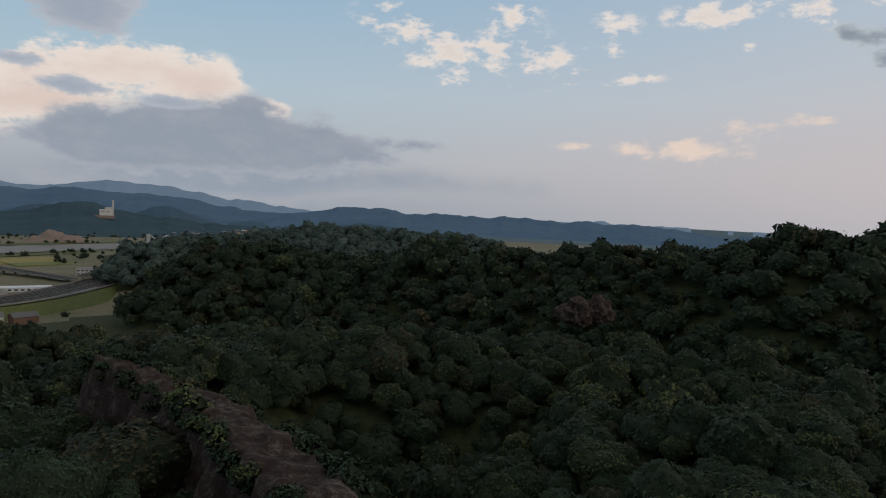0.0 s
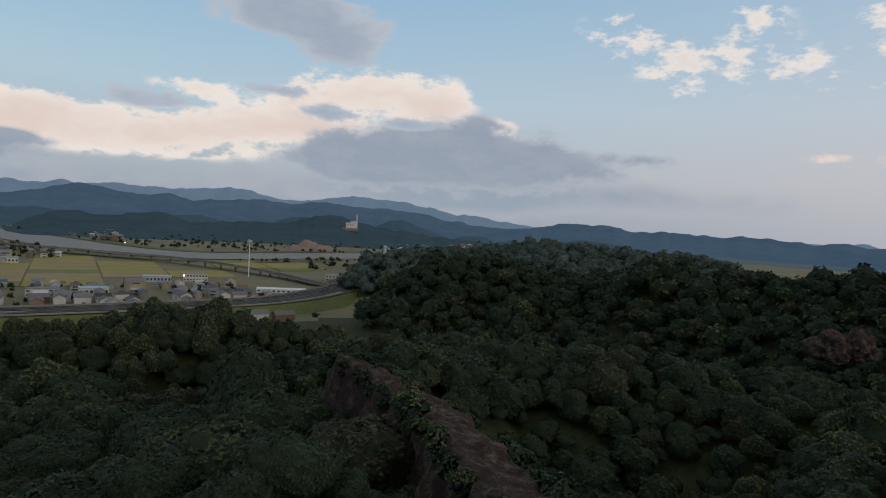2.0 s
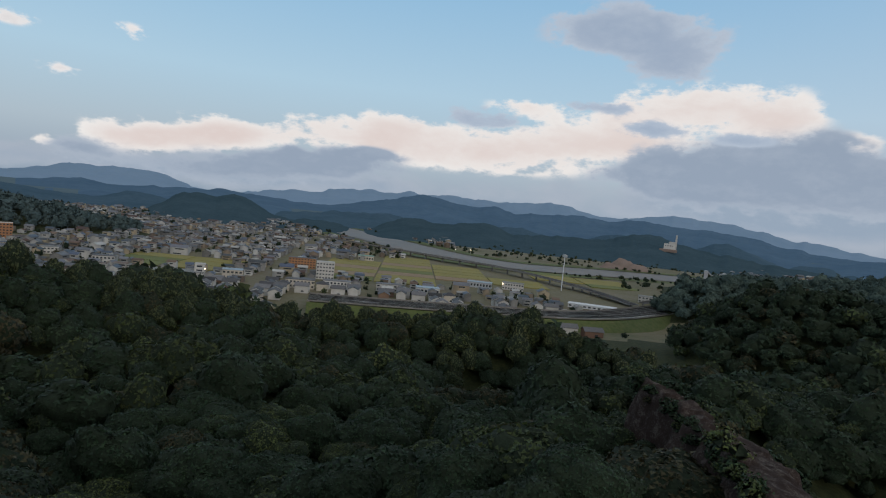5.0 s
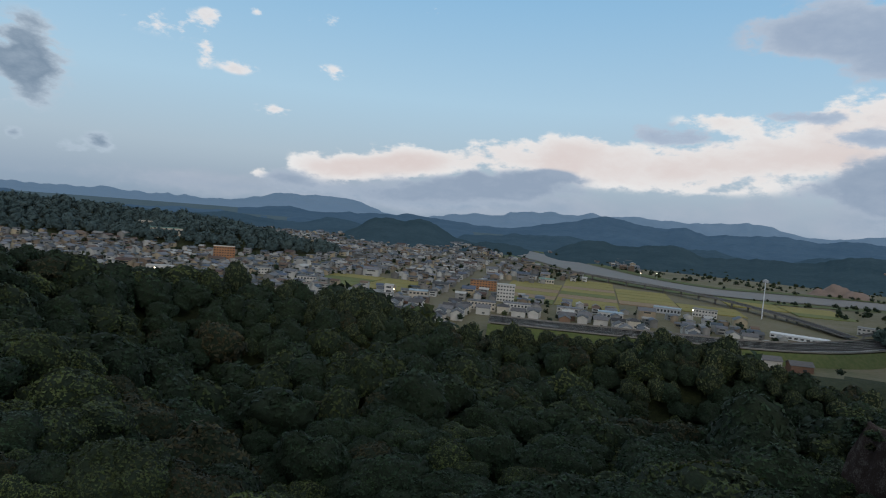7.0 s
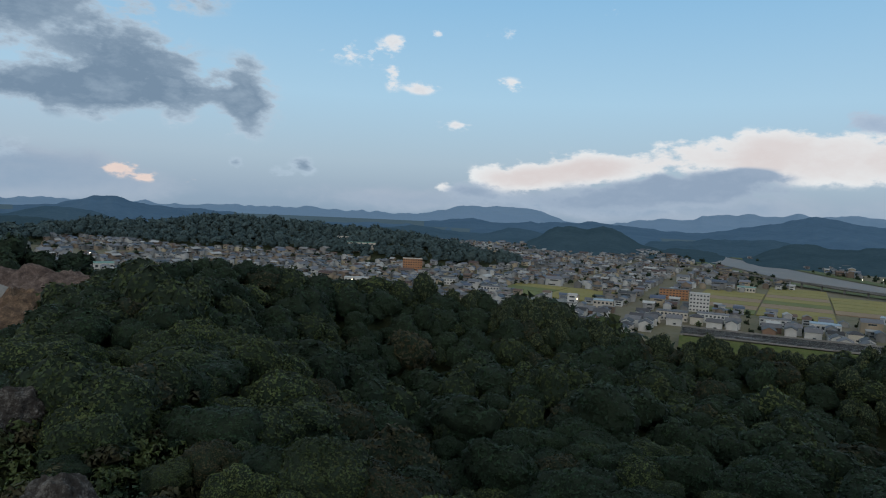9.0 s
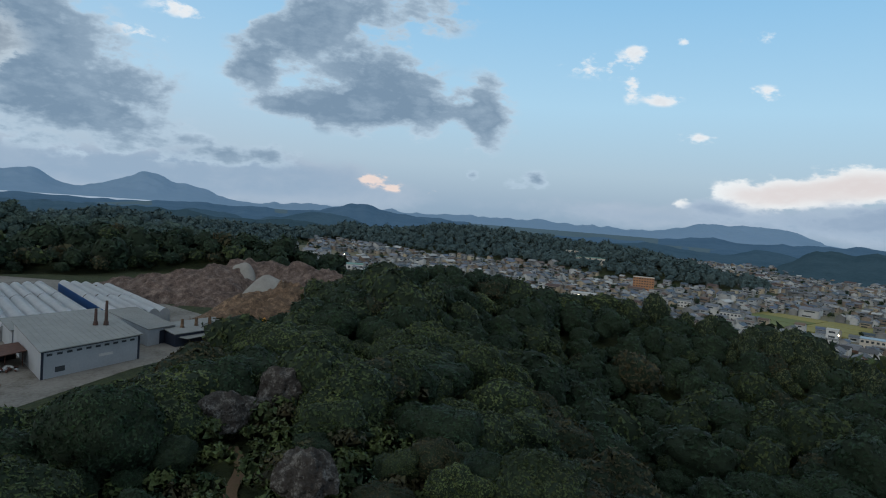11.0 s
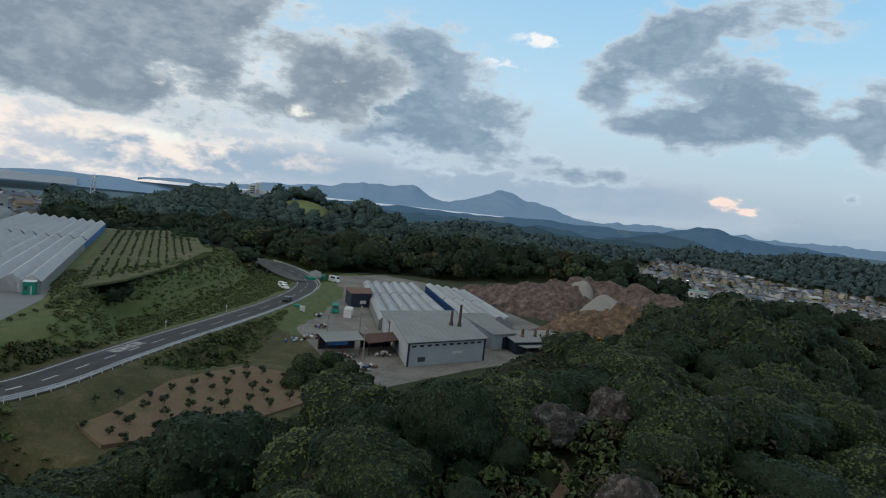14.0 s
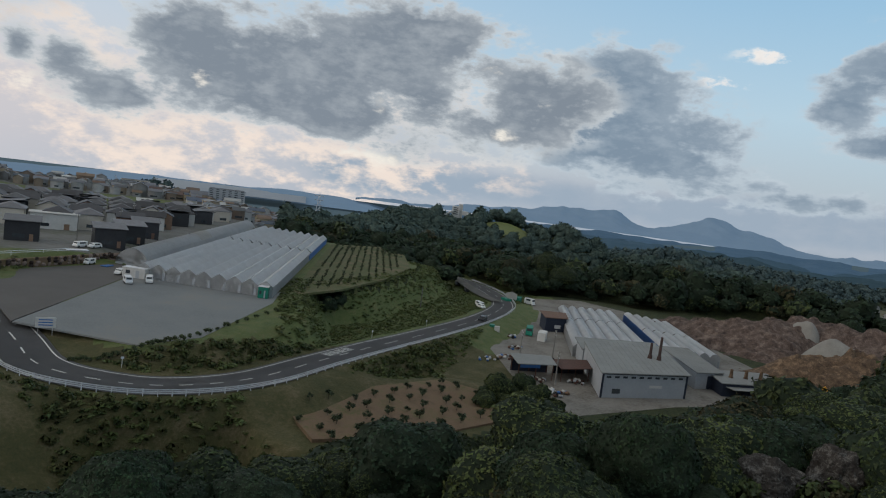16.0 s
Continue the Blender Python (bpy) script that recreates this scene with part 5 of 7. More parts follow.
# ---- houses ----
def house_kind(name, w, d, h, roof, wall, roofing, label, category="house", windows=5, group="houses", storeys=2):
    """A house with its foot at the origin: walls, a gabled, hipped or lean roof with eaves, windows and a door."""
    g = thing(name, Matrix(), label, category, group)
    bm = bmesh.new()
    x, y = w / 2, d / 2
    rise = {"gable": d * .24, "hip": d * .24, "flat": .35, "lean": 1.1}[roof]
    lo = [bm.verts.new(p) for p in ((-x, -y, -.8), (x, -y, -.8), (x, y, -.8), (-x, y, -.8))]
    hi = [bm.verts.new((v.co.x, v.co.y, h)) for v in lo]
    for i in range(4):
        bm.faces.new((lo[i], lo[(i + 1) % 4], hi[(i + 1) % 4], hi[i]))
    bm.faces.new(hi)
    if roof == "gable":
        for s in (-1, 1):
            a, b = (hi[1], hi[2]) if s > 0 else (hi[3], hi[0])
            bm.faces.new((a, b, bm.verts.new((s * x, 0, h + rise))))
    part("wall", bm, wall, g)
    bm = bmesh.new()
    e, ex, ey = .55, x + .5, y + .55
    if roof == "gable":
        for s in (-1, 1):
            f = [bm.verts.new(p) for p in ((-ex, s * ey, h - e * .4), (ex, s * ey, h - e * .4), (ex, 0, h + rise + .05), (-ex, 0, h + rise + .05))]
            bm.faces.new(f if s < 0 else f[::-1])
    elif roof == "hip":
        r = max(x - y * .9, .4)
        c = [bm.verts.new(p) for p in ((-ex, -ey, h), (ex, -ey, h), (ex, ey, h), (-ex, ey, h))]
        t = [bm.verts.new(p) for p in ((-r, 0, h + rise), (r, 0, h + rise))]
        for f in ((c[0], c[1], t[1], t[0]), (c[1], c[2], t[1]), (c[2], c[3], t[0], t[1]), (c[3], c[0], t[0])):
            bm.faces.new(f)
    else:
        k = rise if roof == "lean" else 0.0
        bm.faces.new([bm.verts.new(p) for p in ((-ex, -ey, h + .1), (ex, -ey, h + .1), (ex, ey, h + .1 + k), (-ex, ey, h + .1 + k))])
    bmesh.ops.remove_doubles(bm, verts=bm.verts[:], dist=.01)
    bmesh.ops.solidify(bm, geom=bm.faces[:], thickness=-.18)
    bmesh.ops.recalc_face_normals(bm, faces=bm.faces[:])
    part("roof", bm, roofing, g)
    r = random.Random(name + label)
    sides = [((-x, -y, 0), (x, -y, 0)), ((x, -y, 0), (x, y, 0)), ((x, y, 0), (-x, y, 0)), ((-x, y, 0), (-x, -y, 0))]
    for k in range(windows):
        a, b = sides[k % 4]
        u = r.uniform(.15, .6)
        z = (3.6 if storeys > 1 and (k // 2) % 2 else .9)
        part("window", wall_panel(bmesh.new(), a, b, u, u + r.uniform(.16, .26), z, z + r.uniform(.9, 1.3)), M["glass"], g)
    if windows > 3:
        part("door", wall_panel(bmesh.new(), *sides[0], .72, .84, 0, 2.05), M["wall_brown"], g)
    return g


def put_houses(kinds, places):
    used = [False] * len(kinds)
    for i, (x, y, z, turn) in enumerate(places):
        k = (i * 7 + int(abs(x) * 3)) % len(kinds)
        m = pose(x, y, z, 0, 0, turn)
        if not used[k]:
            kinds[k].matrix_basis, used[k] = m, True
        else:
            copy_thing(kinds[k], m)
    for k, u in enumerate(used):
        if not u:
            for o in (*kinds[k].children_recursive, kinds[k]):
                bpy.data.objects.remove(o)


def lot_side(x, y):
    """How far a place lies beyond the tunnel greenhouse, on the housing side."""
    return (x + 99) * .62 + (y + 180) * -.78


def residential():
    kinds = [
        house_kind("house", 9, 8, 5.6, "gable", M["wall_beige"], M["roof_dark"], "two-storey beige house with dark gabled roof", windows=6, group="houses on the upland"),
        house_kind("house", 9, 8, 5.6, "hip", M["wall_white"], M["roof_grey"], "two-storey white house with grey hipped roof", windows=6, group="houses on the upland"),
        house_kind("house", 10, 7, 5.4, "gable", M["wall_white"], M["roof_dark"], "two-storey white house with dark gabled roof", windows=6, group="houses on the upland"),
        house_kind("house", 8, 8, 5.8, "lean", M["wall_dark"], M["roof_grey"], "two-storey charcoal house with one-way roof", windows=6, group="houses on the upland"),
        house_kind("house", 11, 8, 5.4, "hip", M["wall_beige"], M["roof_grey"], "broad beige house with grey hipped roof", windows=7, group="houses on the upland"),
        house_kind("house", 9, 7, 5.6, "gable", M["wall_brown"], M["roof_dark"], "two-storey brown-clad house with dark roof", windows=6, group="houses on the upland"),
        house_kind("house", 10, 8, 5.4, "hip", M["wall_white"], M["roof_dark"], "white house with dark hipped tile roof", windows=6, group="houses on the upland"),
    ]
    r = random.Random(8)
    places, far = [], []
    for i in range(-36, 70):
        for j in range(-12, 70):
            u, v = i * 12.2 + (j % 2) * 3, j * 13.4 + (4 if j % 2 else 0)
            a = radians(28)
            x, y = u * math.cos(a) - v * math.sin(a) - 60, -(u * math.sin(a) + v * math.cos(a)) - 150
            x, y = x + r.uniform(-1.5, 1.5), y + r.uniform(-1.5, 1.5)
            d = math.hypot(x, y)
            yaw = math.degrees(math.atan2(-x, y)) % 360
            if not (137 < yaw < 176 and 212 < d < 760) or lot_side(x, y) < 12:
                continue
            if yaw > 146 and 395 < d < 515:      # open field
                continue
            if d < 260 and yaw > 150.2:
                continue
            z = ground_z(x, y)
            (places if d < 380 else far).append((x, y, z, r.choice((0, 90)) - 28 + r.uniform(-6, 6)))
    put_houses(kinds, places)
    dark = house_kind("house", 8.5, 7, 5.6, "lean", M["wall_dark"], M["roof_grey"], "black-clad two-storey house above the stone wall", windows=8, group="black houses")
    spots = [(-105, -196, -20), (-117, -206, -20), (-86, -208, -25), (-130, -219, -25)]
    for i, (x, y, t) in enumerate(spots):
        m = pose(x, y, ground_z(x, y), 0, 0, t + 180)
        if i:
            copy_thing(dark, m)
        else:
            dark.matrix_basis = m
    white = house_kind("house", 14, 8, 5.2, "flat", M["wall_white"], M["wall_white"], "white box house with flat roof", windows=6)
    white.matrix_basis = pose(-108, -238, ground_z(-108, -238), 0, 0, 155)
    return far


def house_block_arrays(r):
    """A plain far house: walls, gabled roof and three window strips, as corners, faces and kinds of face."""
    w, d, h = r.uniform(5.5, 9), r.uniform(5, 7), r.choice((3.0, 4.8, 5.2, 5.6))
    if r.random() < .08:
        w, d, h = w * 1.8, d * 1.5, h * 1.4
    x, y, rise = w / 2, d / 2, d * r.choice((.05, .22, .26, .26))
    v = [(-x, -y, -1), (x, -y, -1), (x, y, -1), (-x, y, -1), (-x, -y, h), (x, -y, h), (x, y, h), (-x, y, h)]
    f = [(0, 1, 5, 4), (1, 2, 6, 5), (2, 3, 7, 6), (3, 0, 4, 7)]
    k = [0, 0, 0, 0]
    e = .5
    n = len(v)
    v += [(-x - e, -y - e, h - .1), (x + e, -y - e, h - .1), (x + e, 0, h + rise), (-x - e, 0, h + rise), (x + e, y + e, h - .1), (-x - e, y + e, h - .1)]
    f += [(n, n + 1, n + 2, n + 3), (n + 3, n + 2, n + 4, n + 5), (n + 1, n + 4, n + 2, n + 2), (n, n + 3, n + 5, n + 5)][:2]
    k += [1, 1]
    n = len(v)
    v += [(x, 0, h + rise - .1), (-x, 0, h + rise - .1), (x, 0, h), (-x, 0, h)]
    f += [(5, n + 2, 6, n), (7, n + 3, 4, n + 1)]
    k += [0, 0]
    for s, z in ((-1, .9), (-1, h - 1.9), (1, 1.0)):
        n = len(v)
        a, b = r.uniform(-.8, -.2) * x, r.uniform(.2, .8) * x
        v += [(a, s * (y + .05), z), (b, s * (y + .05), z), (b, s * (y + .05), z + 1.1), (a, s * (y + .05), z + 1.1)]
        f.append((n, n + 1, n + 2, n + 3) if s < 0 else (n + 3, n + 2, n + 1, n))
        k.append(2)
    return np.array(v), np.array(f), np.array(k)


def house_mass(name, places, label, seed):
    r = random.Random(seed)
    vs, fs, ks, base = [], [], [], 0
    for x, y, z, turn in places:
        v, f, k = house_block_arrays(r)
        a = radians(turn)
        w = np.stack([v[:, 0] * math.cos(a) - v[:, 1] * math.sin(a) + x, v[:, 0] * math.sin(a) + v[:, 1] * math.cos(a) + y, v[:, 2] + z], -1)
        vs.append(w)
        fs.append(f + base)
        ks.append(np.where(k == 1, r.choice((1, 1, 1, 3, 4, 5)), np.where(k == 0, r.choice((0, 0, 6)), k)))
        base += len(v)
    me = mesh_np(name, np.concatenate(vs), np.concatenate(fs), M["wall_town"], more=(M["roof_town"], M["glass"], M["roof_brown"], M["roof_blue"], M["roof_pale"], M["wall_tan"]), index=np.concatenate(ks))
    tagged(new(name, me), label, "town", kind="stuff")


upland_far = residential()
house_mass("upland_houses", upland_far, "far rows of houses with grey and brown roofs on the upland", 3)

# ---- the town on the plain ----
RIVER = [(-900, 1180, .3), (-640, 1000, .3), (-500, 900, .3), (-400, 850, .3), (-300, 850, .3), (-200, 940, .3), (-110, 1010, .3), (60, 1100, .3), (400, 1250, .3)]
EXPRESSWAY = [(-260, 330, 8), (-180, 388, 8), (-112, 452, 8), (-78, 545, 8), (-50, 650, 8), (-34, 760, 8), (-20, 900, 8)]
VIADUCT = [(-900, 900, 6), (-560, 800, 6), (-420, 768, 6), (-300, 735, 6), (-205, 680, 5), (-150, 640, 3), (-110, 600, 2)]
SPECIAL = []      # centres and radii of the large buildings


def open_field(x, y):
    d, yaw = math.hypot(x, y), math.degrees(math.atan2(-x, y))
    if 12 < yaw < 33.5 and 585 < d < 830 or 28 < yaw < 40 and 425 < d < 480 or 31 < yaw < 38 and 600 < d < 760 or 14 < yaw < 20 and 470 < d < 500:
        return True
    return noise.noise(Vector((x * .006, y * .006, 4.0))) > .40 and d < 1100


def clear_of(x, y, lines):
    px, py = np.array([x]), np.array([y])
    return all(near_line(px, py, l)[0][0] > w for l, w in lines)


def big_block(x, y, w, d, h, turn, wall, roofing, label, rows=2, cols=6, roof_h=.4, name="building"):
    """A large town building with rows of windows on two sides."""
    w, d, h = w * .64, d * .66, h * .74
    g = thing(name, pose(x, y, ground_z(x, y), 0, 0, turn), label, "building")
    part("wall", box(bmesh.new(), (w, d, h + 6), (0, 0, -6)), wall, g)
    part("roof", box(bmesh.new(), (w + .5, d + .5, roof_h), (0, 0, h), 0, .08), roofing, g)
    step = h / rows
    for s, (a, b, n) in enumerate((((-w / 2, -d / 2, 0), (w / 2, -d / 2, 0), cols), ((w / 2, -d / 2, 0), (w / 2, d / 2, 0), max(1, cols // 2)))):
        for i in range(rows):
            for j in range(n):
                part("window", wall_panel(bmesh.new(), a, b, (j + .22) / n, (j + .78) / n, step * i + step * .32, step * i + step * .72), M["glass"], g)
    SPECIAL.append((x, y, max(w, d) * .62))
    return g


def near(yaw, up, z=0.0):
    d = (EYE[2] - z) / math.tan(radians(-up))
    p = at_yaw(yaw, d)
    return p[0], p[1]


big_block(*near(49.0, -8.2), 62, 26, 9, 42, M["wall_white"], M["metal_roof"], "long white commercial building with a stair tower", 2, 8)
g = big_block(*near(47.2, -8.2), 11, 11, 17, 42, M["wall_white"], M["wall_white"], "white square tower with a red sign", 4, 1)
big_block(*near(44.6, -7.9), 24, 16, 10, 42, M["wall_beige"], M["blue_roof"], "beige hall with a pale blue roof", 2, 5)
big_block(*near(37.0, -7.4), 24, 14, 20, 38, M["wall_white"], M["wall_white"], "five-storey white apartment building", 5, 6)
big_block(*near(39.0, -8.3), 34, 14, 9, 35, M["wall_beige"], M["roof_grey"], "beige school building with rows of windows", 2, 8)
big_block(*near(35.9, -8.2), 34, 14, 9, 35, M["wall_white"], M["roof_grey"], "pale grey hall with rows of windows", 2, 8)
big_block(*near(31.4, -8.0), 32, 14, 8, 33, M["wall_white"], M["roof_grey"], "long pale workshop by the paddy field", 2, 6)
big_block(*near(28.0, -7.9), 30, 16, 7, 33, M["wall_white"], M["blue_roof"], "low white warehouse with pale blue roof", 1, 6)
big_block(*near(39.0, -6.6), 40, 12, 13, 40, M["orange_wall"], M["roof_grey"], "orange-brown apartment slab with balconies", 4, 9)
big_block(*near(33.6, -5.5), 28, 20, 7, 33, M["wall_beige"], M["green_roof"], "round-ended hall with a green roof", 1, 6)
big_block(*near(20.6, -6.8), 32, 14, 9, 20, M["wall_white"], M["metal_roof"], "white office and works building", 2, 8)
big_block(*near(23.5, -6.9), 36, 15, 7, 20, M["metal_wall"], M["blue_roof"], "grey works hall with pale roof", 1, 8)
big_block(*near(13.7, -7.6), 62, 16, 4, 12, M["film"], M["film"], "long pale greenhouse by the expressway", 1, 10)
big_block(*near(9.2, -6.5), 30, 16, 8, 8, M["wall_white"], M["metal_roof"], "white service building by the interchange", 2, 6)
big_block(*near(66.0, -7.0), 34, 16, 10, 60, M["wall_white"], M["wall_white"], "white hall below the wooded hill", 2, 6)
big_block(*near(61.2, -5.75), 34, 14, 22, 62, M["orange_wall"], M["wall_beige"], "orange seven-storey apartment block", 6, 8)
big_block(*near(65.7, -4.75), 60, 26, 13, 66, M["wall_beige"], M["green_roof"], "beige gymnasium with green arched roof", 1, 8)
big_block(*near(66.5, -4.3), 70, 14, 14, 66, M["wall_beige"], M["wall_beige"], "long beige school building on the hill", 4, 14)
big_block(*near(86.8, -5.9), 62, 26, 8, 88, M["wall_white"], M["green_roof"], "white hall with a pale green roof", 1, 9)
big_block(*near(54.3, -7.2), 26, 14, 9, 50, M["wall_white"], M["roof_grey"], "white hall among town houses", 2, 6)
big_block(*near(58.0, -6.6), 22, 12, 8, 55, M["wall_white"], M["metal_roof"], "white low building among houses", 2, 5)
for yw, upw in ((34.9, -10.35), (33.9, -10.15), (33.0, -10.2)):
    x, y = near(yw, upw)
    h = house_kind("house", 11, 9, 5.8, "gable", M["wall_white"], M["roof_grey"], "white house with grey roof beside the paddy", windows=7, group="houses by the paddy")
    h.matrix_basis = pose(x, y, ground_z(x, y), 0, 0, 40)
    SPECIAL.append((x, y, 10))


def town():
    r = random.Random(21)
    places = []
    lines = [(RIVER, 80), (EXPRESSWAY, 30), (VIADUCT, 14)]
    a = radians(33)
    for i in range(-130, 130):
        for j in range(-125, 125):
            u, v = i * 12.6 + r.uniform(-2.2, 2.2), j * 13.6 + r.uniform(-2.2, 2.2)
            if i % 7 == 0 or j % 10 == 0:      # streets
                continue
            x, y = u * math.cos(a) - v * math.sin(a), u * math.sin(a) + v * math.cos(a)
            d = math.hypot(x, y)
            yaw = math.degrees(math.atan2(-x, y))
            if not (-14 < yaw < 112 and 400 < d < 1500):
                continue
            if yaw < 26 and not (d < 590 and yaw > 12 or 1000 < d < 1500 and yaw < 4):
                continue
            dense = .92 if yaw > 40 else .84
            if yaw > 90:
                dense = .35 if noise.noise(Vector((x * .005, y * .005, 2.0))) > -.05 else .0
            if d > 1150:
                dense *= .7
            if r.random() > dense or open_field(x, y):
                continue
            places.append((x, y, d, yaw))
    xs, ys = np.array([p[0] for p in places]), np.array([p[1] for p in places])
    hs = height(xs, ys)
    ok = (hs < 5) & (hs > -1)
    for l, w in lines:
        ok &= near_line(xs, ys, l)[0] > w
    for sx, sy, sr in SPECIAL:
        ok &= np.hypot(xs - sx, ys - sy) > sr + 4
    out = [(x, y, h, 33 + r.choice((0, 90)) + r.uniform(-5, 5), d) for (x, y, d, yaw), h, k in zip(places, hs, ok) if k]
    out.sort(key=lambda p: p[4])
    kinds = [
        house_kind("house", 10, 8, 5.4, "gable", M["wall_white"], M["roof_grey"], "white town house with grey tiled roof", windows=3, group="houses in the town"),
        house_kind("house", 9, 8, 5.4, "hip", M["wall_beige"], M["roof_dark"], "beige town house with dark hipped roof", windows=3, group="houses in the town"),
        house_kind("house", 12, 8, 4.0, "gable", M["wall_brown"], M["roof_grey"], "low brown house with grey tiled roof", windows=3, group="houses in the town", storeys=1),
        house_kind("house", 9, 7, 5.6, "gable", M["wall_white"], M["roof_dark"], "white town house with dark roof", windows=3, group="houses in the town"),
    ]
    put_houses(kinds, [p[:4] for p in out[:190]])
    house_mass("town_houses", [p[:4] for p in out[190:]], "crowded far town of pale houses with grey roofs", 4)
    print("town", len(out))


town()


def paddies():
    r = random.Random(5)
    a = radians(30)
    n = 0
    for i in range(-40, 40):
        for j in range(-40, 40):
            u, v = i * 58.0, j * 30.0
            x, y = u * math.cos(a) - v * math.sin(a), u * math.sin(a) + v * math.cos(a)
            d = math.hypot(x, y)
            if not (380 < d < 1000 and y > 250 and x < 60):
                continue
            if not open_field(x, y) or ground_z(x, y) > 2 or n > 130 or not clear_of(x, y, [(RIVER, 70), (EXPRESSWAY, 34), (VIADUCT, 26)]):
                continue
            if any(math.hypot(x - sx, y - sy) < sr + 12 for sx, sy, sr in SPECIAL):
                continue
            bm = box(bmesh.new(), (56.5, 28.5, 2.0), (0, 0, -1.2))
            ob = link(bm, "paddy_field", M[r.choice(("paddy_a", "paddy_a", "paddy_b", "paddy_c"))])
            ob.matrix_basis = pose(x, y, ground_z(x, y), 0, 0, 30)
            tagged(ob, "flat rice field, yellow-green or cut brown", "field", "rice fields on the plain", "structure")
            n += 1


paddies()
tagged(link(strip_bm(*ribbon(RIVER, 95, 0, .6, step=20)), "river", M["water"]), "wide shallow river with pale gravel bars", "river", kind="structure")
for off, w, lift, mt, lb in ((72, 30, .5, "grass", "grassy river bank below the hills"), (-70, 26, .5, "grass", "grassy river bank beside the fields")):
    tagged(link(strip_bm(*ribbon(RIVER, w, off, lift, step=20)), "river_bank", M[mt]), lb, "river bank", kind="structure")


def raised_road(name, line, width, label, wall=.9, bank=True):
    l, r = ribbon(line, width, 0, 0, step=8)
    tagged(link(strip_bm(l, r, thick=.8), name, M["asphalt"]), label, "road", kind="structure")
    for off in (width / 2, -width / 2):
        a, b = ribbon(line, .3, off, 0, step=8)
        bm = bmesh.new()
        for i in range(len(a) - 1):
            p = [Vector(a[i]), Vector(b[i]), Vector(b[i + 1]), Vector(a[i + 1])]
            hull(bm, p, wall)
        tagged(link(bm, "parapet", M["concrete"]), "pale concrete parapet of the raised road", "parapet", kind="structure")
    if bank:
        top_l, top_r = ribbon(line, width + 1, 0, -.5, step=8)
        low_l, low_r = ribbon(line, width + 22, 0, -8.5, step=8)
        for t, lo in ((top_l, low_l), (top_r, low_r)):
            tagged(link(strip_bm(t, lo), "embankment", M["grass"]), "grassy embankment of the expressway", "embankment", kind="structure")
    else:
        c = (l + r) / 2
        for p in c[::4]:
            ob = link(box(bmesh.new(), (1.6, 1.6, p[2] + .5), (p[0], p[1], -.6)), "pier", M["concrete"])
            tagged(ob, "concrete pier under the viaduct", "pier", "viaduct piers")


raised_road("expressway", EXPRESSWAY, 30, "wide grey expressway with lane markings")
for off in (-13.5, -9.5, -5.5, -1.2, 1.2, 5.5, 9.5, 13.5):
    tagged(link(strip_bm(*ribbon(EXPRESSWAY, .5, off, .03, step=8)), "lane_line", M["white_line"]), "white lane line of the expressway", "road marking", kind="structure")
raised_road("viaduct", VIADUCT, 12, "long pale viaduct crossing the rice fields", bank=False)


def chevrons():
    l, r = ribbon(EXPRESSWAY, 6.0, -12, .05, step=1.0)
    near_i = np.hypot(l[:, 0] + 100, l[:, 1] - 480).argmin()
    for k in range(26):
        i = near_i - 40 + k * 3
        ob = link(strip_bm(l[i:i + 2], r[i:i + 2]), "painted_bar", M["white_line"])
        tagged(ob, "white hatched bar painted on the expressway", "road marking", "hatched bars", "structure")


chevrons()


# ---- rocks ----
def rock(name, at, size, turn, seed, label, detail=4, rugged=.28):
    bm = bmesh.new()
    bmesh.ops.create_icosphere(bm, subdivisions=detail, radius=1)
    for v in bm.verts:
        n = v.co.normalized()
        a = noise.fractal(n * 1.3 + Vector((seed, 0, 0)), 1.0, 2.0, 4)
        b = noise.voronoi(n * 2.2 + Vector((0, seed, 0)))[0][0]
        c = noise.fractal(n * 6 + Vector((0, 0, seed)), .7, 2.0, 4) - 2.2 * max(0, .12 - (lambda q: q[1] - q[0])(noise.voronoi(n * 3.1 + Vector((seed, seed, 0)))[0])) * 4
        v.co = n * (1 + rugged * a - rugged * .9 * (.4 - b) + .05 * c)
        if v.co.z < -.3:
            v.co.z = -.3 + (v.co.z + .3) * .4
    bmesh.ops.transform(bm, verts=bm.verts[:], matrix=Matrix.Diagonal((*size, 1)))
    ob = link(bm, name, M["boulder" if name == "boulder" else "rock"])
    ob.matrix_basis = pose(*at, 0, 0, turn)
    return tagged(ob, label, "rock")


RIM = []       # where scrub roots on the flanks of the slab


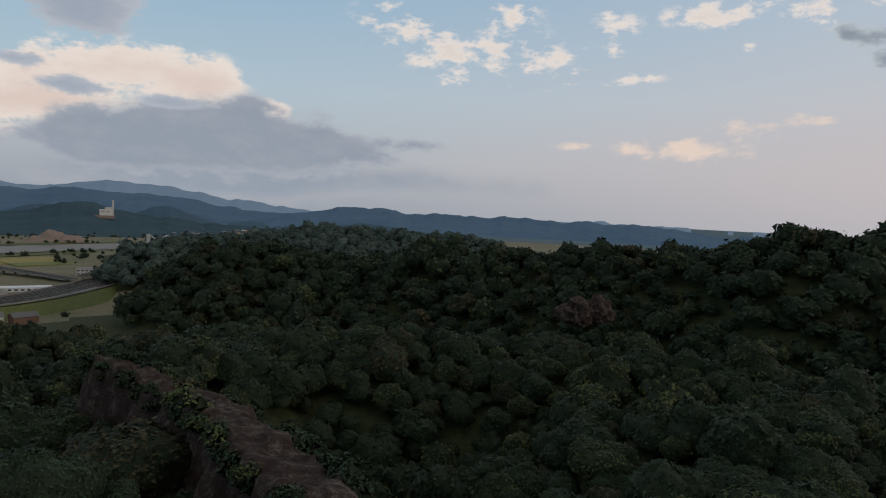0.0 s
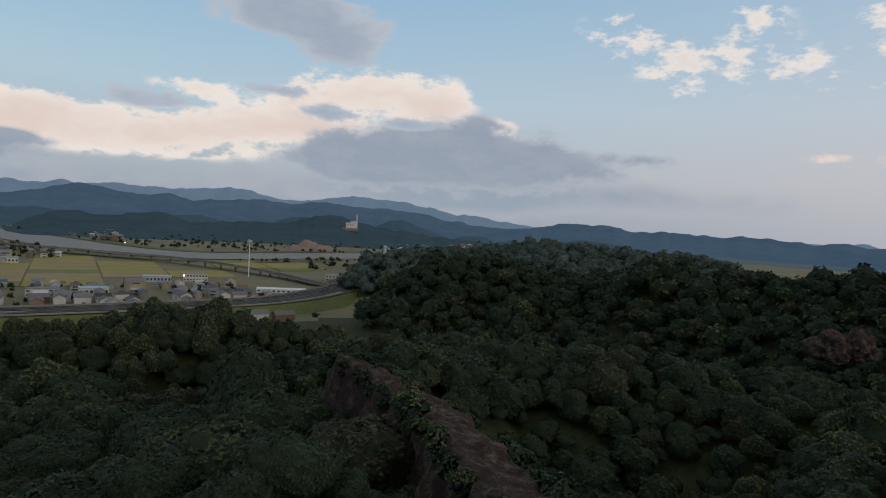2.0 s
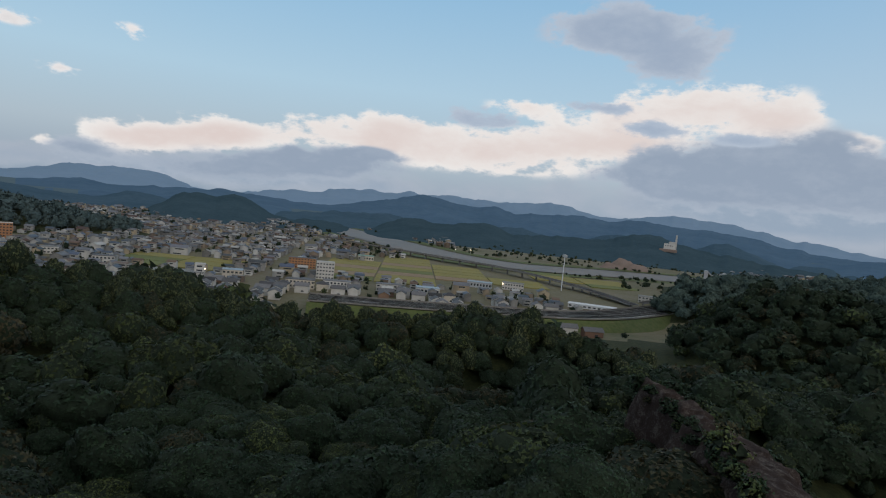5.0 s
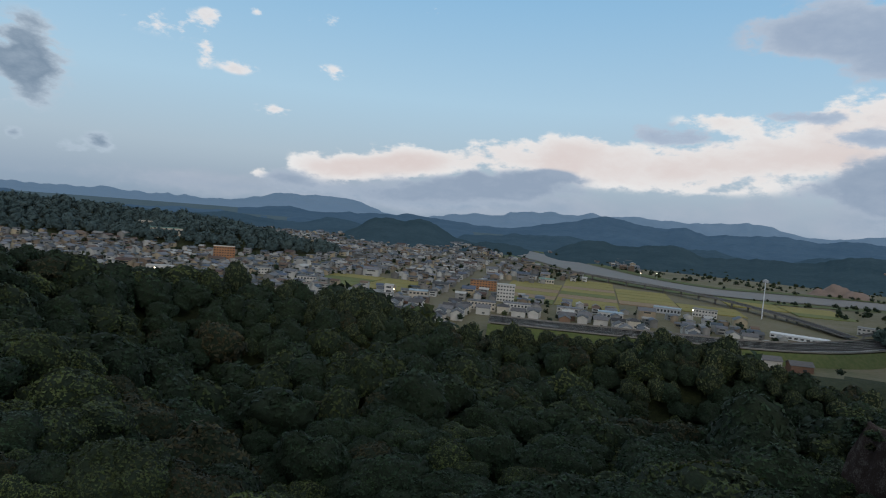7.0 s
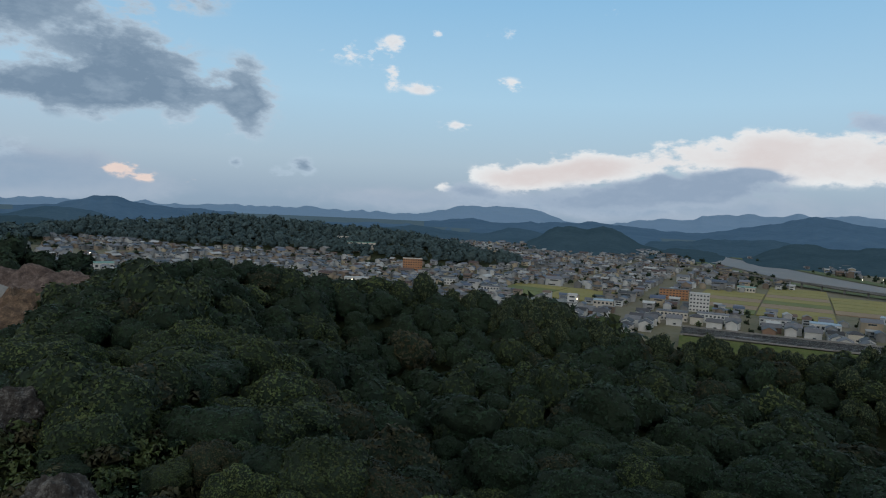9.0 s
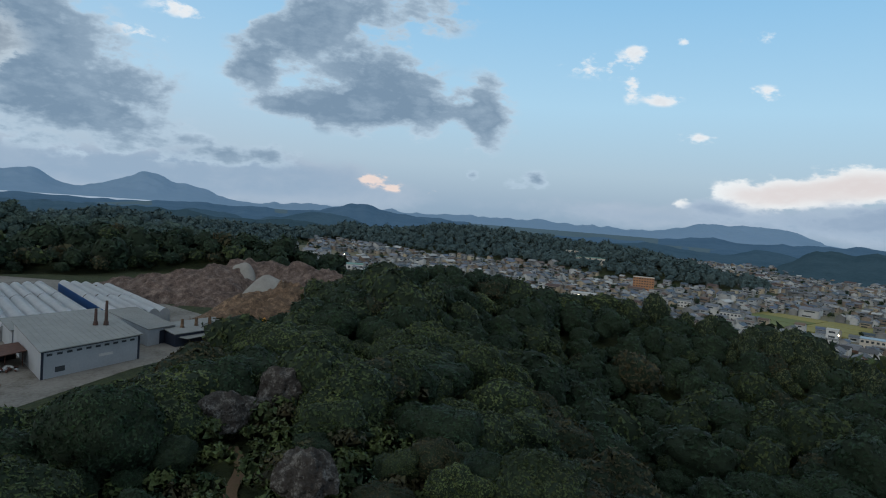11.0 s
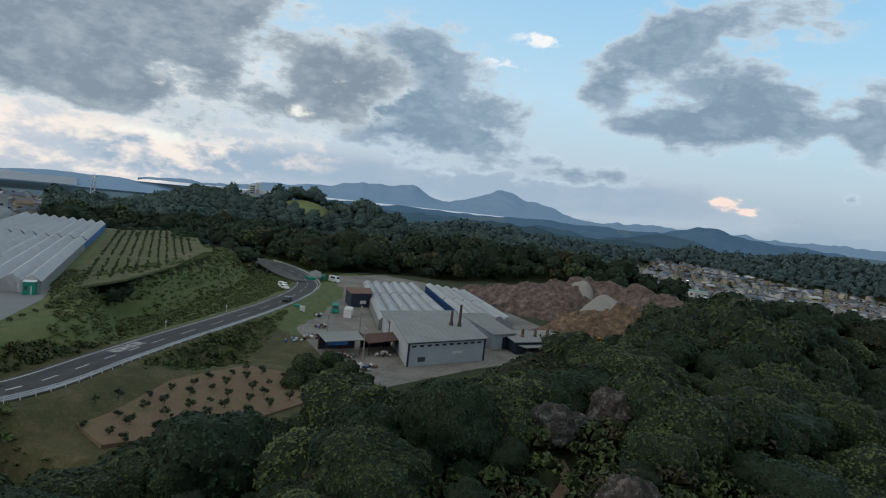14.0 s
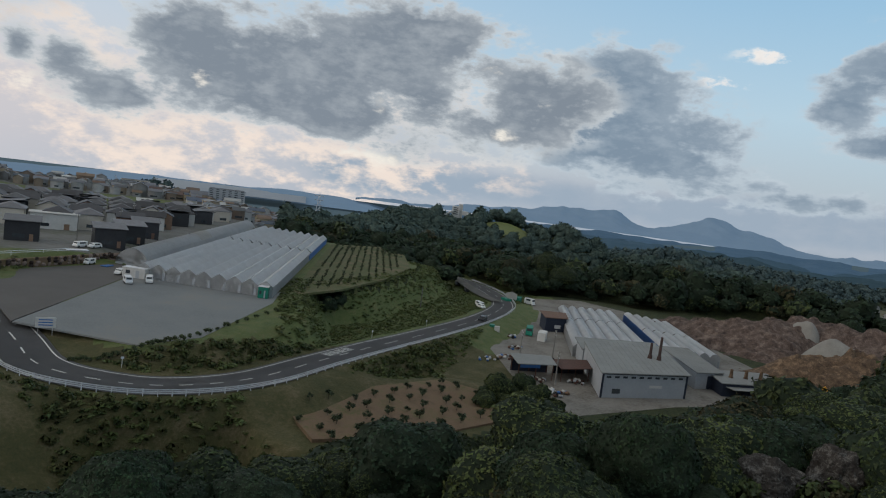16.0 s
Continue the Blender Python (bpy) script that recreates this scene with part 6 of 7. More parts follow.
def outcrop():
    """One long bare slab of rock down the spur, rounded and ledged, with a ragged rim."""
    n, k = 110, 36
    verts = []
    for i in range(n):
        t = i / (n - 1)
        yaw = 7.4 - 18.4 * t
        d = np.interp(yaw, [-11, -9.6, -6.8, -3.9, -1.2, 2.6, 6.5, 7.5], [42.5, 45, 51, 59, 69, 82, 92, 95])
        up = np.interp(yaw, [-11, -9.6, -3.9, -.5, 2.6, 6.5, 7.5], [-25.2, -23.6, -18.7, -16.3, -14.8, -12.8, -12.4])
        x, y, _ = at_yaw(yaw + .5, d)
        z = EYE[2] + d * math.tan(radians(up))
        half = (2.6 + 2.2 * math.sin(math.pi * min(1, t * 1.05)) ** .7) * (1 + .55 * noise.noise(Vector((t * 7, 1, 0))))
        for j in range(k):
            u = 2 * j / (k - 1) - 1
            p = Vector((x + u * half * 1.5, y - u * half * .5, 0))
            plate = noise.voronoi(Vector((p.x * .25, p.y * .19, 2.5)))[1][0]
            top = z - .6 - .8 * u + .8 * noise.noise(plate * 3.7) + .5 * noise.fractal(Vector((p.x * .3, p.y * .3, 3)), .9, 2.0, 4)
            f = max(0.0, (abs(u) + .18 * noise.noise(Vector((p.x * .5, p.y * .5, 9))) - .48) / .52)
            low = min(ground_z(p.x, p.y) - .5, top)
            f = min(1, f) ** 1.4
            verts.append((p.x, p.y, top * (1 - f) + low * f))
            if .15 < f < .95 and (i * 7 + j * 3) % 7 == 0:
                RIM.append((p.x, p.y, top * (1 - f) + low * f - .6))
    i, j = np.meshgrid(np.arange(n - 1), np.arange(k - 1), indexing="ij")
    f = np.stack([i * k + j, i * k + j + 1, (i + 1) * k + j + 1, (i + 1) * k + j], -1).reshape(-1, 4)
    tagged(new("rock_outcrop", mesh_np("rock_outcrop", np.array(verts), f, M["rock"], False)), "long smooth dark reddish-brown rock slab between the trees", "rock")


outcrop()
rim = np.array(RIM).T
forest("rock_scrub", (rim[0], rim[1], rim[2]), [crown_arrays(180, .12, 5, 130 + s, .8) for s in range(4)], 1.35, M["leaf"], "scrub crowding the rims of the rock slab")
for yaw, d, size, tr, sd, up in ((88.9, 45, (2.3, 2.1, 1.9), 20, 11, -21.3), (91.6, 66, (2.4, 2.2, 2.5), 60, 12, -14.7), (96.4, 60, (2.4, 2.4, 2.0), 0, 13, -16.8), (94.6, 63, (2.4, 2.0, 1.4), 40, 14, -17.0), (82.0, 80, (1.8, 1.8, 1.6), 0, 15, -14.0)):
    x, y, _ = at_yaw(yaw, d)
    rock("boulder", (x, y, EYE[2] + d * math.tan(radians(up)) - size[2] * .92), size, tr, sd, "lichen-spotted grey-brown boulder on the wooded crest", detail=5, rugged=.24)
for yaw, d, up, size, sd in ((-31.2, 250, -8.0, (9, 6, 6), 21), (-32.8, 252, -7.6, (5, 5, 6), 22)):
    x, y, _ = at_yaw(yaw, d)
    rock("cliff", (x, y, EYE[2] + d * math.tan(radians(up)) - size[2] * .55), size, -yaw, sd, "dark weathered cliff face on the wooded slope", rugged=.35)


def footpath():
    pts = []
    for x, y in ((-37, -2.6), (-42, -3.8), (-46, -3.4), (-50, -4.6), (-54, -4.2), (-58, -5.4)):
        pts.append((x, y, ground_z(x, y) + .35))
    tagged(link(strip_bm(*ribbon(pts, 1.0, 0, .1, step=1.0)), "footpath", M["dirt"]), "narrow trodden path of brown soil on the crest", "footpath", kind="structure")


footpath()


# ---- saplings, shrubs and bamboo ----
def small_tree_kind(name, r, trunk_h, leaves, leaf, mat, seed, label, category, group):
    v, f, k = crown_arrays(leaves, leaf, 5, seed, .95)
    v = v * r
    v[:, 2] += trunk_h + r * .45
    t = thing(name, Matrix(), label, category, group)
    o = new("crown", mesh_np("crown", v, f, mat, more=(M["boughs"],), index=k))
    o.parent = t
    if trunk_h > .1:
        part("trunk", tube(bmesh.new(), (0, 0, -.3), (0, 0, trunk_h + r * .4), .07, .05, 6), M["bark"], t)
    return t


def plant_many(kind, places):
    r = random.Random(3)
    for i, (x, y, z) in enumerate(places):
        s = r.uniform(.7, 1.25)
        m = pose(x, y, z, 0, 0, r.uniform(0, 360))
        ob = kind if i == 0 else copy_thing(kind, m)
        ob.matrix_basis = m @ Matrix.Diagonal((s, s, s, 1))


# upper orchard beside the large greenhouse
sheet("upper_orchard_soil", [(-117, -128, 44), (-234, -229, 44), (-262, -222, 44), (-250, -196, 44), (-212, -162, 44), (-172, -142, 44), (-140, -131, 44)], M["orchard_soil"], "strips of brown soil and thin grass between orchard rows", "orchard", lift=.10, thick=.6)


def upper_orchard():
    r = random.Random(12)
    poly = [(-119, -130), (-234, -227), (-258, -220), (-248, -198), (-211, -165), (-172, -145), (-140, -134)]

    def inside(x, y):
        c = False
        for (ax, ay), (bx, by) in zip(poly, poly[1:] + poly[:1]):
            if (ay > y) != (by > y) and x < (bx - ax) * (y - ay) / (by - ay) + ax:
                c = not c
        return c
    out = []
    for i in range(0, 70):
        for j in range(0, 26):
            u, v = 3 + i * 3.0, 3 + j * 3.7
            x, y = -116 - .757 * u - .653 * v * .75, -126 - .653 * u + .757 * v * .75
            if abs(u - 62) < 4:
                continue
            if inside(x, y):
                out.append((x + r.uniform(-.3, .3), y + r.uniform(-.3, .3), 44.1))
    return out


rows = upper_orchard()
kind = small_tree_kind("orchard_tree", .48, .30, 160, .15, M["sapling"], 71, "young orchard tree in a row beside the greenhouse", "tree", "young orchard trees")
plant_many(kind, rows[:280])
rest = np.array(rows[280:])
forest("orchard_rows", (rest[:, 0], rest[:, 1], rest[:, 2] - .3), [crown_arrays(70, .22, 3, 77 + s, .95) for s in range(3)], .62, M["sapling"], "farther rows of young orchard trees", species=(0,), core=False)


def lower_orchard():
    r = random.Random(14)
    out = []
    for i in range(9):
        for j in range(6):
            u, v = i * 5.0, j * 4.2
            x, y = -70 - u * .98 + v * .1, -75 + u * .08 + v + r.uniform(-.6, .6)
            if math.hypot(x + 90, (y + 66) * 1.7) < 22:
                out.append((x + r.uniform(-.7, .7), y, max(ground_z(x, y), 37.4 - (x + 80) * -.02) + .2))
    return out


kind = small_tree_kind("citrus_tree", .85, .4, 220, .13, M["sapling"], 72, "small dark citrus tree on bare reddish soil", "tree", "small citrus trees")
plant_many(kind, lower_orchard())


def shrub_row():
    line = [(-50, -101, 44), (-60, -99, 44), (-74, -102, 44), (-107, -116, 44), (-153, -135, 44), (-197, -150, 44), (-222, -165, 44)]
    l, r = ribbon(line, .1, 0, 0, step=3.4)
    return [(p[0], p[1], max(ground_z(p[0], p[1]), 42) - .05) for p in l]


kind = small_tree_kind("shrub", .75, .0, 220, .13, M["shrub"], 73, "rounded grey-green shrub along the top of the bank", "shrub", "shrubs along the bank")
plant_many(kind, shrub_row())

protos_bamboo = [canopy_arrays(14, 8, 90 + s, 1.3, 7, 30, 420, .085) for s in range(4)]


def bamboo_places():
    out = []
    for yaw, d, n, spread in ((46, 205, 60, 14), (52, 200, 46, 12), (37, 200, 30, 12), (19.5, 198, 46, 12), (26, 190, 24, 9)):
        for _ in range(n):
            x, y, _z = at_yaw(yaw + rng.normal() * spread * .35, d + rng.normal() * 9)
            out.append((x, y))
    xs, ys = np.array(out).T
    return xs, ys, height(xs, ys) + 1.4


forest("bamboo_grove", bamboo_places(), protos_bamboo, 2.9, M["bamboo"], "feathery yellow-green bamboo grove at the forest edge", species=(0,))
big = np.array([at_yaw(a, d)[:2] for a, d in ((117.5, 318), (118.6, 312), (116.4, 322), (119.4, 322), (115.6, 330), (117.0, 306), (118.0, 330), (114.6, 335), (114.0, 322), (116.0, 312), (119.0, 334))])
forest("tree_clump", (big[:, 0], big[:, 1], height(big[:, 0], big[:, 1])), protos_near[:4], 6.4, M["leaf"], "clump of big dark trees behind the yard")
# weeds and bushes on banks and below the road
wx, wy = rng.uniform(-175, -38, 7000), rng.uniform(-104, -44, 7000)
dr, _ = near_line(wx, wy, ROAD)
d1, _ = near_line(wx, wy, PADS[8][0])
d2, _ = near_line(wx, wy, PADS[5][0])
keep = (dr > 6.5) & (dr < 34) & (d1 > 17) & (d2 > 34) & (wy > -98)
forest("weed_bank", (wx[keep], wy[keep], height(wx[keep], wy[keep]) - .55), [crown_arrays(26, .36, 1, 150 + s, .8) for s in range(5)], .6, M["weed_leaf"], "tangled weeds and bushes on the bank below the road", species=(0, 2, 4), core=False)
wx, wy = rng.uniform(-268, -44, 36000), rng.uniform(-178, -46, 36000)
dr, _ = near_line(wx, wy, ROAD)
hh = height(wx, wy)
keep = (dr > 6.2) & (dr < 62) & ~on_forest(wx, wy)[0]
for line, w, soft in PADS[4:]:
    keep &= near_line(wx, wy, line)[0] > (w - 6 if w in (22, 27) else w + .5)
keep &= near_line(wx, wy, [(-222, -126, 0), (-248, -160, 0), (-285, -205, 0)])[0] > 4
forest("grass_bank", (wx[keep], wy[keep], hh[keep] - .88), [crown_arrays(20, .40, 1, 140 + s, .55) for s in range(4)], .60, M["grass"], "rough grass tufts on the banks along the road", species=(0, 0, 0, 4), core=False)


# bushes between the lower orchard and the yard
bx, by = -113 + rng.normal(0, 3.6, 26), -55 + rng.normal(0, 4.2, 26)
forest("bush_clump", (bx, by, height(bx, by) - 1.6), protos_near[:5], 1.9, M["leaf_light"], "thick green bushes and bamboo beside the yard", species=(0, 2, 4))
for k, (x, y, n, sp, label) in enumerate(((-128, -70, 9, 2.2, "crates and drums stacked beside the yard road"), (-150, -80, 14, 3.5, "pallets and scrap timber along the yard"), (-163, -84, 12, 3.0, "heap of boxes beside the lorry"), (-133, -56, 12, 2.6, "loose sacks and boards before the workshop"), (-157, -47, 10, 2.4, "rusted drums behind the workshop"), (-176, -92, 10, 3.0, "stacked crates near the greenhouses"))):
    lumps("scrap_heap", n, (x, y, 35.05), sp, .9, [M["rust"], M["wall_white"], M["metal_wall"], M["black"], M["blue_sheet"], M["wall_brown"]], label, "scrap")


# ---- vehicles, cabins, signs ----
def vehicle(at, turn, paint, label, length=4.2, width=1.7, tall=1.5, van=False, category="car"):
    g = thing("van" if van else "car", pose(*at, 0, 0, turn), label, category, "parked vehicles")
    hl, bon = length / 2, (.12 if van else .28)
    prof = [(-hl, .25), (hl, .25), (hl, .75), (hl - length * bon * .5, .85), (hl - length * bon, tall), (-hl + (.1 if van else .6), tall), (-hl, .85)]
    bm = bmesh.new()
    for s in (-1, 1):
        bm.faces.new([bm.verts.new((x, s * width / 2 * (.9 if z > 1.2 else 1), z)) for x, z in prof][::s])
    bm.verts.ensure_lookup_table()
    n = len(prof)
    for i in range(n):
        j = (i + 1) % n
        bm.faces.new((bm.verts[i], bm.verts[j], bm.verts[n + j], bm.verts[n + i]))
    bmesh.ops.recalc_face_normals(bm, faces=bm.faces[:])
    bmesh.ops.bevel(bm, geom=bm.edges[:], offset=.06, segments=1, affect="EDGES")
    part("body", bm, paint, g)
    for s in (-1, 1):
        part("side_window", box(bmesh.new(), (length * .5, .03, tall * .28), (-.1, s * (width / 2 * .97), tall * .62), 0, .01), M["glass"], g)
    part("windscreen", box(bmesh.new(), (.05, width * .74, tall * .3), (hl - length * bon * .72, 0, tall * .6)), M["glass"], g)
    for x in (-hl * .62, hl * .62):
        for s in (-1, 1):
            w = part("wheel", tube(bmesh.new(), (x, s * (width / 2 - .2), .3), (x, s * (width / 2 + .02), .3), .31, sides=12), M["black"], g)
    return g


vehicle((-91, -163, 44.07), 40, M["white_car"], "white hatchback parked beside the greenhouse", 3.6, 1.6, 1.5)
vehicle((-86.5, -151, 44.07), 70, M["film"], "silver minivan parked on the gravel lot", 3.8, 1.65, 1.8, True)
vehicle((-92, -151, 44.07), 60, M["white_car"], "white minivan parked on the gravel lot", 3.8, 1.65, 1.75, True)
g = vehicle((-91, -178.5, 44.07), 30, M["white_car"], "small white pickup truck on the dark lot", 3.4, 1.5, 1.6, True, "truck")
vehicle((-95.5, -193.5, 46.55), 20, M["white_car"], "white minivan parked above the stone wall", 4.2, 1.7, 1.7, True)
vehicle((-99, -192, 46.55), 20, M["white_car"], "white car parked above the stone wall", 4.0, 1.7, 1.5)
vehicle((-180, -106.0, 37.05), 12, M["dark_car"], "dark car driving on the curving road", 4.4, 1.75, 1.5)
vehicle((-206, -123.5, ground_z(-206, -123.5) + .05), 60, M["white_car"], "white van parked beside the road", 4.4, 1.7, 1.8, True)
vehicle((-203, -121, ground_z(-203, -121) + .05), 60, M["white_car"], "white car parked beside the road", 4.3, 1.7, 1.5)
for k in range(3):
    x, y = -236 - k * 9, -149 - k * 11
    vehicle((x, y, ground_z(x, y) + .1), 45, M["dark_car"], "dark car parked on the side road", 4.2, 1.7, 1.5)
vehicle((-186, -92, 35.05), 25, M["green_paint"], "green lorry parked in the factory yard", 6.0, 2.2, 2.6, True, "lorry")
vehicle((-243, -122, 35.05), 80, M["white_car"], "white lorry cab at the far yard", 4.5, 2.1, 2.6, True, "lorry")


def cabin(at, turn, size, mat, label):
    g = thing("site_cabin", pose(*at, 0, 0, turn), label, "cabin", "site cabins")
    w, d, h = size
    part("wall", box(bmesh.new(), size, (0, 0, 0), 0, .04), mat, g)
    part("roof", box(bmesh.new(), (w + .2, d + .2, .12), (0, 0, h), 0, .03), M["film"], g)
    part("window", wall_panel(bmesh.new(), (-w / 2, -d / 2, 0), (w / 2, -d / 2, 0), .15, .35, 1.0, 1.9), M["glass"], g)
    part("door", wall_panel(bmesh.new(), (-w / 2, -d / 2, 0), (w / 2, -d / 2, 0), .6, .75, .05, 2.0), M["metal_wall"], g)


cabin((-92.5, -158, 44.07), 120, (6.0, 2.4, 2.5), M["wall_white"], "pale site cabin beside the greenhouse")
cabin((-92, -188, 44.07), 165, (5.4, 2.4, 2.5), M["wall_white"], "white site cabin before the stone wall")
cabin((-108, -127, 44.1), 130, (2.4, 2.2, 2.8), M["green_paint"], "bright green site cabin at the greenhouse corner")
bm = box(bmesh.new(), (3.2, 1.8, .25), (0, 0, 0), 0, .1)
ob = link(bm, "tarpaulin", M["blue_sheet"])
ob.matrix_basis = pose(-94, -175, 44.07, 0, 0, 25)
tagged(ob, "pale blue tarpaulin spread over goods on the lot", "tarpaulin")


def sign_board(at, turn, w, h, z, label, mat="wall_white"):
    g = thing("sign_board", pose(*at, 0, 0, turn), label, "sign")
    for s in (-.35, .35):
        part("post", tube(bmesh.new(), (s * w, 0, -.5), (s * w, 0, z + h * .6), .06, sides=6), M["steel"], g)
    board = part("board", box(bmesh.new(), (w, .12, h), (0, 0, z), 0, .03), M[mat], g)
    for k in range(3):
        part("text_bar", box(bmesh.new(), (w * .7, .02, h * .1), (0, -.075, z + h * (.22 + .25 * k))), M["blue_sheet"], board)


sign_board((-52, -114.5, 43.6), 150, 3.0, 1.8, .8, "white sign board with blue bars at the lot corner")
g = thing("gate_sign", pose(-236, -127, 35.6, 0, 0, 110), "white house-shaped sign at the yard gate", "sign")
bm = bmesh.new()
f = bm.faces.new([bm.verts.new(p) for p in ((-2.3, 0, 1.2), (2.3, 0, 1.2), (2.3, 0, 3.4), (0, 0, 4.3), (-2.3, 0, 3.4))])
bmesh.ops.solidify(bm, geom=[f], thickness=.2)
part("board", bm, M["wall_white"], g)
for s in (-1.7, 1.7):
    part("post", tube(bmesh.new(), (s, .1, -1.0), (s, .1, 1.4), .1, sides=6), M["steel"], g)
for x, y in ((-55, -95.5), (-121, -101.5), (-150, -106.5)):
    g = thing("road_marker", pose(x, y, ground_z(x, y)), "slim white marker post beside the road", "marker post", "road markers")
    part("post", tube(bmesh.new(), (0, 0, -.3), (0, 0, 1.8), .05, sides=6), M["white_rail"], g)
    part("plate", box(bmesh.new(), (.5, .05, .35), (0, 0, 1.5)), M["white_rail"], g)
# side road down past the trees
side = [(-222, -126, 36.75), (-232, -141, 37.0), (-248, -160, 37.6), (-262, -180, 38.2), (-285, -205, 39)]
tagged(link(strip_bm(*ribbon(side, 5.0, 0, .15, step=3), thick=.5), "side_road", M["concrete"]), "pale concrete side road with parked cars", "road", kind="structure")


# ---- stone retaining wall ----
def stone_wall():
    w = thing("retaining_wall", Matrix(), "rough wall of brown field stones above the dark lot", "stone wall")
    line = [(-60, -166, 44), (-67, -173, 44), (-84, -178.5, 44), (-98, -183.5, 44), (-106, -184.5, 44), (-112, -190, 44)]
    l, r = ribbon(line, .9, 0, 0, step=1.0)
    bm = bmesh.new()
    for i in range(len(l) - 1):
        hull(bm, [Vector(l[i]), Vector(r[i]), Vector(r[i + 1]), Vector(l[i + 1])], 2.3)
    part("core", bm, M["dirt"], w)
    rr = random.Random(4)
    metas = []
    for s in range(4):
        bm = bmesh.new()
        bmesh.ops.create_icosphere(bm, subdivisions=2, radius=1)
        for v in bm.verts:
            v.co *= 1 + .25 * noise.noise(v.co * 1.7 + Vector((s * 3, 0, 0)))
        me = bpy.data.meshes.new("stone")
        bm.to_mesh(me)
        bm.free()
        me.materials.append(M["rock"] if s % 2 else M["quarry"])
        metas.append(me)
    for i in range(0, len(r) - 1):
        for z in (.45, 1.25, 2.0):
            if rr.random() < .15:
                continue
            o = new("stone", metas[rr.randrange(4)])
            o.parent = w
            side_of = r if np.hypot(*r[i][:2]) < np.hypot(*l[i][:2]) else l
            o.matrix_basis = pose(side_of[i][0] + rr.uniform(-.2, .2), side_of[i][1] + rr.uniform(-.2, .2), 44 + z + rr.uniform(-.15, .15), rr.uniform(0, 90), 0, rr.uniform(0, 180)) @ Matrix.Diagonal((rr.uniform(.45, .75), rr.uniform(.45, .7), rr.uniform(.35, .55), 1))


stone_wall()
# street behind the wall with a pale rail
l, r = ribbon([(-58, -176, 46.5), (-70, -180, 46.5), (-90, -186, 46.5)], .1, 0, 0, step=1.5)
g = thing("street_rail", Matrix(), "pale metal rail along the street above the wall", "guard rail")
for p in l[::2]:
    part("post", tube(bmesh.new(), (p[0], p[1], 46.0), (p[0], p[1], 47.3), .06, sides=6), M["white_rail"], g)
for z in (.5, .95):
    bm = bmesh.new()
    for a, b in zip(l[:-1:2], l[2::2]):
        tube(bm, (a[0], a[1], 46.3 + z), (b[0], b[1], 46.3 + z), .07, sides=5)
    part("rail", bm, M["white_rail"], g)
for x, y in ((-75, -196), (-98, -201), (-60, -205), (-128, -232), (-150, -262)):
    utility_pole((x, y, ground_z(x, y)), 9.0, "grey concrete utility pole among houses", 1.6, 20)

# garden trees and groves between the houses of the town
tx, ty = [], []
for _ in range(6500):
    x, y, _z = at_yaw(rng.uniform(-12, 94), 1000 * rng.uniform(.16, 2.2) ** .5)
    if noise.noise(Vector((x * .012, y * .012, 7.0))) > -.05 and not open_field(x, y):
        tx.append(x)
        ty.append(y)
tx, ty = np.array(tx), np.array(ty)
th = height(tx, ty)
ok = (th < 4) & (near_line(tx, ty, EXPRESSWAY)[0] > 26) & (near_line(tx, ty, RIVER)[0] > 60)
for sx, sy, sr in SPECIAL:
    ok &= np.hypot(tx - sx, ty - sy) > sr
forest("town_trees", (tx[ok], ty[ok], th[ok] - 1.2), protos_distant, 2.6, M["leaf_far"], "dark garden trees and groves scattered through the town")

# ---- far landmarks ----
tagged(link(strip_bm([at_yaw(a, 2500, -20) for a in range(137, 150, 1)], [at_yaw(a, 3600, -20) for a in range(137, 150, 1)]), "sea", M["sea"]), "pale calm sea beyond the housing", "sea", kind="structure")


def tower_block(yaw, up, d, w, h, label, mat="wall_white", rows=6, cols=6):
    x, y, _ = at_yaw(yaw, d)
    z = EYE[2] + d * math.tan(radians(up))
    g = thing("tower_block", pose(x, y, min(z, ground_z(x, y)), 0, 0, yaw), label, "building")
    hh = z + h - min(z, ground_z(x, y))
    part("wall", box(bmesh.new(), (w, w * .5, hh)), M[mat], g)
    part("roof", box(bmesh.new(), (w * .96, w * .46, .5), (0, 0, hh), 0, .1), M["roof_grey"], g)
    for i in range(rows):
        for j in range(cols):
            part("window", wall_panel(bmesh.new(), (-w / 2, -w / 4, hh - h), (w / 2, -w / 4, hh - h), (j + .25) / cols, (j + .75) / cols, h * (i + .3) / rows, h * (i + .7) / rows), M["glass"], g)
    return g


tower_block(143.4, -2.75, 880, 44, 14, "grey slab apartment building before the sea", "metal_wall")
tower_block(150.3, -2.7, 820, 30, 11, "pale apartment building on the upland", "wall_beige", rows=4)


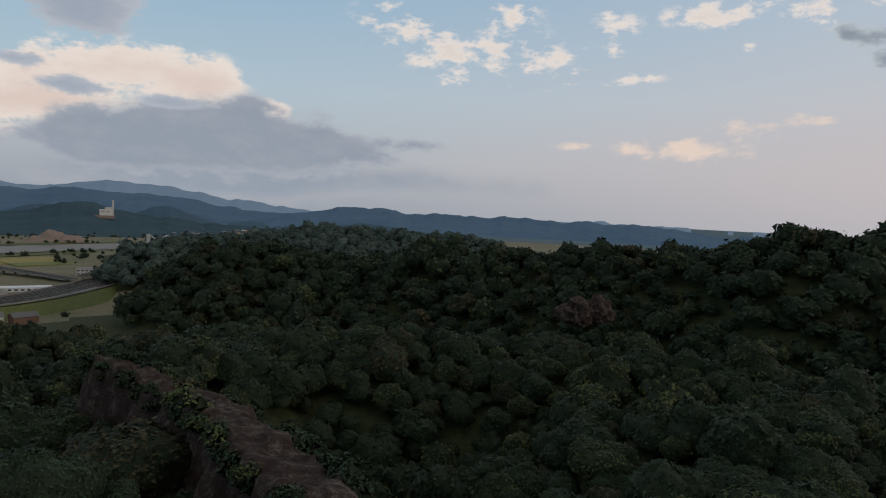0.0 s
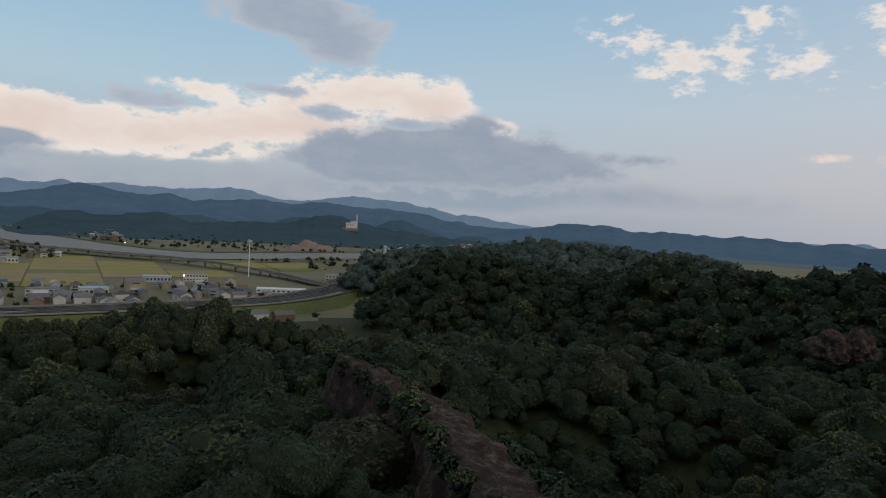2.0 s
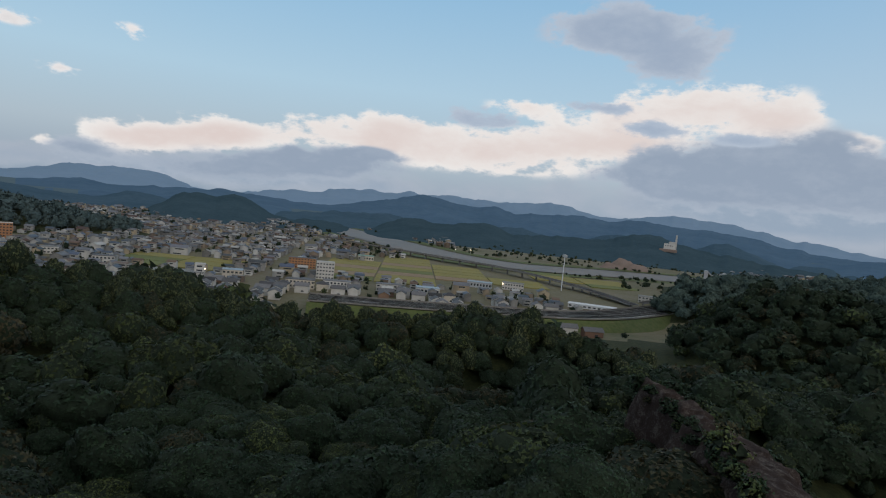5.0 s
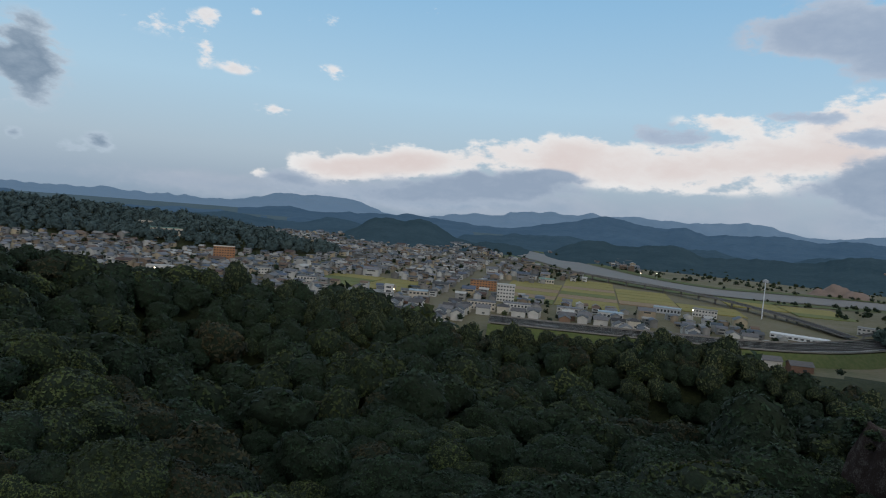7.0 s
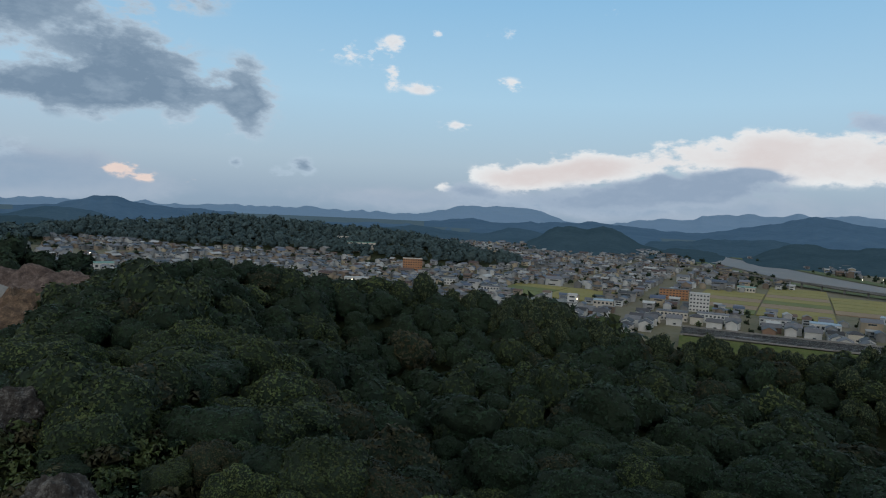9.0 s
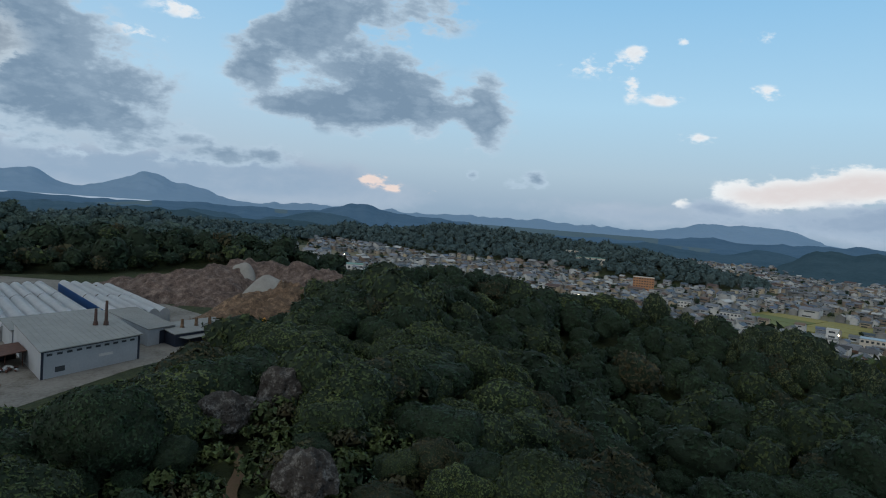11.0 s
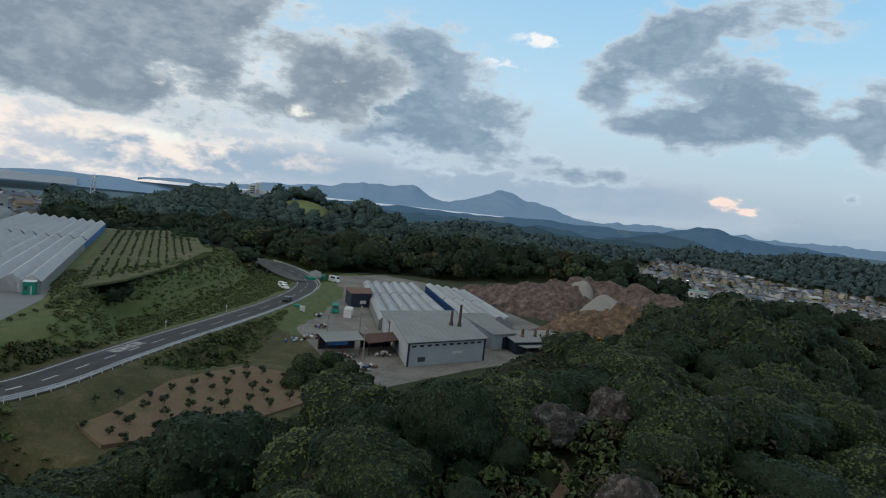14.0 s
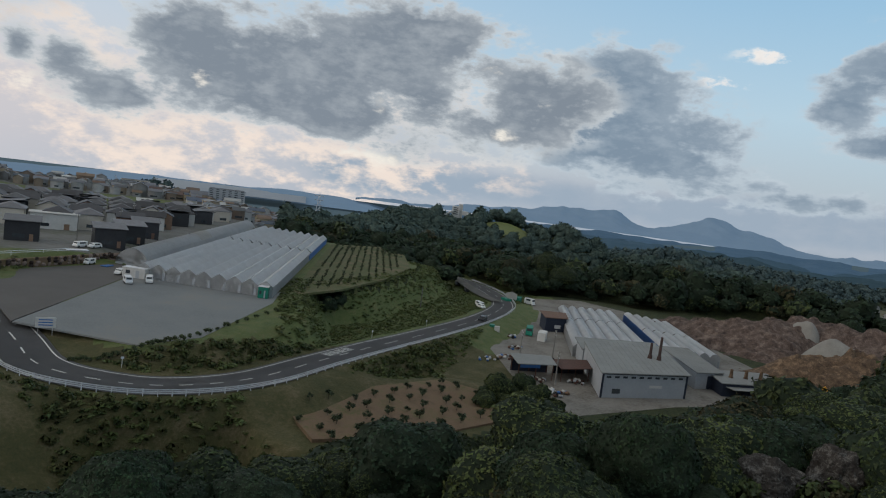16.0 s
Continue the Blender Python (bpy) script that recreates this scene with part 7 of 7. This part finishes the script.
def lattice_tower(yaw, up0, up1, d, label, name="pylon"):
    x, y, _ = at_yaw(yaw, d)
    z0 = min(EYE[2] + d * math.tan(radians(up0)), ground_z(x, y) + 4)
    z1 = EYE[2] + d * math.tan(radians(up1))
    h = z1 - z0
    g = thing(name, pose(x, y, z0 - 4, 0, 0, yaw), label, "pylon", "pylons")
    for sx in (-1, 1):
        for sy in (-1, 1):
            part("leg", tube(bmesh.new(), (sx * h * .09, sy * h * .09, 0), (sx * h * .015, sy * h * .015, h + 4), h * .012, h * .006, 5), M["steel"], g)
    for k in range(7):
        z = (h + 4) * (k + .5) / 7.5
        r = h * (.09 - .075 * z / (h + 4))
        for s in (-1, 1):
            part("brace", tube(bmesh.new(), (-r, s * r, z), (r, s * r, z + h * .1), h * .006, sides=4), M["steel"], g)
    for z in (.72, .84, .94):
        part("cross_arm", box(bmesh.new(), (h * .22, h * .015, h * .015), (0, 0, (h + 4) * z)), M["steel"], g)


lattice_tower(135.9, -2.6, -1.2, 820, "steel lattice power pylon on the wooded ridge")
lattice_tower(155.8, -3.0, -2.1, 700, "steel lattice mast among far houses")
lattice_tower(151.7, -2.8, -1.7, 740, "thin steel lattice mast on the upland")

# monument tower with a slide on the hill
x, y, _ = at_yaw(124.1, 790)
z = EYE[2] + 790 * math.tan(radians(-1.7))
g = thing("lookout_tower", pose(x, y, z - 3, 0, 0, 124), "white lookout tower with a long slide on the wooded hill", "tower")
part("shaft", box(bmesh.new(), (9, 7, 16), (0, 0, 0), 0, .3), M["wall_white"], g)
part("shaft", box(bmesh.new(), (5, 6, 19), (5.5, 0, 0), 0, .3), M["wall_white"], g)
part("wing", box(bmesh.new(), (12, 6, 5), (9, 0, 6), 0, .2), M["wall_white"], g)
part("slide", tube(bmesh.new(), (-3, -4, 10), (-20, -14, 0), 1.2, sides=6), M["wall_white"], g)
for k in range(4):
    part("opening", wall_panel(bmesh.new(), (-4.5, -3.5, 0), (4.5, -3.5, 0), .2, .8, 6 + 2.4 * k, 7.2 + 2.4 * k), M["glass"], g)

# green terrace on the far hill and fields between the trees
def draped(name, near, far, y0, y1, mat, label, category, lift=.5):
    """A patch of the slope between two distances and two turns, lying on the ground."""
    aa, dd = np.meshgrid(np.linspace(y0, y1, 14), np.linspace(near, far, 14), indexing="ij")
    x, y = -dd * np.sin(np.radians(aa)), dd * np.cos(np.radians(aa))
    v = np.stack([x, y, height(x, y) + lift], -1).reshape(-1, 3)
    i, j = np.meshgrid(np.arange(13), np.arange(13), indexing="ij")
    f = np.stack([i * 14 + j, (i + 1) * 14 + j, (i + 1) * 14 + j + 1, i * 14 + j + 1], -1).reshape(-1, 4)
    tagged(new(name, mesh_np(name, v, f, mat, True)), label, category, kind="structure")


draped("hill_meadow", 655, 735, 117.8, 121.4, M["paddy_b"], "yellow-green terraced meadow on a far hill", "meadow")
for a0, dd, mt in ((114.3, 560, "paddy_a"), (113.7, 575, "paddy_c"), (114.6, 600, "paddy_b")):
    x, y, _ = at_yaw(a0, dd)
    bm = box(bmesh.new(), (15, 24, 1.2), (0, 0, -.6))
    ob = link(bm, "field", M[mt])
    ob.matrix_basis = pose(x, y, ground_z(x, y) + .3, 0, 0, a0)
    tagged(ob, "small field in the valley behind the yard", "field", "valley fields", "structure")

# light mast by the viaduct
x, y, _ = at_yaw(16.45, 672)
g = thing("light_mast", pose(x, y, 0), "tall white floodlight mast beside the viaduct", "light mast")
part("mast", tube(bmesh.new(), (0, 0, -1), (0, 0, 37), .55, .4, 10), M["white_rail"], g)
part("lamp_ring", tube(bmesh.new(), (0, 0, 34), (0, 0, 36.5), 2.6, 2.0, 12), M["metal_wall"], g)
for k in range(8):
    a = k * math.pi / 4
    part("floodlight", box(bmesh.new(), (.7, .7, 1.0), (2.6 * math.cos(a), 2.6 * math.sin(a), 34.6)), M["metal_wall"], g)

# incinerator with chimney on the far hill
d = 1400
x, y, _ = at_yaw(8.0, d)
z = EYE[2] + d * math.tan(radians(-1.72))
g = thing("incinerator_plant", pose(x, y, z - 5, 0, 0, 8), "white incinerator plant with a tall square chimney", "plant")
part("hall", box(bmesh.new(), (22, 14, 5 + 8), (-2, 0, 0), 0, .3), M["wall_white"], g)
part("hall", box(bmesh.new(), (12, 12, 5 + 12), (2, 0, 0), 0, .3), M["wall_white"], g)
part("chimney", box(bmesh.new(), (3.6, 3.6, 5 + 26), (9.5, 2, 0), 0, .3), M["wall_white"], g)
part("terrace", box(bmesh.new(), (34, 18, 6), (-4, -2, -4), 0, .5), M["quarry"], g)
for k in range(5):
    part("window", wall_panel(bmesh.new(), (-12, -7, 0), (12, -7, 0), .06 + k * .13, .13 + k * .13, 8, 9.5), M["glass"], g)
# silo and quarry at the river
x, y, _ = at_yaw(5.05, 1075)
g = thing("batching_silo", pose(x, y, 0, 0, 0, 5), "grey concrete batching silo with a conveyor", "silo")
part("tower", box(bmesh.new(), (5.5, 6, 15), (0, 0, -.5), 0, .2), M["metal_wall"], g)
part("conveyor", tube(bmesh.new(), (3, 0, 12), (16, 0, 1), 1.0, sides=6), M["metal_wall"], g)
part("hall", box(bmesh.new(), (14, 8, 4), (22, 0, -.5), 0, .2), M["wall_beige"], g)
for yaw, d, w, tl in ((11.6, 1085, 24, 16), (10.4, 1080, 20, 11), (12.6, 1075, 14, 8)):
    x, y, _ = at_yaw(yaw, d)
    heap("quarry_mound", [(x - 6, y, 1.0), (x + 6, y + 4, .9)], w, tl, M["quarry"], "bare pinkish quarry spoil below the wooded hill", yaw, ridgy=.2, sheet_z=.8, steps=26)
# ramp bridge over the expressway
ramp_line = [(-100, 590, 6), (-84, 640, 9), (-74, 690, 13), (-62, 728, 14), (-36, 742, 14), (0, 748, 14), (60, 750, 13)]
raised_road("ramp_bridge", ramp_line, 7, "pale curved ramp bridge over the expressway", bank=False)
# a few lit lamps in the town
for yaw, d in ((46.8, 520), (25.9, 980), (24.6, 1010), (86.9, 800), (64.5, 560), (66.4, 575), (21.5, 590)):
    x, y, _ = at_yaw(yaw, d)
    g = thing("street_lamp", pose(x, y, ground_z(x, y)), "lit street lamp glowing in the dusk", "street lamp", "lit lamps")
    part("pole", tube(bmesh.new(), (0, 0, -.5), (0, 0, 9), .12, .08, 6), M["steel"], g)
    bm = bmesh.new()
    bmesh.ops.create_icosphere(bm, subdivisions=2, radius=.55, matrix=Matrix.Translation((0, 0, 9.2)))
    part("lamp", bm, M["lamp"], g)
